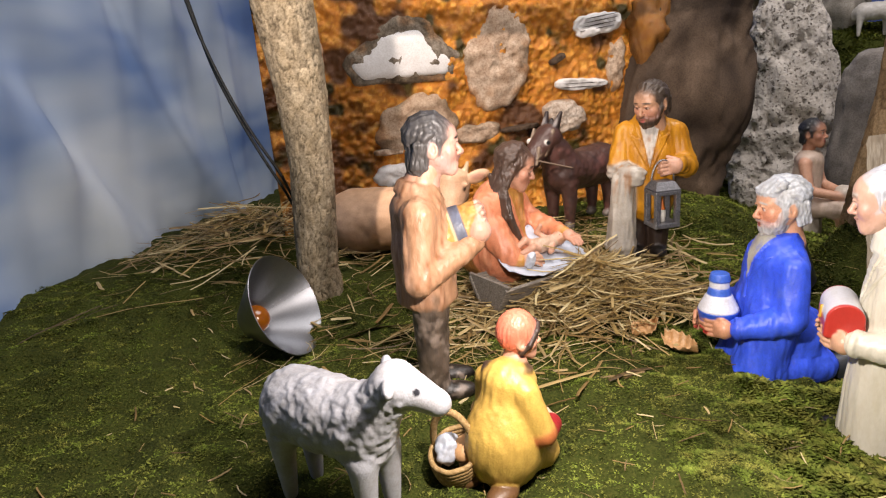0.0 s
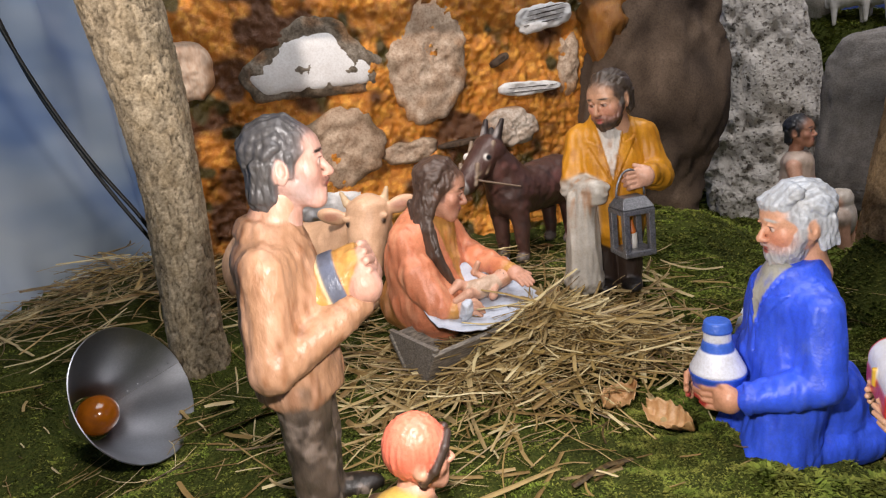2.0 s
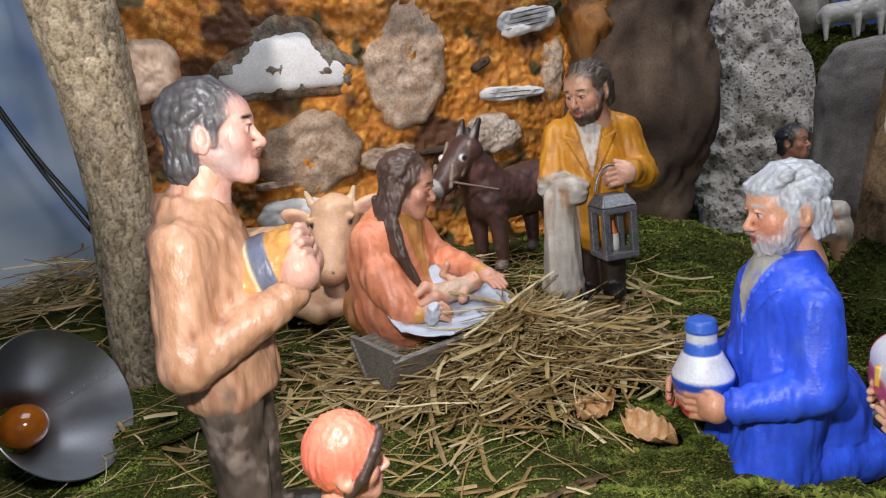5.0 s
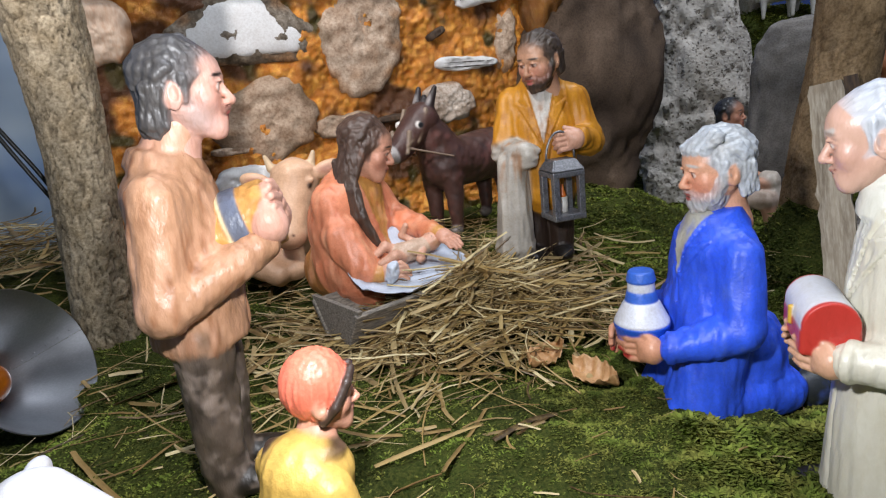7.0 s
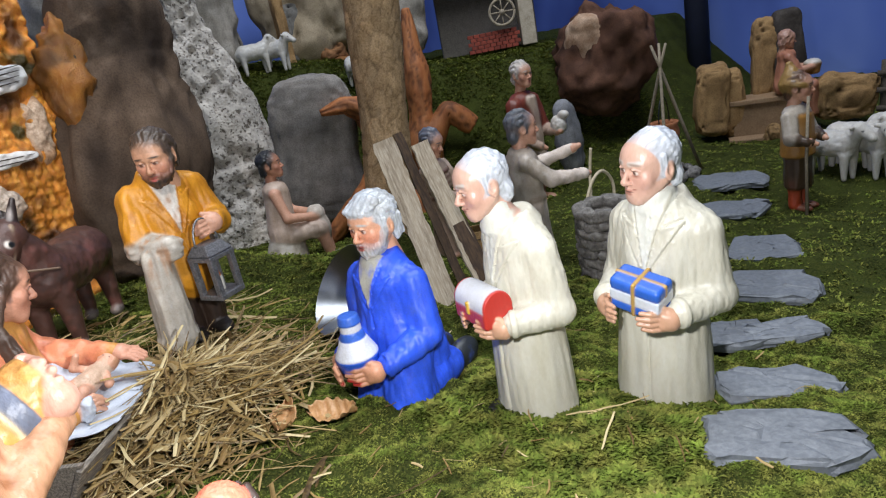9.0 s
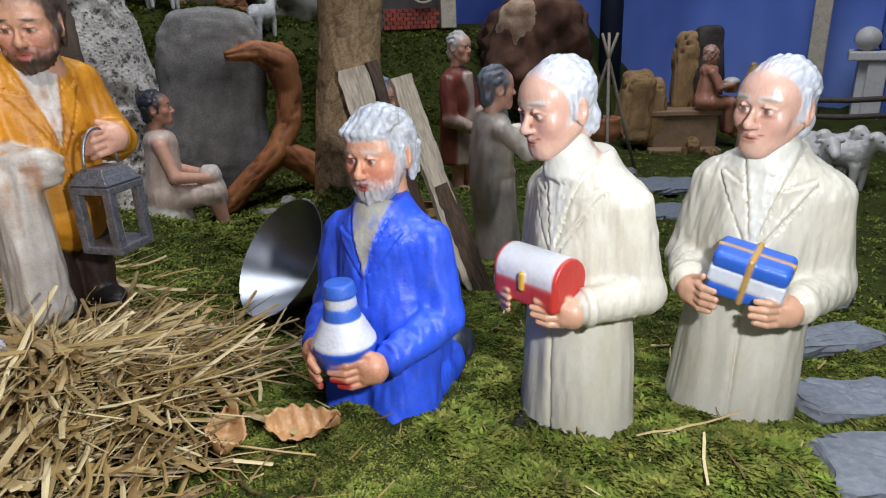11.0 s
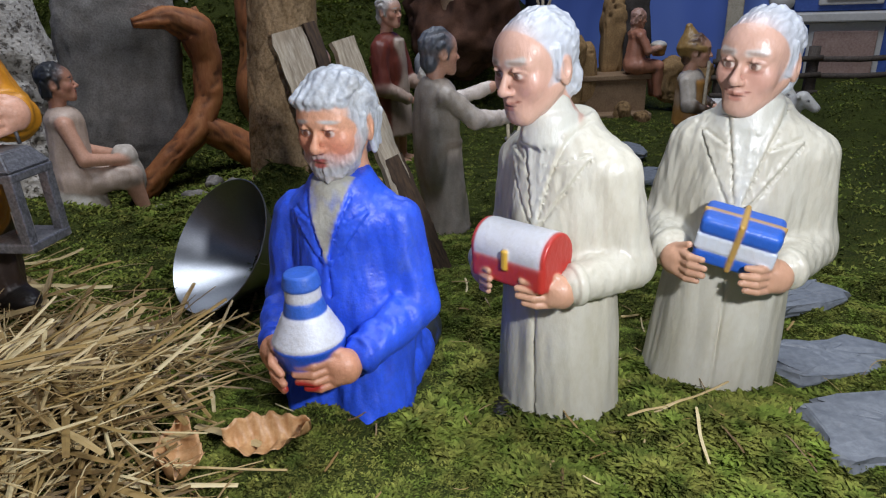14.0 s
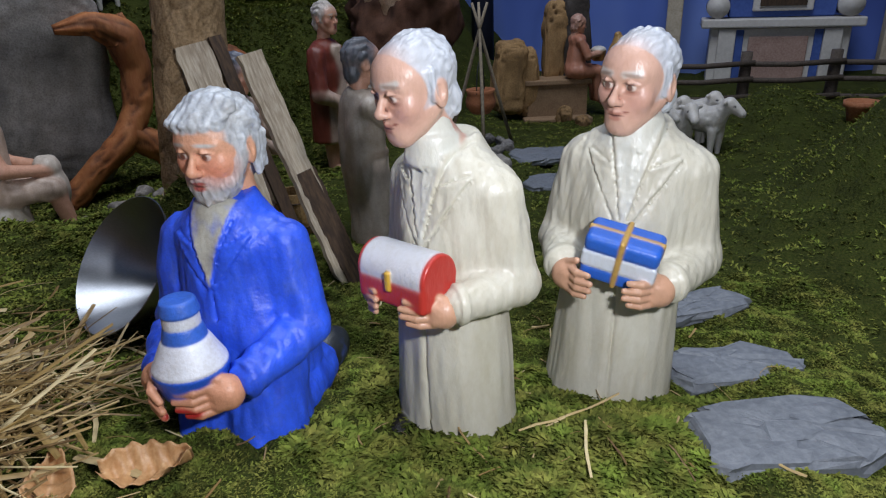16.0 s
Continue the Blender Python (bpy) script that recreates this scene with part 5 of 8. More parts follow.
for x, y, s, sd in ((0.845, 1.30, 0.02, 51), (0.90, 1.26, 0.016, 52), (0.87, 1.22, 0.012, 53), (0.80, 1.33, 0.015, 54), (0.93, 1.33, 0.018, 55), (0.82, 1.25, 0.010, 56)):
    rock("pebble", (x, y, float(ground_z(x, y)) + s * 0.4), (s, s * 0.8, s * 0.6), sd, ("A9A29A", "6C6660"), "small pale loose stone on moss", (0, 0, sd * 20), "stone", rough=0.2, detail=3)


# ---- driftwood roots ----
ROOTW = material("driftwood", "FFFFFF", 0.7, paint=True, second="B07A50", size=0.02, amount=0.4, third="D8A878", fine=0.004, bump=0.5, depth=0.002, stretch=(1, 1, 0.3))


def driftwood(name, lines, label):
    vs, fs, cs, n = [], [], [], 0
    for path, radii, sd in lines:
        me = tube_mesh(name, path, radii, None, ring=28, step=0.006, bark=0.004, plate=(0.03, 0.03, 0.14), tones=("A86C3C", "4A2C18"), seed=sd, wobble=0.45)
        v = np.empty(len(me.vertices) * 3)
        me.vertices.foreach_get("co", v)
        c = np.empty(len(me.vertices) * 4, np.float32)
        me.color_attributes["paint"].data.foreach_get("color", c)
        vs.append(v.reshape(-1, 3))
        cs.append(c.reshape(-1, 4)[:, :3])
        fs += [tuple(q + n for q in p.vertices) for p in me.polygons]
        n += len(me.vertices)
        bpy.data.meshes.remove(me)
    thing(name, mesh_from(name, np.concatenate(vs), fs, ROOTW, np.concatenate(cs)), Matrix(), label, "driftwood")


driftwood("driftwood", [([(0.87, 1.46, -0.06), (0.92, 1.42, 0.0), (0.975, 1.39, 0.05), (1.010, 1.385, 0.10), (1.025, 1.385, 0.17), (1.015, 1.39, 0.225), (0.975, 1.41, 0.250), (0.925, 1.44, 0.243)], [0.018, 0.030, 0.034, 0.030, 0.027, 0.026, 0.016, 0.005], 61),
                        ([(0.985, 1.39, 0.06), (1.03, 1.36, 0.02), (1.09, 1.30, -0.06)], [0.028, 0.026, 0.030], 62),
                        ([(1.020, 1.395, 0.13), (1.040, 1.385, 0.20), (1.030, 1.40, 0.262)], [0.020, 0.018, 0.006], 63)], "gnarled orange-brown driftwood root on the moss")
driftwood("driftwood", [([(1.30, 1.50, -0.02), (1.31, 1.50, 0.12), (1.33, 1.50, 0.28), (1.355, 1.52, 0.44)], [0.052, 0.046, 0.036, 0.010], 66),
                        ([(1.31, 1.49, 0.08), (1.36, 1.44, 0.16), (1.41, 1.40, 0.10)], [0.034, 0.034, 0.022], 67)], "upright split orange driftwood stump")

# ---- stones of the stable wall ----
PLASTER = material("white_plaster", "DCDCDA", 0.7, second="C2BEB8", size=0.02, amount=0.4, third="B0AAA2", fine=0.003, bump=0.4, depth=0.001)
BUFF = material("buff_stone", "FFFFFF", 0.8, paint=True, second="B89C80", size=0.025, amount=0.6, third="A08468", fine=0.004, bump=0.5, depth=0.0015)
GREYSTONE = material("grey_stone", "FFFFFF", 0.85, paint=True, second="8A7C68", size=0.015, amount=0.8, third="9A8C78", fine=0.004, bump=0.6, depth=0.0015)
MARK = material("dark_groove", "3A2E24", 0.9, second="241C16", size=0.01, amount=0.5, bump=0)


def wall_stone(name, u, z, w, h, shape, mat, label, out=0.012, thick=0.02, seed=0, turn=0.0, outline=None, relief=1.0, tone="C4B09A"):
    """A stone set into the stable wall: an uneven outline with a rounded, slightly domed face."""
    ring = 64
    a = np.linspace(0, 2 * np.pi, ring, endpoint=False)
    if outline:
        q = np.array(outline + outline[:1], float)
        ln = np.r_[0, np.cumsum(np.linalg.norm(np.diff(q, axis=0), axis=1))]
        t = np.linspace(0, ln[-1], ring, endpoint=False)
        edge = np.stack([np.interp(t, ln, q[:, 0]), np.interp(t, ln, q[:, 1])], 1)
        mid = edge.mean(0)
        edge, u, z = edge - mid, mid[0], mid[1]
        edge = (np.roll(edge, 1, 0) + 2 * edge + np.roll(edge, -1, 0)) / 4
    else:
        sq = (np.abs(np.cos(a)) ** 3 + np.abs(np.sin(a)) ** 3) ** (-1 / 3)
        edge = np.stack([sq * w / 2 * np.cos(a), sq * h / 2 * np.sin(a)], 1)
    p3 = np.c_[edge, np.zeros(ring)]
    edge = edge * (1 + shape * noise3(p3, 0.035, seed) + 0.5 * shape * noise3(p3, 0.010, seed + 1))[:, None]
    c, s = math.cos(radians(turn)), math.sin(radians(turn))
    edge = edge @ np.array([[c, s], [-s, c]])
    verts, faces = [], []
    rows = [(0.05 * i, 1.0 - 0.9 * (0.05 * i) ** 6) for i in range(19)] + [(0.95, 0.25), (1.0, -0.1), (1.01, -0.5), (1.01, -2.0)]
    paint = []
    for k, o in rows:
        e = edge * k
        flat3 = np.c_[e, np.zeros(ring)]
        rel = relief * (0.0030 * noise3(flat3, 0.014, seed + 3) + 0.0014 * noise3(flat3, 0.005, seed + 4))
        fade = np.clip((k - 0.80 + 0.45 * noise3(flat3, 0.02, seed + 7)) / 0.35, 0, 1)[:, None] * 0.6
        crumb = np.where(noise3(flat3, 0.03, seed + 9)[:, None] > 0, np.array(rgb("A8743A")), np.array(rgb("5E4A2A")))
        paint.append(np.array(rgb(tone)) * (1 - fade) + crumb * fade)
        verts += [wall_point(u + e[t][0], z + e[t][1], out + thick * 0.5 * o + (rel[t] if k < 1 else 0)) for t in range(ring)]
    for i in range(len(rows) - 1):
        for t in range(ring):
            faces.append((i * ring + t, i * ring + (t + 1) % ring, (i + 1) * ring + (t + 1) % ring, (i + 1) * ring + t))
    return part(name, mesh_from(name, verts, faces, mat, np.concatenate(paint)), mat, stable, label)


def groove(u0, z0, u1, z1, wide, out):
    """A dark scored line on the face of a stone."""
    bm = bmesh.new()
    d = Vector((u1 - u0, z1 - z0)).normalized()
    q = Vector((-d.y, d.x)) * wide
    vs = [bm.verts.new(wall_point(u0 + sx * q.x + (u1 - u0) * e, z0 + sx * q.y + (z1 - z0) * e, out + o)) for o in (0, 0.0015) for e, sx in ((0, -0.2), (0, 0.2), (0.5, 0.5), (1, 0.2), (1, -0.2), (0.5, -0.5))]
    bm.faces.new(vs[6:])
    for i in range(6):
        bm.faces.new((vs[i], vs[(i + 1) % 6], vs[6 + (i + 1) % 6], vs[6 + i]))
    part("groove", bm, MARK, stable)


wall_stone("niche_surround", 0, 0, 0, 0, 0.08, GREYSTONE, "grey crumbling stone rim", 0.004, 0.012, 3, tone="8E8476", relief=1.6,
           outline=[(-0.018, 0.385), (0.02, 0.428), (0.075, 0.458), (0.135, 0.455), (0.165, 0.415), (0.202, 0.380), (0.192, 0.338), (0.10, 0.342), (0.0, 0.345)])
wall_stone("niche_plaster", 0, 0, 0, 0, 0.03, PLASTER, "flat white plaster patch", 0.009, 0.010, 3, relief=0.15,
           outline=[(-0.008, 0.380), (0.03, 0.408), (0.052, 0.432), (0.122, 0.434), (0.145, 0.400), (0.178, 0.378), (0.172, 0.352), (0.10, 0.353), (0.01, 0.354)])
wall_stone("set_stone", 0, 0, 0, 0, 0.10, BUFF, "buff flaking stone", 0.004, 0.012, 11, relief=1.3,
           outline=[(0.205, 0.400), (0.235, 0.425), (0.262, 0.468), (0.315, 0.462), (0.342, 0.420), (0.336, 0.345), (0.305, 0.285), (0.240, 0.270), (0.205, 0.320)])
wall_stone("set_stone", 0, 0, 0, 0, 0.12, BUFF, "buff rounded stone", 0.006, 0.016, 17, tone="B8A28A",
           outline=[(0.020, 0.250), (0.050, 0.295), (0.100, 0.322), (0.165, 0.315), (0.190, 0.270), (0.175, 0.215), (0.105, 0.195), (0.040, 0.215)])
wall_stone("set_stone", 0.408, 0.248, 0.090, 0.056, 0.26, BUFF, "pale lumpy stone", 0.006, 0.020, 19, tone="CDC2B4", relief=1.8)
wall_stone("set_stone", -0.100, 0.400, 0.085, 0.085, 0.14, ROOTW, "dark brown stone", 0.004, 0.016, 23)
wall_stone("set_stone", 0.075, 0.170, 0.110, 0.052, 0.22, PLASTER, "white broken stone", 0.004, 0.024, 29)
wall_stone("set_stone", 0.050, 0.218, 0.070, 0.012, 0.2, BUFF, "thin buff stone", 0.008, 0.012, 31)
wall_stone("set_stone", 0.475, 0.422, 0.098, 0.040, 0.22, PLASTER, "white scored slab", 0.0115, 0.008, 37, 8)
wall_stone("set_stone", 0.442, 0.311, 0.110, 0.023, 0.24, PLASTER, "white scored strip", 0.0115, 0.008, 39, -2)
wall_stone("set_stone", 0.395, 0.362, 0.034, 0.012, 0.3, DARKWOOD, "dark chip of wood", 0.006, 0.010, 43, 28)
wall_stone("set_stone", 0.318, 0.238, 0.080, 0.012, 0.3, DARKWOOD, "dark twig", 0.012, 0.012, 47, 4)
wall_stone("set_stone", 0.520, 0.345, 0.050, 0.110, 0.3, BUFF, "brown rough stone", -0.006, 0.02, 53)
wall_stone("set_stone", 0.225, 0.235, 0.090, 0.040, 0.2, BUFF, "buff low stone", 0.0, 0.014, 59)
for k in range(4):
    groove(0.437 + 0.004 * k, 0.409 + 0.0075 * k, 0.508 + 0.003 * k, 0.417 + 0.0075 * k, 0.0022, 0.0155)
for k in range(2):
    groove(0.395 + 0.004 * k, 0.307 + 0.007 * k, 0.488, 0.304 + 0.007 * k, 0.0016, 0.0155)

# ---- straw ----
def stalk(rng, length, wide):
    """Verts and faces of one flattened, bent straw along +x; narrow ones curl more."""
    n = 7
    t = np.linspace(-0.5, 0.5, n)
    xs = t * length
    curl = rng.normal(0, 0.42 if wide < 0.0014 else 0.20)
    bend = length * curl * t * t + np.cumsum(rng.normal(0, length * 0.008, n))
    lift = length * rng.normal(0, 0.10) * t * t + np.cumsum(rng.normal(0, length * 0.006, n))
    flat = 0.25 if wide > 0.003 else 0.6
    v = []
    for i in range(n):
        w = wide * (0.4 if i in (0, n - 1) else 0.5 * rng.uniform(0.8, 1.1))
        for dy, dz in ((-w, 0), (0, -w * flat), (w, 0), (0, w * flat)):
            v.append((xs[i], bend[i] + dy, lift[i] + dz))
    f = [(i * 4 + j, i * 4 + (j + 1) % 4, i * 4 + 4 + (j + 1) % 4, i * 4 + 4 + j) for i in range(n - 1) for j in range(4)]
    return np.array(v), f + [(3, 2, 1, 0), (n * 4 - 4, n * 4 - 3, n * 4 - 2, n * 4 - 1)]


def pile(x, y):
    """Height of the straw over the ground."""
    k = np.exp(-(((x - 0.21) / 0.12) ** 2 + ((y - 0.86) / 0.085) ** 2))
    k2 = np.exp(-(((x + 0.33) / 0.12) ** 2 + ((y - 1.06) / 0.09) ** 2))
    k3 = np.exp(-(((x - 0.12) / 0.2) ** 2 + ((y - 1.08) / 0.09) ** 2))
    heap = 0.026 * np.exp(-(((x - 0.212) / 0.035) ** 2 + ((y - 0.848) / 0.025) ** 2))
    return heap + 0.036 * k + 0.075 * k2 + 0.035 * k3


def straw_place(rng, cx, cy, sx, sy, lie, spread):
    x, y = rng.normal(cx, sx), rng.normal(cy, sy)
    while x > 0.27 and y < 0.80:
        x, y = rng.normal(cx, sx), rng.normal(cy, sy)
    a = radians(rng.normal(lie, spread) if rng.random() < 0.6 else rng.uniform(0, 180))
    z = float(ground_z(x, y)) + float(pile(x, y)) * rng.uniform(0.55, 1.1) + 0.004
    return x, y, z, a, radians(rng.normal(0, 10))


def straw():
    rng = np.random.default_rng(77)
    bed = empty_thing("straw_bed", Matrix(), "heap of dry golden straw round the manger", "straw")
    kinds = []
    for i in range(14):
        v, f = stalk(rng, rng.uniform(0.04, 0.15), rng.choice([0.0012, 0.0016, 0.0022, 0.003, 0.004, 0.0058]))
        kinds.append(mesh_from("straw", v, f, STRAW, smooth=False))
    for i in range(280):
        x, y, z, a, t = straw_place(rng, 0.235, 0.838, 0.072, 0.042, 18, 55)
        ob = part("straw", kinds[i % 14], STRAW, bed)
        ob.matrix_basis = Matrix.Translation((x, y, z)) @ Euler((rng.uniform(-0.6, 0.6), t, a)).to_matrix().to_4x4()
    vs, fs, n = [], [], 0
    for count, cx, cy, sx, sy, lie, spread, lo, hi in ((1350, 0.195, 0.870, 0.105, 0.060, 15, 65, 0.03, 0.12), (480, -0.34, 1.05, 0.11, 0.07, 20, 45, 0.04, 0.13), (380, 0.12, 1.06, 0.17, 0.06, 5, 50, 0.03, 0.10),
                                                       (90, 0.13, 0.72, 0.12, 0.05, 20, 50, 0.03, 0.10), (60, -0.05, 0.76, 0.10, 0.05, 30, 50, 0.04, 0.11),
                                                       (260, 0.208, 0.850, 0.032, 0.022, 44, 25, 0.03, 0.10), (90, 0.120, 0.830, 0.030, 0.020, 30, 60, 0.03, 0.08)):
        for i in range(count):
            v, f = stalk(rng, rng.uniform(lo, hi), rng.choice([0.0006, 0.0008, 0.0010, 0.0013, 0.0018, 0.0025, 0.0036, 0.0054]))
            x, y, z, a, t = straw_place(rng, cx, cy, sx, sy, lie, spread)
            m = np.array(Euler((rng.uniform(-0.6, 0.6), t, a)).to_matrix())
            vs.append(v @ m.T + (x, y, z))
            fs += [tuple(q + n for q in p) for p in f]
            n += len(v)
    ob = part("loose_straw", mesh_from("loose_straw", np.concatenate(vs), fs, STRAW, smooth=False), STRAW, bed)
    tagged(ob, kind="stuff")
    # single long stalks lying on the moss
    for x, y, a, ln, w, up in ((-0.42, 0.84, 14, 0.16, 0.004, 4), (-0.52, 0.74, 48, 0.17, 0.005, 12), (-0.50, 0.78, 25, 0.13, 0.0035, 8), (-0.46, 0.86, 62, 0.07, 0.003, 30), (0.257, 0.772, 10, 0.060, 0.0065, 6), (0.243, 0.750, -64, 0.078, 0.004, 2), (0.16, 0.655, 24, 0.09, 0.0055, 2),
                               (0.444, 0.504, -49, 0.078, 0.0024, 4), (0.413, 0.489, 13, 0.046, 0.0020, 9), (0.402, 0.563, 52, 0.034, 0.0016, 8), (0.297, 0.750, 90, 0.048, 0.0060, 2), (0.42, 0.470, 40, 0.022, 0.0016, 10), (-0.12, 0.80, 20, 0.08, 0.003, 3)):
        v, f = stalk(rng, ln, w)
        ob = thing("straw_stalk", mesh_from("straw_stalk", v, f, STRAW, smooth=False), Matrix.Translation((x, y, float(ground_z(x, y)) + 0.007)) @ Euler((0, -radians(up), radians(a))).to_matrix().to_4x4(),
                   "single dry straw stalk lying on moss", "straw", "loose straw stalks")


straw()


def moss_litter():
    """Short dead stems and brown crumbs scattered over the moss."""
    rng = np.random.default_rng(31)
    vs, fs, n = [], [], 0
    for i in range(520):
        x, y = rng.uniform(-0.35, 0.62), rng.uniform(0.36, 0.95)
        v, f = stalk(rng, rng.uniform(0.006, 0.028), rng.choice([0.0006, 0.0009, 0.0014, 0.002]))
        m = np.array(Euler((rng.uniform(-0.6, 0.6), rng.normal(0, 0.3), rng.uniform(0, 6.28))).to_matrix())
        vs.append(v @ m.T + (x, y, float(moss_z(np.array([[x, y, 0.0]]))[0]) + 0.003))
        fs += [tuple(q + n for q in p) for p in f]
        n += len(v)
    me = mesh_from("moss_litter", np.concatenate(vs), fs, STRAW, smooth=False)
    thing("moss_litter", me, Matrix(), "short dead brown stems scattered over the moss", "plant litter", kind="stuff")


moss_litter()


def dry_leaf(x, y, turn, ln, wide, seed, label):
    """A curled dead leaf with a wavy edge and ribs."""
    n, m = 22, 13
    s, t = np.meshgrid(np.linspace(0, 1, n), np.linspace(-1, 1, m), indexing="ij")
    half = wide / 2 * np.sin(np.pi * np.clip(s, 0.02, 1) ** 0.75) ** 0.8 * (1 + 0.06 * np.sin(s * 23 + seed) * np.abs(t))
    px, py = (s - 0.5) * ln, half * t
    pz = 0.010 * np.abs(t) ** 1.6 + 0.0022 * np.sin(s * 32 + 3 * np.abs(t)) + 0.012 * (s - 0.5) ** 2 * 4 * 0.5
    v = np.stack([px.ravel(), py.ravel(), pz.ravel()], 1)
    i = np.arange(n * m).reshape(n, m)
    f = np.stack([i[:-1, :-1], i[1:, :-1], i[1:, 1:], i[:-1, 1:]], -1).reshape(-1, 4)
    v2 = np.concatenate([v, v - (0, 0, 0.0006)])
    rim = np.concatenate([i[:, 0], i[-1, 1:], i[-2::-1, -1], i[0, -2:0:-1]])
    nx = np.roll(rim, -1)
    f2 = np.concatenate([f, f[:, ::-1] + len(v), np.stack([rim, rim + len(v), nx + len(v), nx], 1)])
    thing("dry_leaf", mesh_from("dry_leaf", v2, f2, LEAF), pose(x, y, float(ground_z(x, y)) + 0.008, 18, 0, turn), label, "leaf", "dead leaves")


dry_leaf(0.300, 0.724, -55, 0.050, 0.028, 1, "curled brown dead leaf lying on moss")
dry_leaf(0.262, 0.758, 40, 0.045, 0.026, 5, "dark brown dead leaf tucked into the straw")

# ---- manger and child ----
GREYWOOD = material("grey_weathered_wood", "6A645C", 0.8, second="4E463C", size=0.012, amount=0.7, third="A89C8C", fine=0.002, bump=0.6, depth=0.001, stretch=(0.2, 1, 1))
CLOTH = material("swaddling_cloth", "BFC6D2", 0.8, second="9AA2B0", size=0.015, amount=0.4, third="D2D8E0", fine=0.002, bump=0.3, depth=0.0008)


def bevelled(lo, hi, soft=0.001, bm=None, m=None):
    """A box with softened edges, in a bmesh of its own or added to bm."""
    own = bmesh.new()
    bmesh.ops.create_cube(own, size=1)
    for v in own.verts:
        v.co = Vector([lo[i] + (v.co[i] + 0.5) * (hi[i] - lo[i]) for i in range(3)])
    bmesh.ops.bevel(own, geom=own.edges[:], offset=soft, segments=2, affect="EDGES", profile=0.5)
    if m is not None:
        bmesh.ops.transform(own, matrix=m, verts=own.verts)
    if bm is None:
        return own
    me = bpy.data.meshes.new("tmp")
    own.to_mesh(me)
    own.free()
    bm.from_mesh(me)
    bpy.data.meshes.remove(me)
    return bm


mg = empty_thing("manger", pose(0.120, 0.868, 0.042, 0, 0, 38), "small weathered grey wooden manger among straw", "manger")
for s in (-1, 1):
    part("side_board", bevelled((-0.062, -0.0025, 0.0), (0.062, 0.0025, 0.040), 0.0012, None, pose(0, s * 0.020, 0.012, -s * 32)), GREYWOOD, mg)
    for e in (-1, 1):
        part("leg", bevelled((-0.004, -0.005, -0.030), (0.004, 0.005, 0.046), 0.001, None, pose(e * 0.052, s * 0.016, 0.0, s * 34)), GREYWOOD, mg)
for e in (-1, 1):
    bm = bmesh.new()
    vs = [bm.verts.new((e * 0.060 + dx, y, z)) for dx in (0, -e * 0.005) for y, z in ((-0.016, 0.008), (0.016, 0.008), (0.044, 0.050), (-0.044, 0.050))]
    for q in ((0, 1, 2, 3), (7, 6, 5, 4), (0, 4, 5, 1), (1, 5, 6, 2), (2, 6, 7, 3), (3, 7, 4, 0)):
        bm.faces.new([vs[i] for i in q])
    bmesh.ops.recalc_face_normals(bm, faces=bm.faces)
    part("end_board", bm, GREYWOOD, mg)


def cloth_sheet(name, m, label, ln=0.128, wide=0.094, sag=0.012, seed=4):
    n, k = 44, 30
    s, t = np.meshgrid(np.linspace(-0.5, 0.5, n), np.linspace(-0.5, 0.5, k), indexing="ij")
    p = np.stack([s.ravel() * ln, t.ravel() * wide * (1 - 0.35 * (2 * s.ravel()) ** 4), 0 * s.ravel()], 1)
    z = sag * (2 * np.abs(t.ravel())) ** 1.6 + 0.004 * (2 * np.abs(s.ravel())) ** 3 + 0.003 * noise3(p, 0.02, seed) + 0.0015 * noise3(p, 0.008, seed + 1)
    p[:, 2] = z
    i = np.arange(n * k).reshape(n, k)
    f = np.stack([i[:-1, :-1], i[1:, :-1], i[1:, 1:], i[:-1, 1:]], -1).reshape(-1, 4)
    v = np.concatenate([p, p - (0, 0, 0.0012)])
    rim = np.concatenate([i[:, 0], i[-1, 1:], i[-2::-1, -1], i[0, -2:0:-1]])
    nx = np.roll(rim, -1)
    return thing(name, mesh_from(name, v, np.concatenate([f, f[:, ::-1] + len(p), np.stack([rim, rim + len(p), nx + len(p), nx], 1)]), CLOTH), m, label, "cloth")


cloth_sheet("swaddling_cloth", pose(0.142, 0.886, 0.108, 30, 0, 34), "pale blue-white cloth lining the manger")
b = Clay()
b.ball((0.038, 0, 0.016), (0.0135, 0.0120, 0.0125), "D9A68C", k=0.003)
b.ball((0.040, 0, 0.019), (0.013, 0.0125, 0.0115), "C09070", k=0.001, cuts=[((0.030, 0, 0.030), (0.014, 0.011, 0.014))])
b.limb((0.022, 0, 0.011), (-0.008, 0, 0.010), 0.0125, 0.0135, "D2B49C", k=0.005, grain=(0.0008, 0.006, 0.08))
for s in (-1, 1):
    b.limb((0.018, s * 0.011, 0.014), (0.006, s * 0.022, 0.020 if s > 0 else 0.012), 0.0048, 0.0042, "D9A68C", k=0.003)
    b.limb((0.006, s * 0.022, 0.020 if s > 0 else 0.012), (0.010, s * 0.022, 0.034 if s > 0 else 0.012), 0.0042, 0.0038, "D9A68C", k=0.003)
    b.limb((-0.010, s * 0.007, 0.010), (-0.026, s * 0.011, 0.019), 0.0072, 0.0062, "D9A68C", k=0.004)
    b.limb((-0.026, s * 0.011, 0.019), (-0.042, s * 0.008, 0.010), 0.0060, 0.0046, "D9A68C", k=0.003)
b.spot((0.034, -0.004, 0.028), 0.0012, DARK).spot((0.034, 0.004, 0.028), 0.0012, DARK)
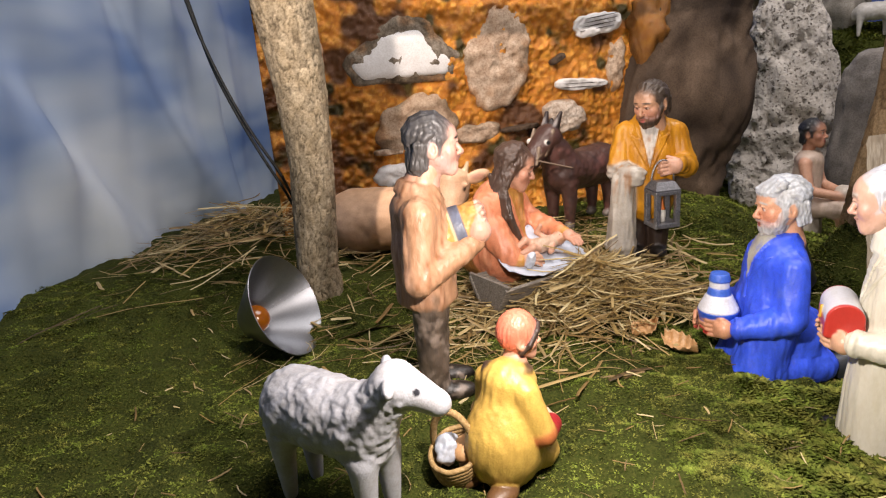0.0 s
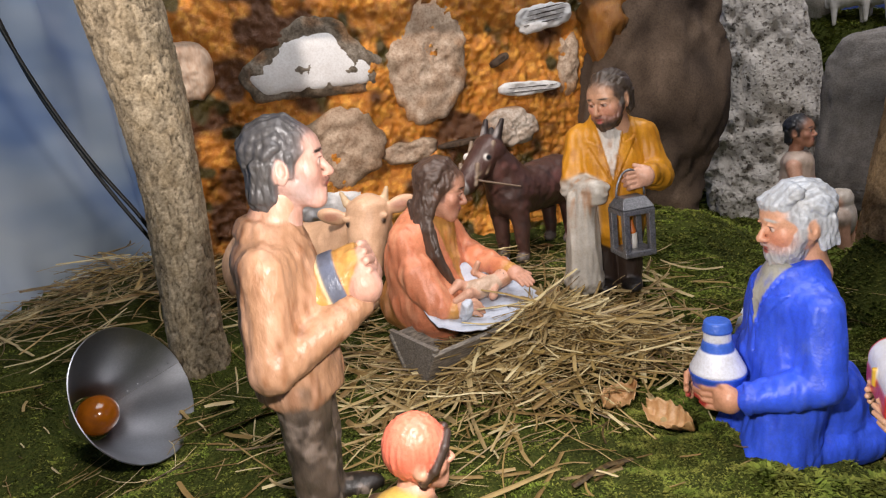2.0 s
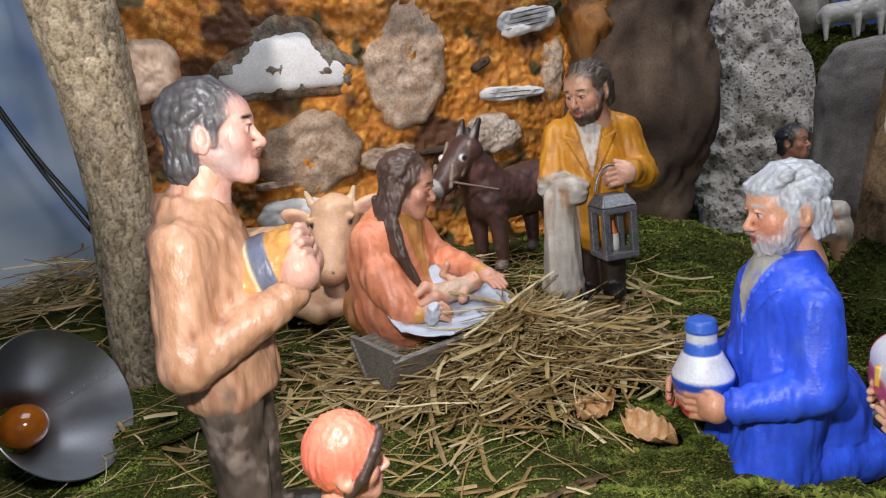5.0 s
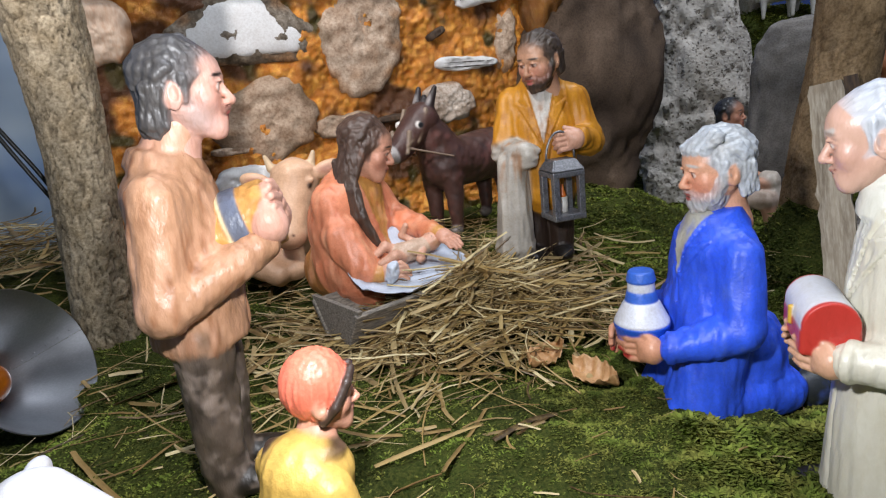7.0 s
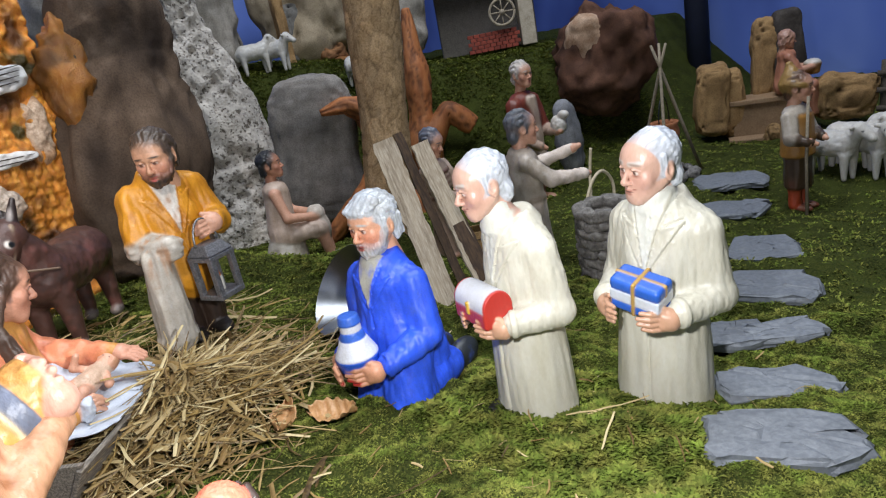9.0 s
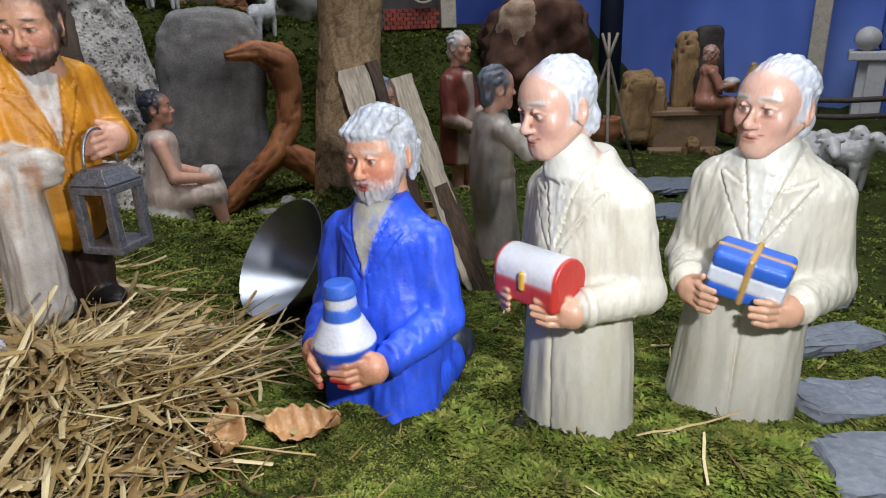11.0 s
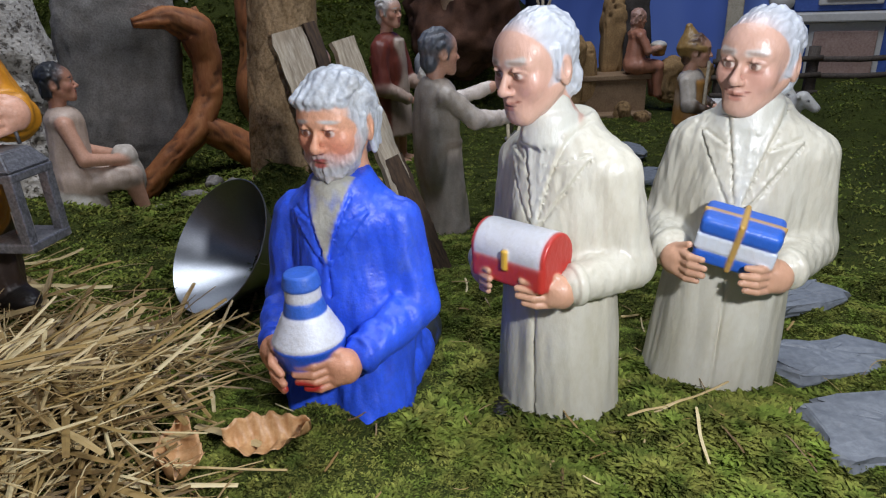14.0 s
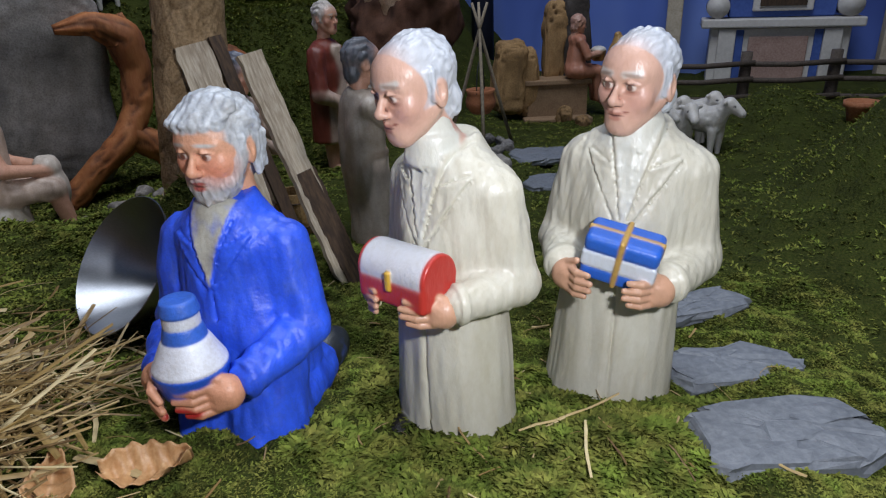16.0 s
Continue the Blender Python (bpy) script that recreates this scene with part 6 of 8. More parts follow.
figure("infant_figurine", pose(0.145, 0.882, 0.1150, 24, 0, 34) @ Matrix.Scale(0.82, 4), PAINTED, "clay infant lying on cloth in the manger", "figurine", (b, 0.0012))

# ---- animals ----
# donkey
b, e = Clay(), Clay()
DONK = "4A322C"
b.limb((0, 0.0, 0.105), (0.004, 0.11, 0.108), 0.036, 0.040, DONK, k=0.012, grain=(0.0012, 0.012, 0.2))
b.limb((0, 0.000, 0.115), (-0.004, -0.030, 0.166), 0.037, 0.026, DONK, k=0.012, grain=(0.0012, 0.012, 0.2))
for x, y in ((-0.020, -0.008), (0.020, -0.008), (-0.020, 0.115), (0.020, 0.115)):
    b.limb((x, y, 0.085), (x, y + 0.002, 0.012), 0.0165, 0.0085, DONK, k=0.008, grain=(0.0008, 0.01, 0.2))
    b.ball((x, y - 0.002, 0.008), (0.010, 0.012, 0.009), "6E6660", k=0.003)
e.limb((-0.004, -0.036, 0.176), (-0.014, -0.080, 0.138), 0.0262, 0.0165, DONK, k=0.008, grain=(0.0006, 0.01, 0.15))
e.ball((-0.016, -0.091, 0.135), (0.0145, 0.0125, 0.0135), "B5B2B0", k=0.005, grain=(0.0006, 0.006, 0.15))
e.spot((-0.022, -0.099, 0.141), 0.003, "3A2E2A").spot((-0.010, -0.100, 0.141), 0.003, "3A2E2A")
for s in (-1, 1):
    e.limb((-0.004 + s * 0.012, -0.030, 0.194), (-0.002 + s * 0.016, -0.020, 0.220), 0.0080, 0.0036, "2C2220", k=0.003)
    e.spot((-0.003 + s * 0.014, -0.034, 0.208), (0.004, 0.006, 0.010), "8E8886", 0.8)
    e.ball((-0.010 + s * 0.0200, -0.056, 0.172), (0.0048, 0.0066, 0.0062), "D8D4CE", k=0.001)
    e.spot((-0.010 + s * 0.0245, -0.057, 0.172), (0.005, 0.0040, 0.0040), "14181C", 0.3)
    e.limb((-0.007 + s * 0.022, -0.044, 0.192), (-0.012 + s * 0.0215, -0.060, 0.150), 0.0030, 0.0030, "8A7866", k=0.0005)
    e.limb((-0.012 + s * 0.0170, -0.072, 0.164), (-0.014 + s * 0.0175, -0.078, 0.136), 0.0030, 0.0030, "8A7866", k=0.0005)
    e.limb((-0.014 + s * 0.0185, -0.076, 0.142), (0.0 + s * 0.036, -0.018, 0.122), 0.0018, 0.0016, "7A6858", k=0.0005)
    e.limb((-0.012 + s * 0.0195, -0.062, 0.158), (-0.014 + s * 0.0185, -0.077, 0.146), 0.0028, 0.0028, "8A7866", k=0.0005)
for i in range(9):
    t = i / 8
    e.ball((0.0, -0.030 + 0.030 * t, 0.202 - 0.062 * t + 0.02 * t * (1 - t)), (0.005, 0.006, 0.010), "241C1A", k=0.002, grain=(0.001, 0.004, 0.2))
b.wash(streak((0.022, 0.022, 0.022), 95, 0.2, 0.9, 0.6), "6E4640").wash(streak((0.018, 0.018, 0.018), 97, 0.2, 0.9, 0.6), "2C2626")
figure("donkey_figurine", pose(0.204, 1.124, 0.078, 0, 0, -44) @ Matrix.Scale(0.92, 4), PAINTED, "dark brown clay donkey with bridle and pale muzzle", "figurine", (b, 0.0022), (e, 0.0013))

# ox
b, e = Clay(), Clay()
OX = "CFA888"
b.place((0.05, -1.04, -0.08))
e.place((0.05, -1.04, -0.08))
hide = (0.0012, 0.02, 0.08)
b.limb((-0.020, 1.055, 0.130), (-0.160, 1.100, 0.118), 0.050, 0.058, OX, k=0.012, grain=hide)
b.limb((-0.018, 1.045, 0.145), (0.014, 1.014, 0.176), 0.044, 0.031, OX, k=0.016, grain=hide)
b.limb((-0.010, 1.020, 0.110), (0.010, 0.985, 0.090), 0.022, 0.014, OX, k=0.012, grain=hide)
b.limb((-0.060, 1.010, 0.105), (-0.010, 0.975, 0.085), 0.020, 0.013, OX, k=0.012, grain=hide)
b.ball((-0.150, 1.065, 0.110), (0.050, 0.034, 0.040), OX, k=0.014, grain=hide)
e.limb((0.020, 1.002, 0.190), (0.011, 0.976, 0.138), 0.0285, 0.0195, OX, k=0.008, grain=(0.001, 0.02, 0.06))
e.ball((0.020, 0.998, 0.204), (0.024, 0.018, 0.014), OX, k=0.008, grain=hide)
e.ball((0.010, 0.970, 0.132), (0.0200, 0.0130, 0.0140), "BC9074", k=0.006)
e.spot((0.002, 0.959, 0.136), 0.0030, "5A3A2C").spot((0.017, 0.959, 0.136), 0.0030, "5A3A2C")
for s, x in ((-1, -0.0025), (1, 0.0385)):
    e.ball((x, 0.984, 0.188), 0.0042, "2A1E18", k=0.001)
    e.limb((x - 0.005, 0.984, 0.194), (x + 0.005, 0.984, 0.194), 0.0032, 0.0032, OX, k=0.003)
    e.ball((x + s * 0.023, 1.000, 0.200 + 0.003 * s), (0.020, 0.006, 0.0105), OX, rot(0, -s * 14, s * 10), k=0.004)
    e.spot((x + s * 0.025, 0.993, 0.200 + 0.003 * s), (0.013, 0.006, 0.006), "B07F68", 0.8)
    e.limb((x + s * 0.003, 1.004, 0.210), (x + s * 0.008, 1.004, 0.224), 0.0056, 0.0026, "CDB494", k=0.003)
figure("ox_figurine", pose(-0.05, 1.04, 0.08), PAINTED, "light tan clay ox lying in straw", "figurine", (b, 0.0024), (e, 0.0015))


def sheep(name, m, wool, h, label, turn=0.0, graze=0.0, scale=1.0, legs="C4C4C2", group="", material=None):
    """A standing sheep with a knobbly fleece; the front is -y."""
    b = Clay().place((0, 0, 0), None, scale)
    fleece = (0.0012 * scale, 0.0052 * scale, 0.10)
    b.ball((0, 0.005, 0.086), (0.030, 0.058, 0.032), wool, k=0.008, grain=fleece)
    b.ball((0, 0.040, 0.084), (0.029, 0.028, 0.033), wool, k=0.01, grain=fleece)
    b.ball((0, -0.034, 0.086), (0.027, 0.026, 0.034), wool, k=0.01, grain=fleece)
    b.ball((0, 0.066, 0.078), (0.006, 0.010, 0.020), wool, k=0.006, grain=fleece)
    for x, y in ((-0.014, -0.042), (0.014, -0.042), (-0.015, 0.046), (0.015, 0.046)):
        b.limb((x, y, 0.062), (x, y, 0.006), 0.0115, 0.0060, legs, k=0.008)
    c, s = math.cos(radians(turn)), math.sin(radians(turn))

    def h3(x, y, z):
        return (x * c - y * s, -0.058 + x * s + y * c, z - graze)
    b.limb((0, -0.046, 0.100), h3(0, -0.006, 0.122), 0.021, 0.0165, wool, k=0.008, grain=fleece)
    b.limb(h3(0, -0.010, 0.127), h3(0, -0.036, 0.108), 0.0165, 0.0105, legs, k=0.006)
    b.ball(h3(0, -0.040, 0.105), (0.0092, 0.0085, 0.0080), legs, k=0.004)
    for q in (-1, 1):
        b.ball(h3(q * 0.020, -0.004, 0.132), (0.010, 0.0045, 0.006), legs, rot(0, 0, turn), k=0.003)
        b.spot(h3(q * 0.0135, -0.024, 0.124), 0.0030, "2A2A30", 0.3)
    return thing(name, clay_mesh(name, material or PAINTED, (b, h)), m, label, "figurine", group)


sheep("sheep_figurine", pose(-0.058, 0.494, 0.004, 0, 0, 60), "A6A8AE", 0.0018, "large white-washed clay sheep standing on moss", 40, 0.0, 1.10, "AEB0B6")

# ---- lamp shades, lantern, basket, planks ----
def rod(points, r, ring=10, closed=True):
    """A round rod along points, as a bmesh."""
    bm = bmesh.new()
    pts = [Vector(p) for p in points]
    rows = []
    for i, p in enumerate(pts):
        d = (pts[min(i + 1, len(pts) - 1)] - pts[max(i - 1, 0)]).normalized()
        u = d.cross(Vector((0.31, 0.93, 0.17))).normalized()
        w = d.cross(u)
        rr = r[i] if isinstance(r, (list, tuple)) else r
        rows.append([bm.verts.new(p + (u * math.cos(a) + w * math.sin(a)) * rr) for a in (2 * math.pi * k / ring for k in range(ring))])
    for a, b_ in zip(rows, rows[1:]):
        for k in range(ring):
            bm.faces.new((a[k], a[(k + 1) % ring], b_[(k + 1) % ring], b_[k]))
    bm.faces.new(rows[0][::-1])
    bm.faces.new(rows[-1])
    for f in bm.faces:
        f.smooth = True
    return bm


def lamp_shade(at, axis, label, bulb=True, size=1.0):
    """A cone of rolled sheet steel with an amber bulb at its neck; axis points out of the wide mouth."""
    z = Vector(axis).normalized()
    m = Matrix.Translation(at) @ z.to_track_quat("Z", "Y").to_matrix().to_4x4()
    ob = empty_thing("lamp_shade", m @ Matrix.Scale(size, 4), label, "lamp shade")
    a = np.linspace(0, 2 * np.pi, 97)
    a[-1] -= 0.004
    v, f = [], []
    # inner face, rim, outer face; the sheet's edges overlap along one line
    for (r0, z0), (r1, z1) in (((0.0205, -0.058), (0.0620, 0.0)), ((0.0620, 0.0), (0.0628, -0.0004)), ((0.0628, -0.0004), (0.0213, -0.0584)), ((0.0213, -0.0584), (0.0205, -0.058))):
        n = len(v)
        for t in np.linspace(0, 1, 6):
            r, zz = r0 + (r1 - r0) * t, z0 + (z1 - z0) * t
            v += [((r - 0.0006 * (i / 96)) * math.cos(q), (r - 0.0006 * (i / 96)) * math.sin(q), zz) for i, q in enumerate(a)]
        f += [(n + i * 97 + j, n + i * 97 + j + 1, n + i * 97 + 98 + j, n + i * 97 + 97 + j) for i in range(5) for j in range(96)]
    me = mesh_from("cone", v, f, STEEL)
    bm = bmesh.new()
    bm.from_mesh(me)
    bmesh.ops.remove_doubles(bm, verts=bm.verts, dist=0.00003)
    for e in bm.edges:
        e.smooth = len(e.link_faces) == 2 and e.calc_face_angle() < 0.6
    bm.to_mesh(me)
    bm.free()
    part("cone", me, STEEL, ob, "brushed steel cone")
    if bulb:
        c = Clay().ball((0, 0, -0.051), (0.0180, 0.0180, 0.0190), "B06A14")
        part("bulb", clay_mesh("bulb", AMBER, (c, 0.002)), AMBER, ob, "amber glass bulb")
    else:
        part("neck", rod([(0, 0, -0.0572), (0, 0, -0.060)], 0.0205, 32), STEEL, ob)
    for k in range(6):
        q, r = 0.08, 0.0262 + 0.0062 * k
        part("rivet", rod([(r * math.cos(q), r * math.sin(q), -0.050 + 0.00867 * k), (r * math.cos(q) - 0.0012, r * math.sin(q), -0.0492 + 0.00867 * k)], 0.0007, 6), STEEL, ob)
    return ob


AMBER = material("amber_glass", "86480C", 0.12, second="4A2806", size=0.01, amount=0.5, bump=0)
lamp_shade((-0.186, 0.768, 0.094), (0.93, -0.16, 0.42), "brushed steel cone lamp shade standing on moss", True, 1.10)
lamp_shade((0.460, 0.892, 0.078), (-0.73, 0.26, 0.58), "brushed steel cone lamp shade lying behind a figurine", False)


def lantern(m):
    ob = empty_thing("lantern", m, "dark metal lantern with a candle hanging from a hand", "lantern")
    tin = material("lantern_tin", "8A8A8C", 0.38, 0.75, second="4E4E54", size=0.01, amount=0.6, third="B0B0B4", fine=0.002, bump=0.3, depth=0.0006)
    for x in (-1, 1):
        for y in (-1, 1):
            part("corner_post", bevelled((x * 0.015 - 0.0036, y * 0.015 - 0.0036, 0.006), (x * 0.015 + 0.0036, y * 0.015 + 0.0036, 0.050), 0.0008), tin, ob)
    part("base", bevelled((-0.019, -0.019, 0.0), (0.019, 0.019, 0.007), 0.0015), tin, ob)
    part("top_rail", bevelled((-0.019, -0.019, 0.048), (0.019, 0.019, 0.054), 0.0012), tin, ob)
    bm = bmesh.new()
    lo = [bm.verts.new((x * 0.0192, y * 0.0192, 0.0545)) for x, y in ((-1, -1), (1, -1), (1, 1), (-1, 1))]
    hi = [bm.verts.new((x * 0.013, y * 0.011, 0.0665)) for x, y in ((-1, -1), (1, -1), (1, 1), (-1, 1))]
    bm.faces.new(hi)
    bm.faces.new(lo[::-1])
    for i in range(4):
        bm.faces.new((lo[i], lo[(i + 1) % 4], hi[(i + 1) % 4], hi[i]))
    bmesh.ops.bevel(bm, geom=bm.edges[:], offset=0.0012, segments=2, affect="EDGES")
    part("roof", bm, tin, ob)
    arc = [(0.017 * math.cos(t), 0, 0.066 + 0.030 * math.sin(t)) for t in np.linspace(0, math.pi, 16)]
    part("handle", rod(arc, 0.0013), tin, ob)
    part("candle", rod([(0, 0, 0.007), (0, 0, 0.024)], 0.0055), CANDLE, ob, "white candle")
    part("flame", clay_mesh("flame", PAINTED, (Clay().limb((0, 0, 0.026), (0, 0, 0.038), 0.0042, 0.0012, "D0702A"), 0.0012)), PAINTED, ob, "painted orange flame")
    return ob


CANDLE = material("candle_wax", "D8D4CA", 0.6, second="C4BEB0", size=0.01, amount=0.4, bump=0)
lantern(pose(0.322, 0.921, 0.130, 0, 0, 14) @ Matrix.Scale(0.98, 4))

# basket beside the girl
WICKER = material("wicker", "9A7A4A", 0.75, second="5E4526", size=0.008, amount=0.7, third="C0A070", fine=0.002, bump=0.6, depth=0.001)


def basket(m):
    ob = empty_thing("basket", m, "small woven basket with bread and a cloth", "basket")
    rows = []
    for i in range(8):
        r, z = 0.017 + 0.0062 * math.sin(i / 7 * 1.45), 0.0018 + 0.0034 * i
        rows.append(part("coil", rod([(r * math.cos(t), r * math.sin(t) * 0.8, z + 0.0004 * math.sin(t * 9)) for t in np.linspace(0, 2 * math.pi, 40)], 0.0021, 8), WICKER, ob))
    part("bottom", rod([(0, 0, 0.0005), (0, 0, 0.003)], 0.0165, 24), WICKER, ob)
    part("handle", rod([(0, 0.0175 * math.cos(t), 0.026 + 0.036 * math.sin(t)) for t in np.linspace(0, math.pi, 22)], 0.0028), WICKER, ob)
    part("bread", clay_mesh("bread", PAINTED, (Clay().ball((0.004, -0.006, 0.024), (0.013, 0.010, 0.008), "C09468"), 0.0015)), PAINTED, ob, "round pale loaf")
    part("cloth", clay_mesh("cloth", PAINTED, (Clay().ball((-0.002, 0.006, 0.026), (0.012, 0.008, 0.012), "B4BCC8", grain=(0.002, 0.006, 0.1)), 0.0015)), PAINTED, ob, "white-blue folded cloth")


basket(pose(0.046, 0.538, 0.004, 0, -12, 70) @ Matrix.Scale(1.25, 4))


# planks leaning on the second trunk
def plank(top, foot, wide, thick, mat, label, seed, roll=0.0):
    top, foot = Vector(top), Vector(foot)
    ln = (top - foot).length
    n, k = 26, 6
    rng = np.random.default_rng(seed)
    zs = np.linspace(0, ln, n)
    jag = rng.normal(0, wide * 0.03, (n, 2))
    v, f = [], []
    for i in range(n):
        for x, y in ((-wide / 2 + jag[i, 0], -thick / 2), (wide / 2 + jag[i, 1], -thick / 2), (wide / 2 + jag[i, 1], thick / 2), (-wide / 2 + jag[i, 0], thick / 2)):
            v.append((x, y, zs[i]))
    for i in range(n - 1):
        for j in range(4):
            f.append((i * 4 + j, i * 4 + (j + 1) % 4, i * 4 + 4 + (j + 1) % 4, i * 4 + 4 + j))
    f += [(3, 2, 1, 0), (n * 4 - 4, n * 4 - 3, n * 4 - 2, n * 4 - 1)]
    z = (top - foot).normalized()
    m = Matrix.Translation(foot) @ z.to_track_quat("Z", "Y").to_matrix().to_4x4() @ pose(0, 0, 0, 0, 0, roll)
    thing("plank", mesh_from("plank", v, f, mat, smooth=False), m, label, "plank", "planks leaning on the trunk")


plank((0.582, 0.878, 0.246), (0.560, 0.792, 0.012), 0.030, 0.006, WOOD, "pale grey sawn plank leaning on the trunk", 2, 150)
plank((0.596, 0.862, 0.252), (0.590, 0.780, 0.008), 0.012, 0.006, DARKWOOD, "dark weathered plank leaning on the trunk", 3, 150)
plank((0.602, 0.832, 0.236), (0.600, 0.748, 0.010), 0.024, 0.008, WOOD, "narrow pale batten leaning on the trunk", 4, 150)
plank((0.604, 0.790, 0.126), (0.606, 0.742, 0.004), 0.022, 0.010, DARKWOOD, "short reddish brown board leaning on the trunk", 5, 150)


# ---- slate slabs ----
def slab(x, y, ln, wide, turn, seed, label, high=0.012, tilt=(0, 0)):
    rng = np.random.default_rng(seed)
    n = 22
    a = np.sort(rng.uniform(0, 2 * math.pi, n) * 0.35 + np.linspace(0, 2 * math.pi, n, endpoint=False) * 0.9)
    r = rng.uniform(0.90, 1.06, n)
    sq = (np.abs(np.cos(a)) ** 4 + np.abs(np.sin(a)) ** 4) ** -0.25
    bm = bmesh.new()
    out = [(ln / 2 * r[i] * sq[i] * math.cos(a[i]), wide / 2 * r[i] * sq[i] * math.sin(a[i])) for i in range(n)]
    rows = []
    for k, z in ((1.0, 0), (1.03, high * 0.35), (1.0, high * 0.7), (0.965, high * 0.92), (0.92, high), (0.6, high * 1.02), (0.3, high)):
        rows.append([bm.verts.new((px * k + rng.normal(0, 0.0012), py * k + rng.normal(0, 0.0012), z + rng.normal(0, 0.0007))) for px, py in out])
    for p, q in zip(rows, rows[1:]):
        for i in range(n):
            bm.faces.new((p[i], p[(i + 1) % n], q[(i + 1) % n], q[i]))
    bm.faces.new(rows[-1])
    bm.faces.new(rows[0][::-1])
    me = bpy.data.meshes.new("slate_slab")
    bm.to_mesh(me)
    bm.free()
    me.materials.append(SLATE)
    thing("slate_slab", me, pose(x, y, float(ground_z(x, y)) - 0.002, tilt[0], tilt[1], turn), label, "slab", "slate stepping slabs")


SLAB = "flat blue-grey slate stepping slab in moss"
slab(0.478, 0.366, 0.125, 0.066, -68, 3, SLAB, 0.014, (3, -2))
slab(0.568, 0.395, 0.115, 0.052, -62, 5, "flat brownish grey slate slab in moss", 0.012)
slab(0.645, 0.455, 0.070, 0.055, -60, 7, SLAB)
slab(0.668, 0.412, 0.080, 0.045, -50, 8, SLAB)
slab(0.772, 0.455, 0.115, 0.085, -70, 9, SLAB)
slab(0.925, 0.505, 0.105, 0.100, -65, 11, SLAB)
slab(1.190, 0.630, 0.135, 0.090, -68, 12, SLAB)
slab(1.390, 0.700, 0.150, 0.110, -68, 13, SLAB)

# ---- cable down the sky cloth ----
for k, (dx, sag) in enumerate(((0.0, 0.03), (0.012, 0.045))):
    a, c = Vector((-0.33 + dx * 0.3, 0.86, 0.62)), Vector((-0.215 + dx, 0.93, 0.18))
    pts = [a.lerp(c, t) + Vector((0.006 * math.sin(9 * t + k), 0, -sag * 4 * t * (1 - t) + 0.004 * math.sin(14 * t + 2 * k))) for t in np.linspace(0, 1, 40)]
    me = bpy.data.meshes.new("cable")
    bm = rod(pts, 0.0022, 8)
    bm.to_mesh(me)
    bm.free()
    me.materials.append(BLACK)
    thing("cable", me, Matrix(), "thin black electric cable hanging in front of the sky", "cable", "twin cables")
thing("roof_beam", (lambda me: (bevelled((-0.30, -0.018, -0.014), (0.62, 0.018, 0.014), 0.003).to_mesh(me), me.materials.append(DARKWOOD), me)[2])(bpy.data.meshes.new("roof_beam")),
      pose(-0.10, 1.10, 0.535, 0, 0, 14), "dark brown wooden beam over the cave front", "beam")

# ---- figures and things farther back ----
def robed(name, m, label, robe, over=None, hair="5A5A5E", tall=0.27, arms=(), style="short", head_yaw=0.0, head_pitch=4.0, legs=0.0, extra=None, scale=1.0, beard=None, legcol="C99A80", flare=0.036):
    """A standing figure in a robe; arms: (side, elbow, hand) in its own metres, the front is -y."""
    b, h = Clay(), Clay()
    k = tall / 0.27
    b.place((0, 0, 0), None, k)
    h.place((0, 0, 0), None, k)
    foot = legs
    b.tin((0, 0, foot + (0.13 - foot) / 2), (0.13 - foot) / 2, flare, 0.029, robe, flat=0.82, soft=0.005, k=0.008, grain=FOLD)
    b.ball((0, 0.001, 0.155), (0.033, 0.026, 0.052), over or robe, k=0.012, grain=FOLD)
    b.ball((0, 0.004, 0.192), (0.031, 0.020, 0.016), over or robe, k=0.014, grain=FINE)
    for s in (-1, 1):
        b.ball((s * 0.014, -0.014, 0.006), (0.010, 0.020, 0.007), legcol, k=0.003)
        if legs:
            b.limb((s * 0.014, 0, 0.006), (s * 0.015, 0, legs + 0.02), 0.009, 0.013, legcol, k=0.003)
    for s, el, ha in arms:
        b.limb((s * 0.032, 0.002, 0.188), el, 0.0135, 0.0125, over or robe, k=0.008, grain=FOLD)
        b.limb(el, ha, 0.0125, 0.0090, robe, k=0.004, grain=FOLD)
        h.ball(ha, 0.0085, SKIN, k=0.003)
        d = np.array(ha) - np.array(el)
        d = d / np.linalg.norm(d)
        h.limb(ha, np.array(ha) + d * 0.012, 0.006, 0.0045, SKIN, k=0.003)
    if extra:
        extra(b, h)
    b.place()
    head(h, (0, -0.004 * k, 0.238 * k), head_yaw, head_pitch, 1.12 * k * scale, hair, style, beard, fine=False)
    return figure(name, m, PAINTED, label, "figurine", (b, 0.0028), (h, 0.0018))


def gz(x, y):
    return float(ground_z(x, y))


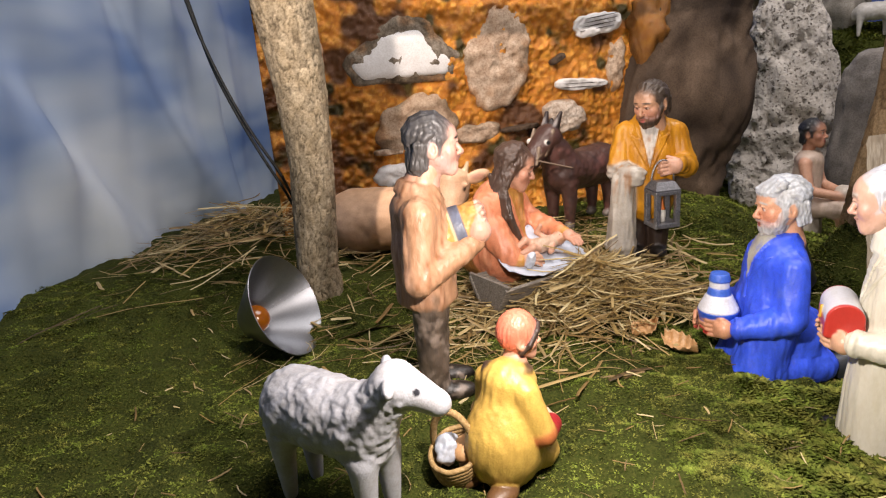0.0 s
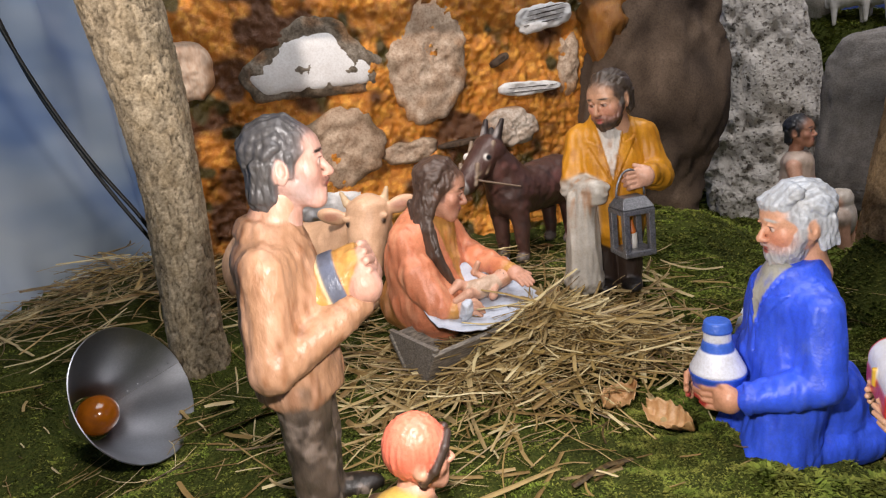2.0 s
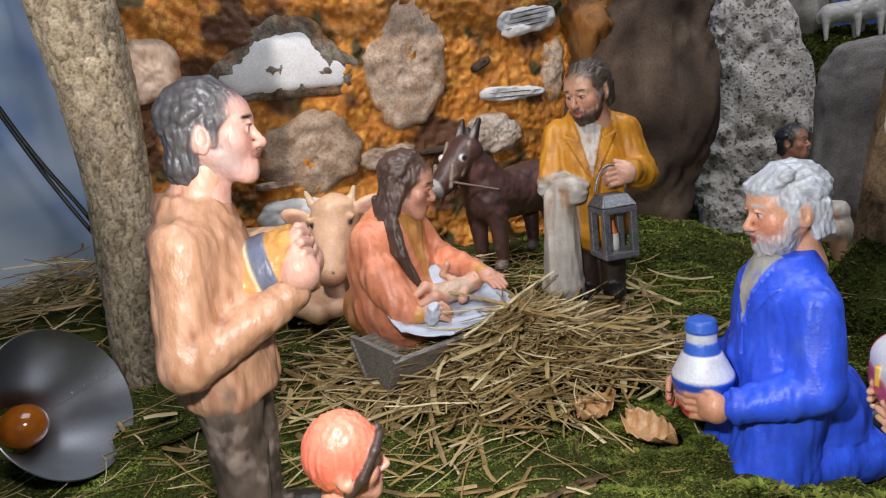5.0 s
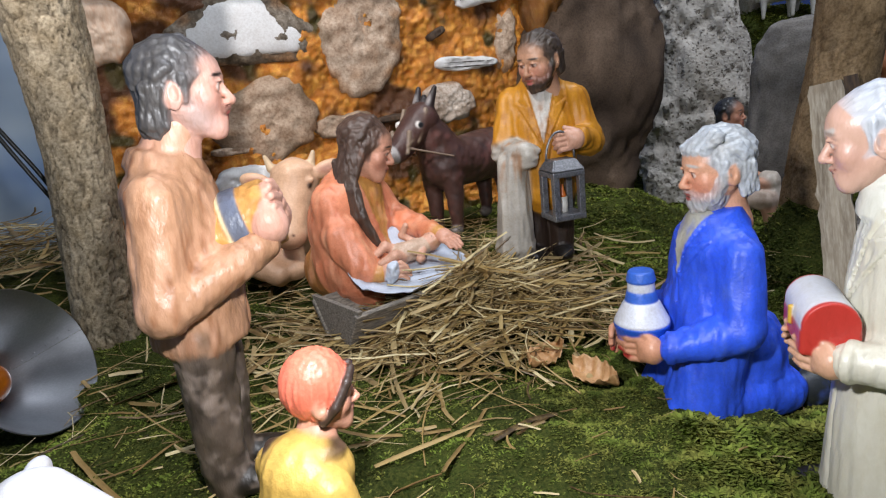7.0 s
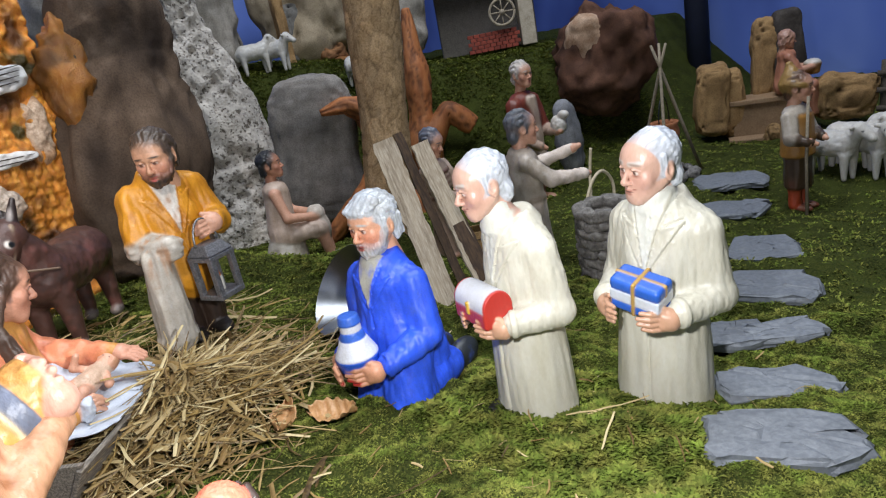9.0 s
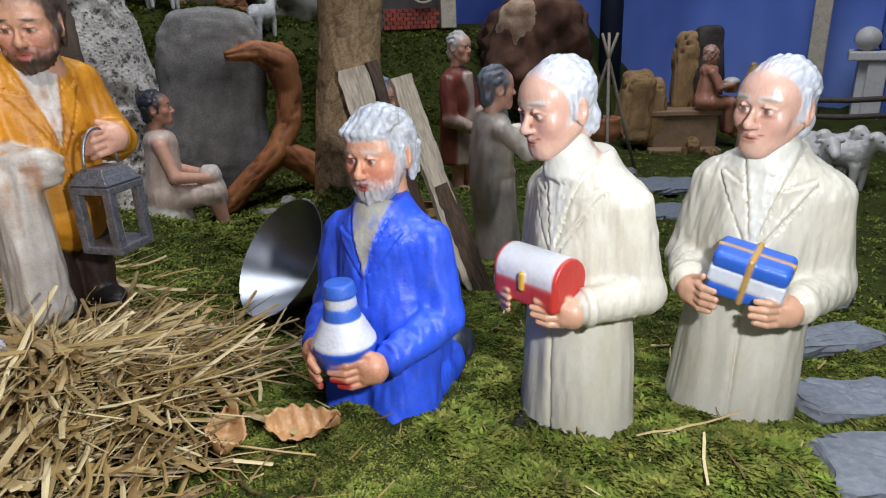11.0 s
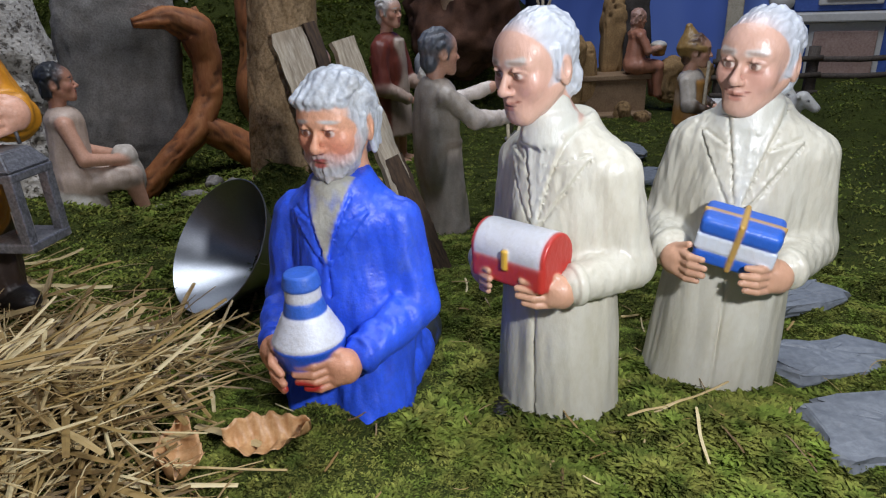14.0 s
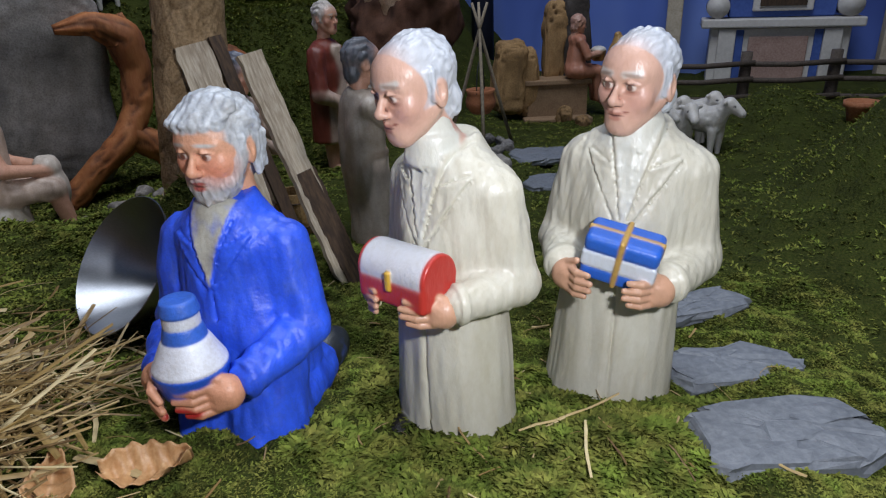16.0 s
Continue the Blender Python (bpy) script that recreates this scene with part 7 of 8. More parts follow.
# seated man washing on a rock
b, h = Clay(), Clay()
b.ball((0, 0.01, 0.035), (0.048, 0.042, 0.045), "A8A296", k=0.01, grain=(0.004, 0.02, 0.2))
b.ball((0, 0.0, 0.085), (0.036, 0.034, 0.030), "C9B4A4", k=0.012, grain=FOLD)
b.limb((0, 0.006, 0.09), (0, 0.0, 0.165), 0.029, 0.026, "C9B4A4", k=0.010, grain=FINE)
b.ball((0, 0.002, 0.175), (0.031, 0.020, 0.014), "C9B4A4", k=0.012, grain=FINE)
for s in (-1, 1):
    b.limb((s * 0.018, -0.01, 0.082), (s * 0.020, -0.068, 0.080), 0.020, 0.017, "C9B4A4", k=0.008, grain=FOLD)
    b.limb((s * 0.020, -0.068, 0.078), (s * 0.018, -0.078, 0.020), 0.014, 0.009, SKIN, k=0.005)
    b.ball((s * 0.018, -0.090, 0.010), (0.010, 0.020, 0.008), SKIN, k=0.003)
    b.limb((s * 0.031, 0.0, 0.168), (s * 0.040, -0.014, 0.118), 0.011, 0.010, SKIN, k=0.006)
    b.limb((s * 0.040, -0.014, 0.118), (s * 0.014, -0.066, 0.106), 0.010, 0.008, SKIN, k=0.004)
b.ball((0, -0.066, 0.108), (0.020, 0.020, 0.018), "CFC4B8", k=0.004, grain=FOLD)
b.ball((0, -0.075, 0.075), (0.022, 0.014, 0.030), "CFC4B8", k=0.006, grain=FOLD)
head(h, (0, -0.004, 0.222), -6, 0, 1.06, "2E3034", "short", None, "C08A70")
figure("seated_figurine", pose(0.762, 1.452, -0.080, 0, 0, 50) @ Matrix.Scale(1.1, 4), PAINTED, "clay dark-haired man in pale tunic sitting on rock", "figurine", (b, 0.0028), (h, 0.0016))
rock("stone", (0.720, 1.435, -0.055), (0.032, 0.028, 0.026), 71, ("4E525A", "2E3238"), "dark rounded stone beside the seated figure", (0, 0, 20), "stone", rough=0.15, detail=4)

# man with the rope by the well
robed("rope_figurine", pose(0.842, 0.838, -0.042, 0, 0, 47), "clay grey-haired man in grey cloak pulling a rope", "E6D8CC", "B4A99C", "5C6068", 0.272,
      ((-1, (-0.044, -0.030, 0.158), (-0.020, -0.088, 0.150)), (1, (0.046, -0.028, 0.166), (0.020, -0.086, 0.186))), flare=0.040,
      extra=lambda b, h: (b.ball((0, 0.018, 0.120), (0.036, 0.018, 0.090), "B4A99C", k=0.008, grain=FOLD), b.tin((0, 0, 0.125), 0.004, 0.032, 0.032, "9A8C7C", flat=0.85, k=0.001)))
ROPE = material("rope", "C9BCA0", 0.8, second="9A8C70", size=0.004, amount=0.6, bump=0.4, depth=0.0006)
pts = [(0.938, 0.770, 0.140), (0.930, 0.772, 0.100), (0.905, 0.762, 0.060), (0.868, 0.750, 0.040), (0.850, 0.742, 0.060), (0.872, 0.738, 0.100), (0.905, 0.735, 0.110), (0.930, 0.732, 0.080), (0.905, 0.724, 0.030), (0.870, 0.716, 0.020), (0.845, 0.705, 0.070)]
sm = []
for p0, p1, p2, p3 in zip([pts[0]] + pts[:-2], pts[:-1], pts[1:], pts[2:] + [pts[-1]]):
    for t in np.linspace(0, 1, 8, endpoint=False):
        sm.append(tuple(0.5 * (2 * b1 + (c1 - a1) * t + (2 * a1 - 5 * b1 + 4 * c1 - d1) * t * t + (3 * b1 - a1 - 3 * c1 + d1) * t ** 3) for a1, b1, c1, d1 in zip(p0, p1, p2, p3)))
me = bpy.data.meshes.new("rope")
bm = rod(sm, 0.0026, 8)
bm.to_mesh(me)
bm.free()
me.materials.append(ROPE)
thing("rope", me, Matrix(), "pale looped rope hanging beside the stone well", "rope")


def stone_well(x, y):
    z0 = gz(x, y) - 0.01
    ob = empty_thing("stone_well", pose(x, y, z0), "round grey dry-stone well among moss", "well")
    rng = np.random.default_rng(4)
    kinds = [boulder("stone", (0.016, 0.010, 0.0085), 80 + i, ("9A9690", "605C58"), rough=0.25, detail=3, square=0.6) for i in range(6)]
    for row in range(8):
        for k in range(10):
            a = 2 * math.pi * (k + 0.5 * (row % 2)) / 10 + rng.normal(0, 0.05)
            st = part("stone", kinds[int(rng.integers(6))], ROCK, ob)
            st.matrix_basis = pose(0.037 * math.cos(a), 0.037 * math.sin(a), 0.008 + 0.0145 * row, rng.normal(0, 5), rng.normal(0, 5), math.degrees(a) + 90)
    # solid dark plug added in place of the shade down the hollow
    part("shaft", rod([(0, 0, 0), (0, 0, 0.085)], 0.031, 24), DARKWOOD, ob, "dark plug standing in for the well's shaded hollow")


stone_well(0.800, 0.678)

# man with the lamb
robed("lamb_figurine", pose(1.315, 1.150, -0.088, 0, 0, 0), "clay pale-haired man in red-brown robe carrying a lamb", "B9A090", "7A3A2C", "C4BEB8", 0.362,
      ((-1, (-0.044, -0.006, 0.130), (-0.022, -0.036, 0.112)), (1, (0.044, -0.008, 0.130), (0.030, -0.042, 0.128))), head_yaw=-10, legs=0.05, scale=0.82,
      extra=lambda b, h: (b.tin((0, -0.018, 0.13), 0.07, 0.017, 0.011, "C8B4A4", flat=0.6, soft=0.003, k=0.002, grain=FOLD),
                          b.tin((-0.026, 0.006, 0.115), 0.062, 0.018, 0.014, "7A3A2C", soft=0.003, k=0.006, grain=FOLD), b.tin((0.026, 0.006, 0.115), 0.062, 0.018, 0.014, "7A3A2C", soft=0.003, k=0.006, grain=FOLD),
                          h.ball((0.034, -0.046, 0.138), (0.013, 0.016, 0.018), "D8D4CE", k=0.003, grain=(0.001, 0.006, 0.1)), h.ball((0.034, -0.058, 0.156), (0.008, 0.011, 0.008), "D8D4CE", k=0.004)))

# man in the striped shirt with a barrel
robed("striped_figurine", pose(0.800, 1.000, gz(0.8, 1.0) - 0.005, 0, 0, 12), "clay grey-haired man in striped shirt bending over barrel", "A89080", "B8A494", "5C6270", 0.235,
      ((-1, (-0.038, -0.02, 0.150), (-0.024, -0.060, 0.130)), (1, (0.038, -0.02, 0.150), (0.024, -0.060, 0.130))), head_pitch=22,
      extra=lambda b, h: [b.tin((0, 0.001, 0.132 + 0.012 * i), 0.0025, 0.0335, 0.0335, "6A4A3C", flat=0.8, soft=0.001, k=0.001) for i in range(5)])


def barrel(x, y):
    ob = empty_thing("barrel", pose(x, y, gz(x, y) - 0.002), "small brown wooden barrel on moss", "barrel")
    for k in range(12):
        a = 2 * math.pi * k / 12
        bm = bmesh.new()
        rows = []
        for z, r in ((0, 0.024), (0.02, 0.0285), (0.04, 0.0285), (0.06, 0.024)):
            rows.append([bm.verts.new((q * math.cos(a + da), q * math.sin(a + da), z)) for q in (r, r - 0.003) for da in (-0.25, 0.25)])
        for p, q in zip(rows, rows[1:]):
            for i, j in ((0, 1), (1, 3), (3, 2), (2, 0)):
                bm.faces.new((p[i], p[j], q[j], q[i]))
        bm.faces.new((rows[0][0], rows[0][2], rows[0][3], rows[0][1]))
        bm.faces.new((rows[-1][0], rows[-1][1], rows[-1][3], rows[-1][2]))
        part("stave", bm, WICKER, ob)
    for z, r in ((0.012, 0.0275), (0.048, 0.0275)):
        part("hoop", rod([(r * math.cos(t), r * math.sin(t), z) for t in np.linspace(0, 2 * math.pi, 30)], 0.0014, 6), DARKWOOD, ob)


barrel(0.815, 0.945)


# tripod with the pot over ashes
STICK = material("peeled_stick", "8A7E6A", 0.8, second="5A5044", size=0.01, amount=0.6, third="A89C86", fine=0.003, bump=0.4, depth=0.0008)
TERRA = material("terracotta", "9A5E3A", 0.8, second="6E3E24", size=0.012, amount=0.6, third="B8805A", fine=0.003, bump=0.3, depth=0.0008)
tx, ty = 1.416, 0.846
tri = empty_thing("cooking_tripod", pose(tx, ty, gz(tx, ty)), "three-stick cooking tripod over ashes", "tripod")
top = 0.2 - gz(tx, ty)
for k, a in enumerate((200, 320, 80)):
    c, s = math.cos(radians(a)), math.sin(radians(a))
    part("stick", rod([(0.085 * c, 0.085 * s, -0.005), (0.04 * c + 0.002, 0.04 * s, top * 0.5), (0, 0, top), (-0.018 * c, -0.018 * s, top * 1.2)], [0.0042, 0.0038, 0.0034, 0.0028]), STICK, tri)
part("hook", rod([(0, 0, top - 0.01), (0.001, 0, top * 0.62)], 0.0016), BLACK, tri)
pot = empty_thing("cooking_pot", pose(tx, ty, gz(tx, ty) + top * 0.30), "round terracotta cooking pot hanging from the tripod", "pot")
ring = 28
prof = ((0.0, 0.0), (0.020, 0.002), (0.031, 0.016), (0.033, 0.028), (0.028, 0.044), (0.032, 0.052), (0.030, 0.053), (0.026, 0.045), (0.028, 0.028), (0.0, 0.006))
v = [(r * math.cos(2 * math.pi * j / ring), r * math.sin(2 * math.pi * j / ring), z) for r, z in prof for j in range(ring)]
part("body", mesh_from("body", v, [(i * ring + j, i * ring + (j + 1) % ring, (i + 1) * ring + (j + 1) % ring, (i + 1) * ring + j) for i in range(len(prof) - 1) for j in range(ring)], TERRA), TERRA, pot)
part("handle", rod([(0.029 * math.cos(t), 0, 0.046 + top * 0.26 * math.sin(t)) for t in np.linspace(0, math.pi, 16)], 0.0014), BLACK, pot)
rng = np.random.default_rng(9)
for k in range(11):
    a = 2 * math.pi * k / 11
    x, y = tx + 0.055 * math.cos(a) * rng.uniform(0.8, 1.2), ty + 0.055 * math.sin(a) * rng.uniform(0.8, 1.2)
    rock("hearth_stone", (x, y, gz(x, y) + 0.006), (0.016, 0.012, 0.011), 90 + k, ("A09C98", "5A5856"), "small grey stone round the fire", (0, 0, 40 * k), "stone", rough=0.25, detail=3)

# ---- ruin, bench and seated woman ----
CORK = ("B08E62", "5A442C")
rock("cork_pillar", (1.850, 0.890, 0.045), (0.045, 0.035, 0.10), 101, CORK, "square broken pillar of tan cork bark", (0, 2, -60), "pillar", rough=0.2, pits=0.014, pit=0.018, square=0.4)
rock("cork_pillar", (1.895, 0.850, 0.02), (0.028, 0.03, 0.095), 102, CORK, "narrow broken pillar of tan cork bark", (0, -2, -60), "pillar", rough=0.2, pits=0.014, pit=0.018, square=0.4)
rock("cork_wall", (1.985, 0.790, 0.10), (0.034, 0.03, 0.13), 103, CORK, "upright piece of cork bark", (0, 3, -60), "cork", rough=0.2, pits=0.014, pit=0.018, square=0.45)
rock("cork_wall", (2.01, 0.735, 0.11), (0.04, 0.03, 0.135), 104, ("5A5450", "35302C"), "dark upright slab behind the bench", (0, -2, -60), "cork", rough=0.12, square=0.4)
rock("cork_arch", (1.985, 0.590, 0.0), (0.075, 0.03, 0.062), 105, CORK, "low wall of knobbly cork bark", (0, 4, -65), "cork", rough=0.3, pits=0.018, pit=0.02, square=0.5)
rock("cork_lump", (1.86, 0.735, -0.07), (0.02, 0.02, 0.03), 106, CORK, "small tan lump of cork", (0, 0, 10), "cork", rough=0.25, detail=4)
rock("cork_lump", (1.83, 0.68, -0.075), (0.018, 0.018, 0.022), 107, CORK, "small tan lump of cork", (0, 0, 60), "cork", rough=0.25, detail=4)
TAN = material("tan_board", "8A6E52", 0.8, second="6A523C", size=0.03, amount=0.5, third="A08868", fine=0.004, bump=0.3, depth=0.001)
bench = empty_thing("stone_bench", pose(1.935, 0.775, -0.10, 0, 0, -68), "low tan bench in front of the ruin", "bench")
part("seat", bevelled((-0.095, -0.045, 0.115), (0.095, 0.045, 0.130), 0.003), TAN, bench)
part("base", bevelled((-0.085, -0.035, 0.0), (0.085, 0.035, 0.115), 0.003), TAN, bench)
part("step", bevelled((-0.10, -0.085, 0.0), (0.09, -0.0355, 0.03), 0.003), TAN, bench)
b, h = Clay(), Clay()
PINK = "B07860"
b.ball((0, 0, 0.022), (0.036, 0.034, 0.024), PINK, k=0.01, grain=FOLD)
b.limb((0, 0.004, 0.03), (0, 0, 0.095), 0.027, 0.023, PINK, k=0.01, grain=FOLD)
b.ball((0, 0.002, 0.105), (0.030, 0.019, 0.013), PINK, k=0.012, grain=FOLD)
for s in (-1, 1):
    b.limb((s * 0.016, -0.01, 0.022), (s * 0.018, -0.056, 0.018), 0.019, 0.016, PINK, k=0.008, grain=FOLD)
    b.limb((s * 0.018, -0.056, 0.016), (s * 0.017, -0.062, -0.055), 0.016, 0.012, PINK, k=0.006, grain=FOLD)
    b.limb((s * 0.029, 0, 0.100), (s * 0.038, -0.018, 0.062), 0.012, 0.011, PINK, k=0.006, grain=FOLD)
    b.limb((s * 0.038, -0.018, 0.062), (s * 0.016, -0.058, 0.066), 0.010, 0.008, SKIN, k=0.004)
b.tin((0, -0.062, 0.058), 0.014, 0.016, 0.022, "A87C48", soft=0.002, k=0.001)
b.ball((0, -0.062, 0.074), (0.021, 0.021, 0.010), "D8D4CC", k=0.002, grain=FINE)
head(h, (0, -0.002, 0.142), 0, 10, 0.95, "B89080", "short", None, "C09078")
figure("woman_figurine", pose(1.925, 0.716, 0.030, 0, 0, 28), PAINTED, "clay woman in dusty pink sitting with a basket", "figurine", (b, 0.003), (h, 0.0018))

# boy with the staff
def boy_bits(b, h):
    b.tin((0, 0.0, 0.150), 0.040, 0.036, 0.031, "A87A3C", flat=0.84, soft=0.003, k=0.002, grain=FINE)
    h.limb((0, 0.008, 0.250), (0, 0.014, 0.280), 0.0255, 0.007, "9A7A44", k=0.006, grain=FINE)
    h.tin((0, 0.000, 0.249), 0.004, 0.0265, 0.0245, "9A7A44", rot(14), soft=0.002, k=0.004)
    for s in (-1, 1):
        b.limb((s * 0.015, 0, 0.012), (s * 0.015, 0, 0.058), 0.0115, 0.0125, "B0482C", k=0.002, grain=FINE)


robed("boy_figurine", pose(1.300, 0.545, -0.080, 0, 0, -10), "clay boy in peaked hood and ochre waistcoat with staff", "4A3A2C", "BDB4A8", "5A4030", 0.262,
      ((-1, (-0.044, -0.008, 0.150), (-0.034, -0.036, 0.142)), (1, (0.044, -0.008, 0.146), (0.026, -0.034, 0.140))), legs=0.045, legcol="7A4A34", head_yaw=12, extra=boy_bits, flare=0.030)
me = bpy.data.meshes.new("staff")
bm = rod([(1.258, 0.520, -0.085), (1.262, 0.522, 0.03), (1.268, 0.520, 0.14)], [0.0032, 0.003, 0.0026], 8)
bm.to_mesh(me)
bm.free()
me.materials.append(STICK)
thing("staff", me, Matrix(), "thin wooden staff in the boy's hand", "staff")

for x, y, r, tn in ((1.470, 0.520, 80, 10), (1.480, 0.455, 60, -20), (1.520, 0.490, 95, 0), (1.500, 0.395, 70, 25), (1.560, 0.425, 85, -10)):
    sheep("sheep_figurine", pose(x, y, gz(x, y) - 0.002, 0, 0, r - 110), "CFCDC8", 0.0028, "small white sheep standing in a flock", tn, 0.0, 0.85, "CFCDC8", "flock of sheep")
for x, y, r in ((1.12, 1.93, 60), (1.17, 1.90, 20), (0.60, 1.92, -40), (1.32, 1.72, 100)):
    sheep("sheep_figurine", pose(x, y, gz(x, y) - 0.004, 0, 0, r), "CFCDC8", 0.0028, "small white sheep on the moss bank", 10, 0.0, 0.75, "CFCDC8", "sheep on the bank")


me = bpy.data.meshes.new("pole")
bm = rod([(2.40, 1.12, -0.2), (2.40, 1.12, 0.6), (2.41, 1.12, 1.4)], 0.04, 16)
bm.to_mesh(me)
bm.free()
me.materials.append(material("dark_blue_paint", "1A2038", 0.7, second="10141F", size=0.1, amount=0.5, bump=0.1))
thing("pole", me, Matrix(), "dark blue round pole before the backdrop", "pole")

# ---- fence ----
GREYRAIL = material("weathered_rail", "4A4038", 0.8, second="2C2620", size=0.01, amount=0.6, third="6A5E52", fine=0.003, bump=0.4, depth=0.001)
line = [(1.93, 0.72), (2.0, 0.50), (2.06, 0.275), (2.11, 0.05), (2.15, -0.18)]
fence = empty_thing("rail_fence", pose(0, 0, 0), "dark weathered rustic fence with three rails", "fence")
for x, y in line[1:]:
    part("post", rod([(x, y, -0.13), (x + 0.002, y, 0.0), (x, y, 0.085)], [0.016, 0.0155, 0.0145], 12), GREYRAIL, fence)
for (x0, y0), (x1, y1) in zip(line[1:], line[2:]):
    for z in (0.055, 0.012, -0.035):
        part("rail", rod([(x0 - 0.017, y0 + 0.02, z), ((x0 + x1) / 2 - 0.017, (y0 + y1) / 2, z - 0.004), (x1 - 0.017, y1 - 0.02, z + 0.003)], 0.0075, 8), GREYRAIL, fence)

# ---- cork ruin on the bank ----
ruin = empty_thing("cork_ruin", pose(1.335, 1.925, 0.33, 0, 0, -16), "ruined cork hut with stone rubble on the bank", "ruin")
for nm, at, size, sd, tn in (("post", (-0.085, 0, 0.12), (0.016, 0.02, 0.15), 111, CORK), ("post", (0.105, 0.02, 0.10), (0.018, 0.02, 0.12), 112, CORK), ("sill", (0.01, -0.03, 0.0), (0.115, 0.025, 0.014), 113, ("9A6A40", "4A3018")),
                             ("rubble", (0.0, 0.03, 0.10), (0.080, 0.03, 0.11), 114, ("8A8884", "2C2C2C")), ("rubble", (0.05, 0.0, 0.03), (0.045, 0.03, 0.025), 115, ("A87A54", "5A3C24"))):
    q = part(nm, boulder(nm, size, sd, tn, rough=0.4, pits=0.012, pit=0.016, detail=5, square=0.5), ROCK, ruin)
    q.matrix_basis = pose(*at)

# ---- hut on the bank ----
PLAST = material("hut_plaster", "B8AC98", 0.85, second="8A7C68", size=0.02, amount=0.6, third="C8BEAC", fine=0.004, bump=0.3, depth=0.001)
BRICK = material("red_brick", "8A3A2C", 0.85, second="5E241C", size=0.01, amount=0.5, third="A85A48", fine=0.003, bump=0.3, depth=0.0008, vary=0.25)
hx, hy = 1.90, 1.62
hut = empty_thing("hut", pose(hx, hy, 0.265, 0, 0, -48), "small grey stone hut with brick base and white column", "hut")
part("wall", bevelled((-0.20, 0.02, 0.0), (0.14, 0.12, 0.26), 0.004), material("hut_stone", "5C5650", 0.9, second="3E3A36", size=0.02, amount=0.6, third="7A746C", fine=0.004, bump=0.5), hut, "dark grey wall")
part("column", bevelled((0.075, -0.05, 0.0), (0.125, 0.018, 0.26), 0.003), PLAST, hut, "whitewashed column")
part("roof", bevelled((-0.24, -0.10, 0.262), (0.18, 0.15, 0.28), 0.004), DARKWOOD, hut)
for row in range(5):
    for k in range(8):
        part("brick", bevelled((-0.11 + 0.0215 * k + 0.01 * (row % 2), -0.045, 0.002 + 0.0125 * row), (-0.0905 + 0.0215 * k + 0.01 * (row % 2), -0.025, 0.0135 + 0.0125 * row), 0.001), BRICK, hut)
wheel = empty_thing("cart_wheel", pose(hx - 0.035, hy - 0.055, 0.385, 0, 0, -48), "small grey wooden spoked wheel against the hut", "wheel")
part("rim", rod([(0.042 * math.cos(t), 0, 0.042 * math.sin(t)) for t in np.linspace(0, 2 * math.pi, 40)], 0.0045, 8), WOOD, wheel)
part("hub", rod([(0, -0.008, 0), (0, 0.008, 0)], 0.009, 12), WOOD, wheel)
for k in range(8):
    a = math.pi * k / 4
    part("spoke", rod([(0.008 * math.cos(a), 0, 0.008 * math.sin(a)), (0.040 * math.cos(a), 0, 0.040 * math.sin(a))], 0.0022, 6), WOOD, wheel)

# ---- altar in the blue apse ----
MARBLE = material("pale_marble", "C4C0BA", 0.5, second="A8A29C", size=0.06, amount=0.5, third="D4D0CA", fine=0.01, bump=0.1, depth=0.001)
PINKM = material("pink_marble", "A08478", 0.45, second="806258", size=0.03, amount=0.6, third="B8A094", fine=0.006, bump=0.1, depth=0.001)
BLUEM = material("blue_paint", "3A559A", 0.7, second="2A4080", size=0.1, amount=0.5, third="4C68AE", fine=0.01, bump=0.1)
altar = empty_thing("altar", pose(2.52, 0.16, -0.16, 0, 0, -90), "pale marble altar with blue and pink panels", "altar")
part("step", bevelled((-0.40, -0.22, -0.04), (0.40, 0.0, 0.02), 0.004), material("altar_step", "4A4E5C", 0.7, second="343844", size=0.05, amount=0.5), altar, "dark grey step")
part("plinth", bevelled((-0.24, -0.14, 0.022), (0.24, 0.0, 0.09), 0.004), MARBLE, altar)
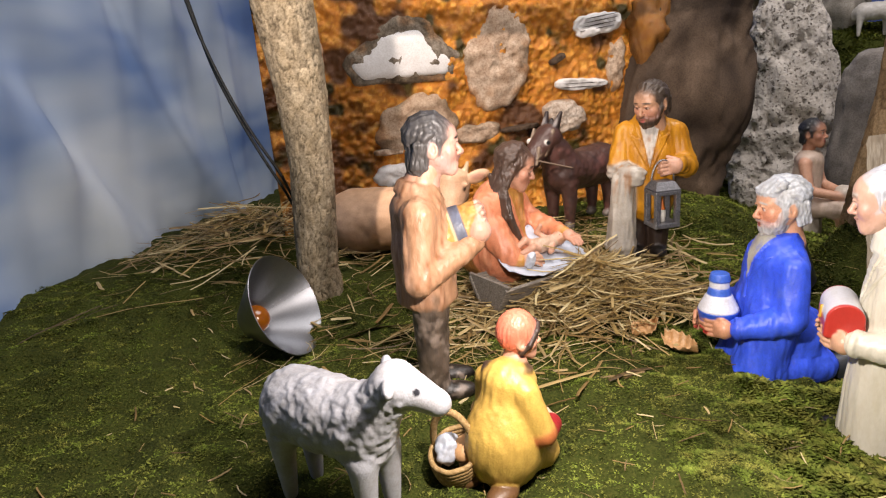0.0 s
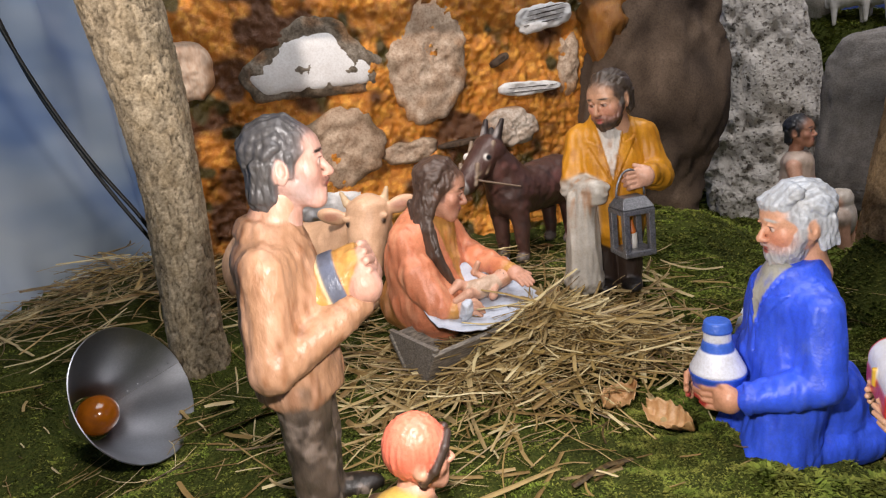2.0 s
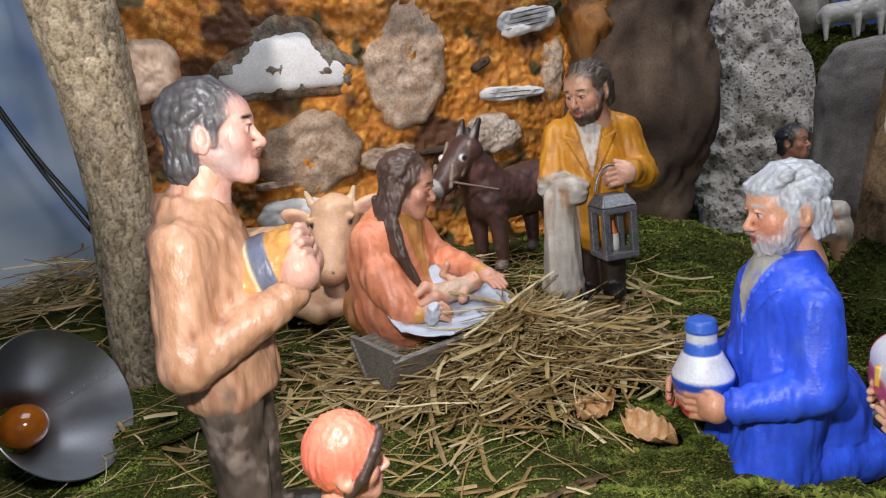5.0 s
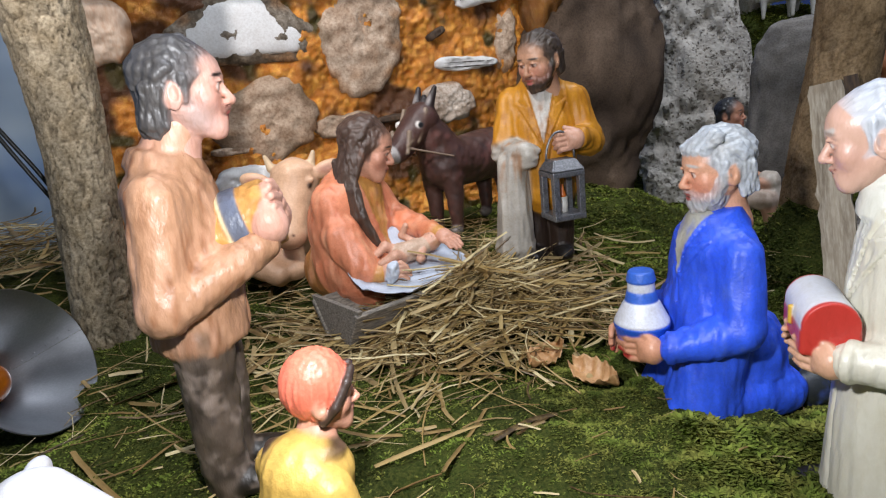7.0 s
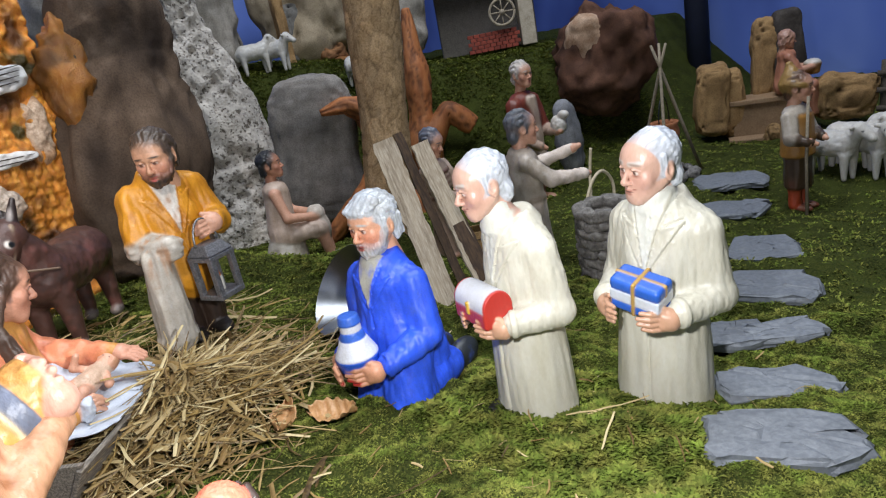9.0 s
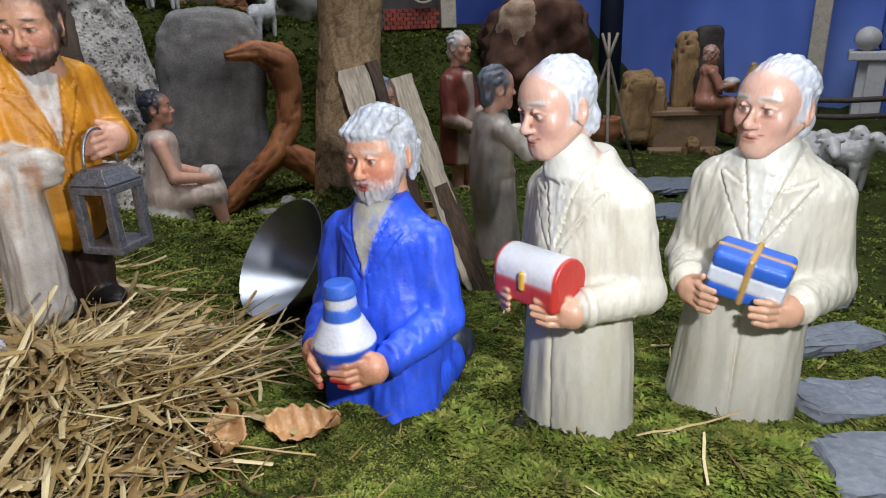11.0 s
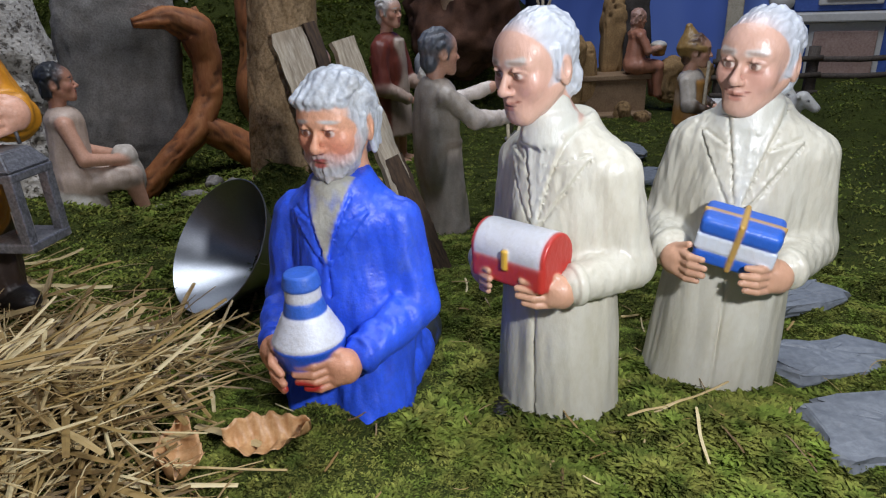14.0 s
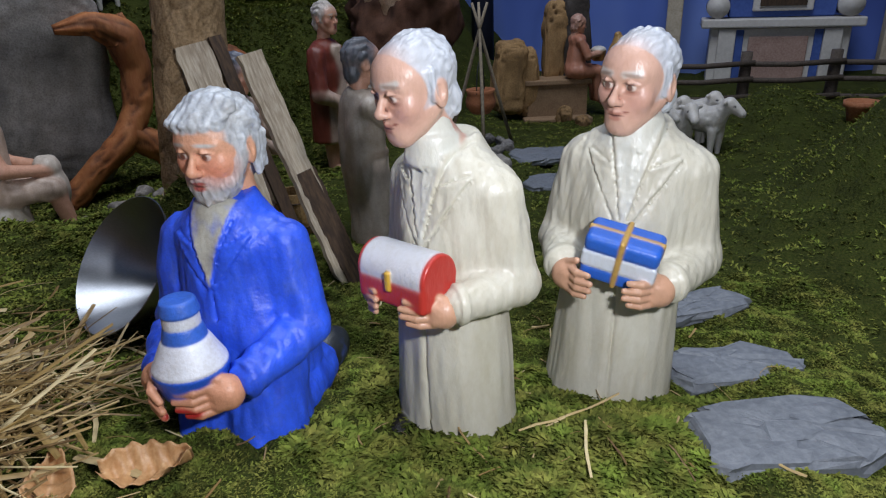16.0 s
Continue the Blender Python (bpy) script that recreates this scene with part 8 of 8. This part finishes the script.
part("front", bevelled((-0.20, -0.10, 0.092), (0.20, 0.0, 0.28), 0.004), MARBLE, altar)
part("panel", bevelled((-0.085, -0.108, 0.125), (0.085, -0.1005, 0.255), 0.003), PINKM, altar, "pink marble panel")
for s in (-1, 1):
    part("pilaster", bevelled((s * 0.15 - 0.026, -0.118, 0.092), (s * 0.15 + 0.026, -0.1005, 0.28), 0.004), MARBLE, altar)
    part("inlay", bevelled((s * 0.112 - 0.012, -0.106, 0.10), (s * 0.112 + 0.012, -0.1005, 0.275), 0.002), BLUEM, altar, "blue inlay strip")
    part("volute", rod([(s * 0.185, -0.12, 0.345), (s * 0.185, -0.02, 0.345)], 0.034, 20), MARBLE, altar)
part("cornice", bevelled((-0.23, -0.13, 0.282), (0.23, 0.0, 0.31), 0.005), MARBLE, altar)
part("upper", bevelled((-0.15, -0.09, 0.312), (0.15, 0.0, 0.46), 0.004), BLUEM, altar, "blue upper panel")
part("frame", bevelled((-0.085, -0.105, 0.33), (0.085, -0.0905, 0.44), 0.004), MARBLE, altar)
part("picture", bevelled((-0.065, -0.112, 0.345), (0.065, -0.1055, 0.425), 0.001), DARKWOOD, altar, "dark framed panel")
part("side_band", bevelled((-0.34, -0.05, 0.02), (-0.29, 0.0, 0.75), 0.004), PLAST, altar, "white wall band")
part("side_band", bevelled((0.30, -0.05, 0.02), (0.42, 0.0, 0.75), 0.004), PLAST, altar, "white wall band")

pot = empty_thing("flower_pot", pose(1.640, 0.080, gz(1.64, 0.08)), "plain terracotta flower pot beyond the fence", "pot")
v = [(r * math.cos(2 * math.pi * j / ring), r * math.sin(2 * math.pi * j / ring), z) for r, z in ((0.0, 0.0), (0.022, 0.0), (0.030, 0.038), (0.036, 0.040), (0.036, 0.052), (0.032, 0.052), (0.026, 0.038), (0.0, 0.03)) for j in range(ring)]
part("body", mesh_from("body", v, [(i * ring + j, i * ring + (j + 1) % ring, (i + 1) * ring + (j + 1) % ring, (i + 1) * ring + j) for i in range(7) for j in range(ring)], TERRA), TERRA, pot)
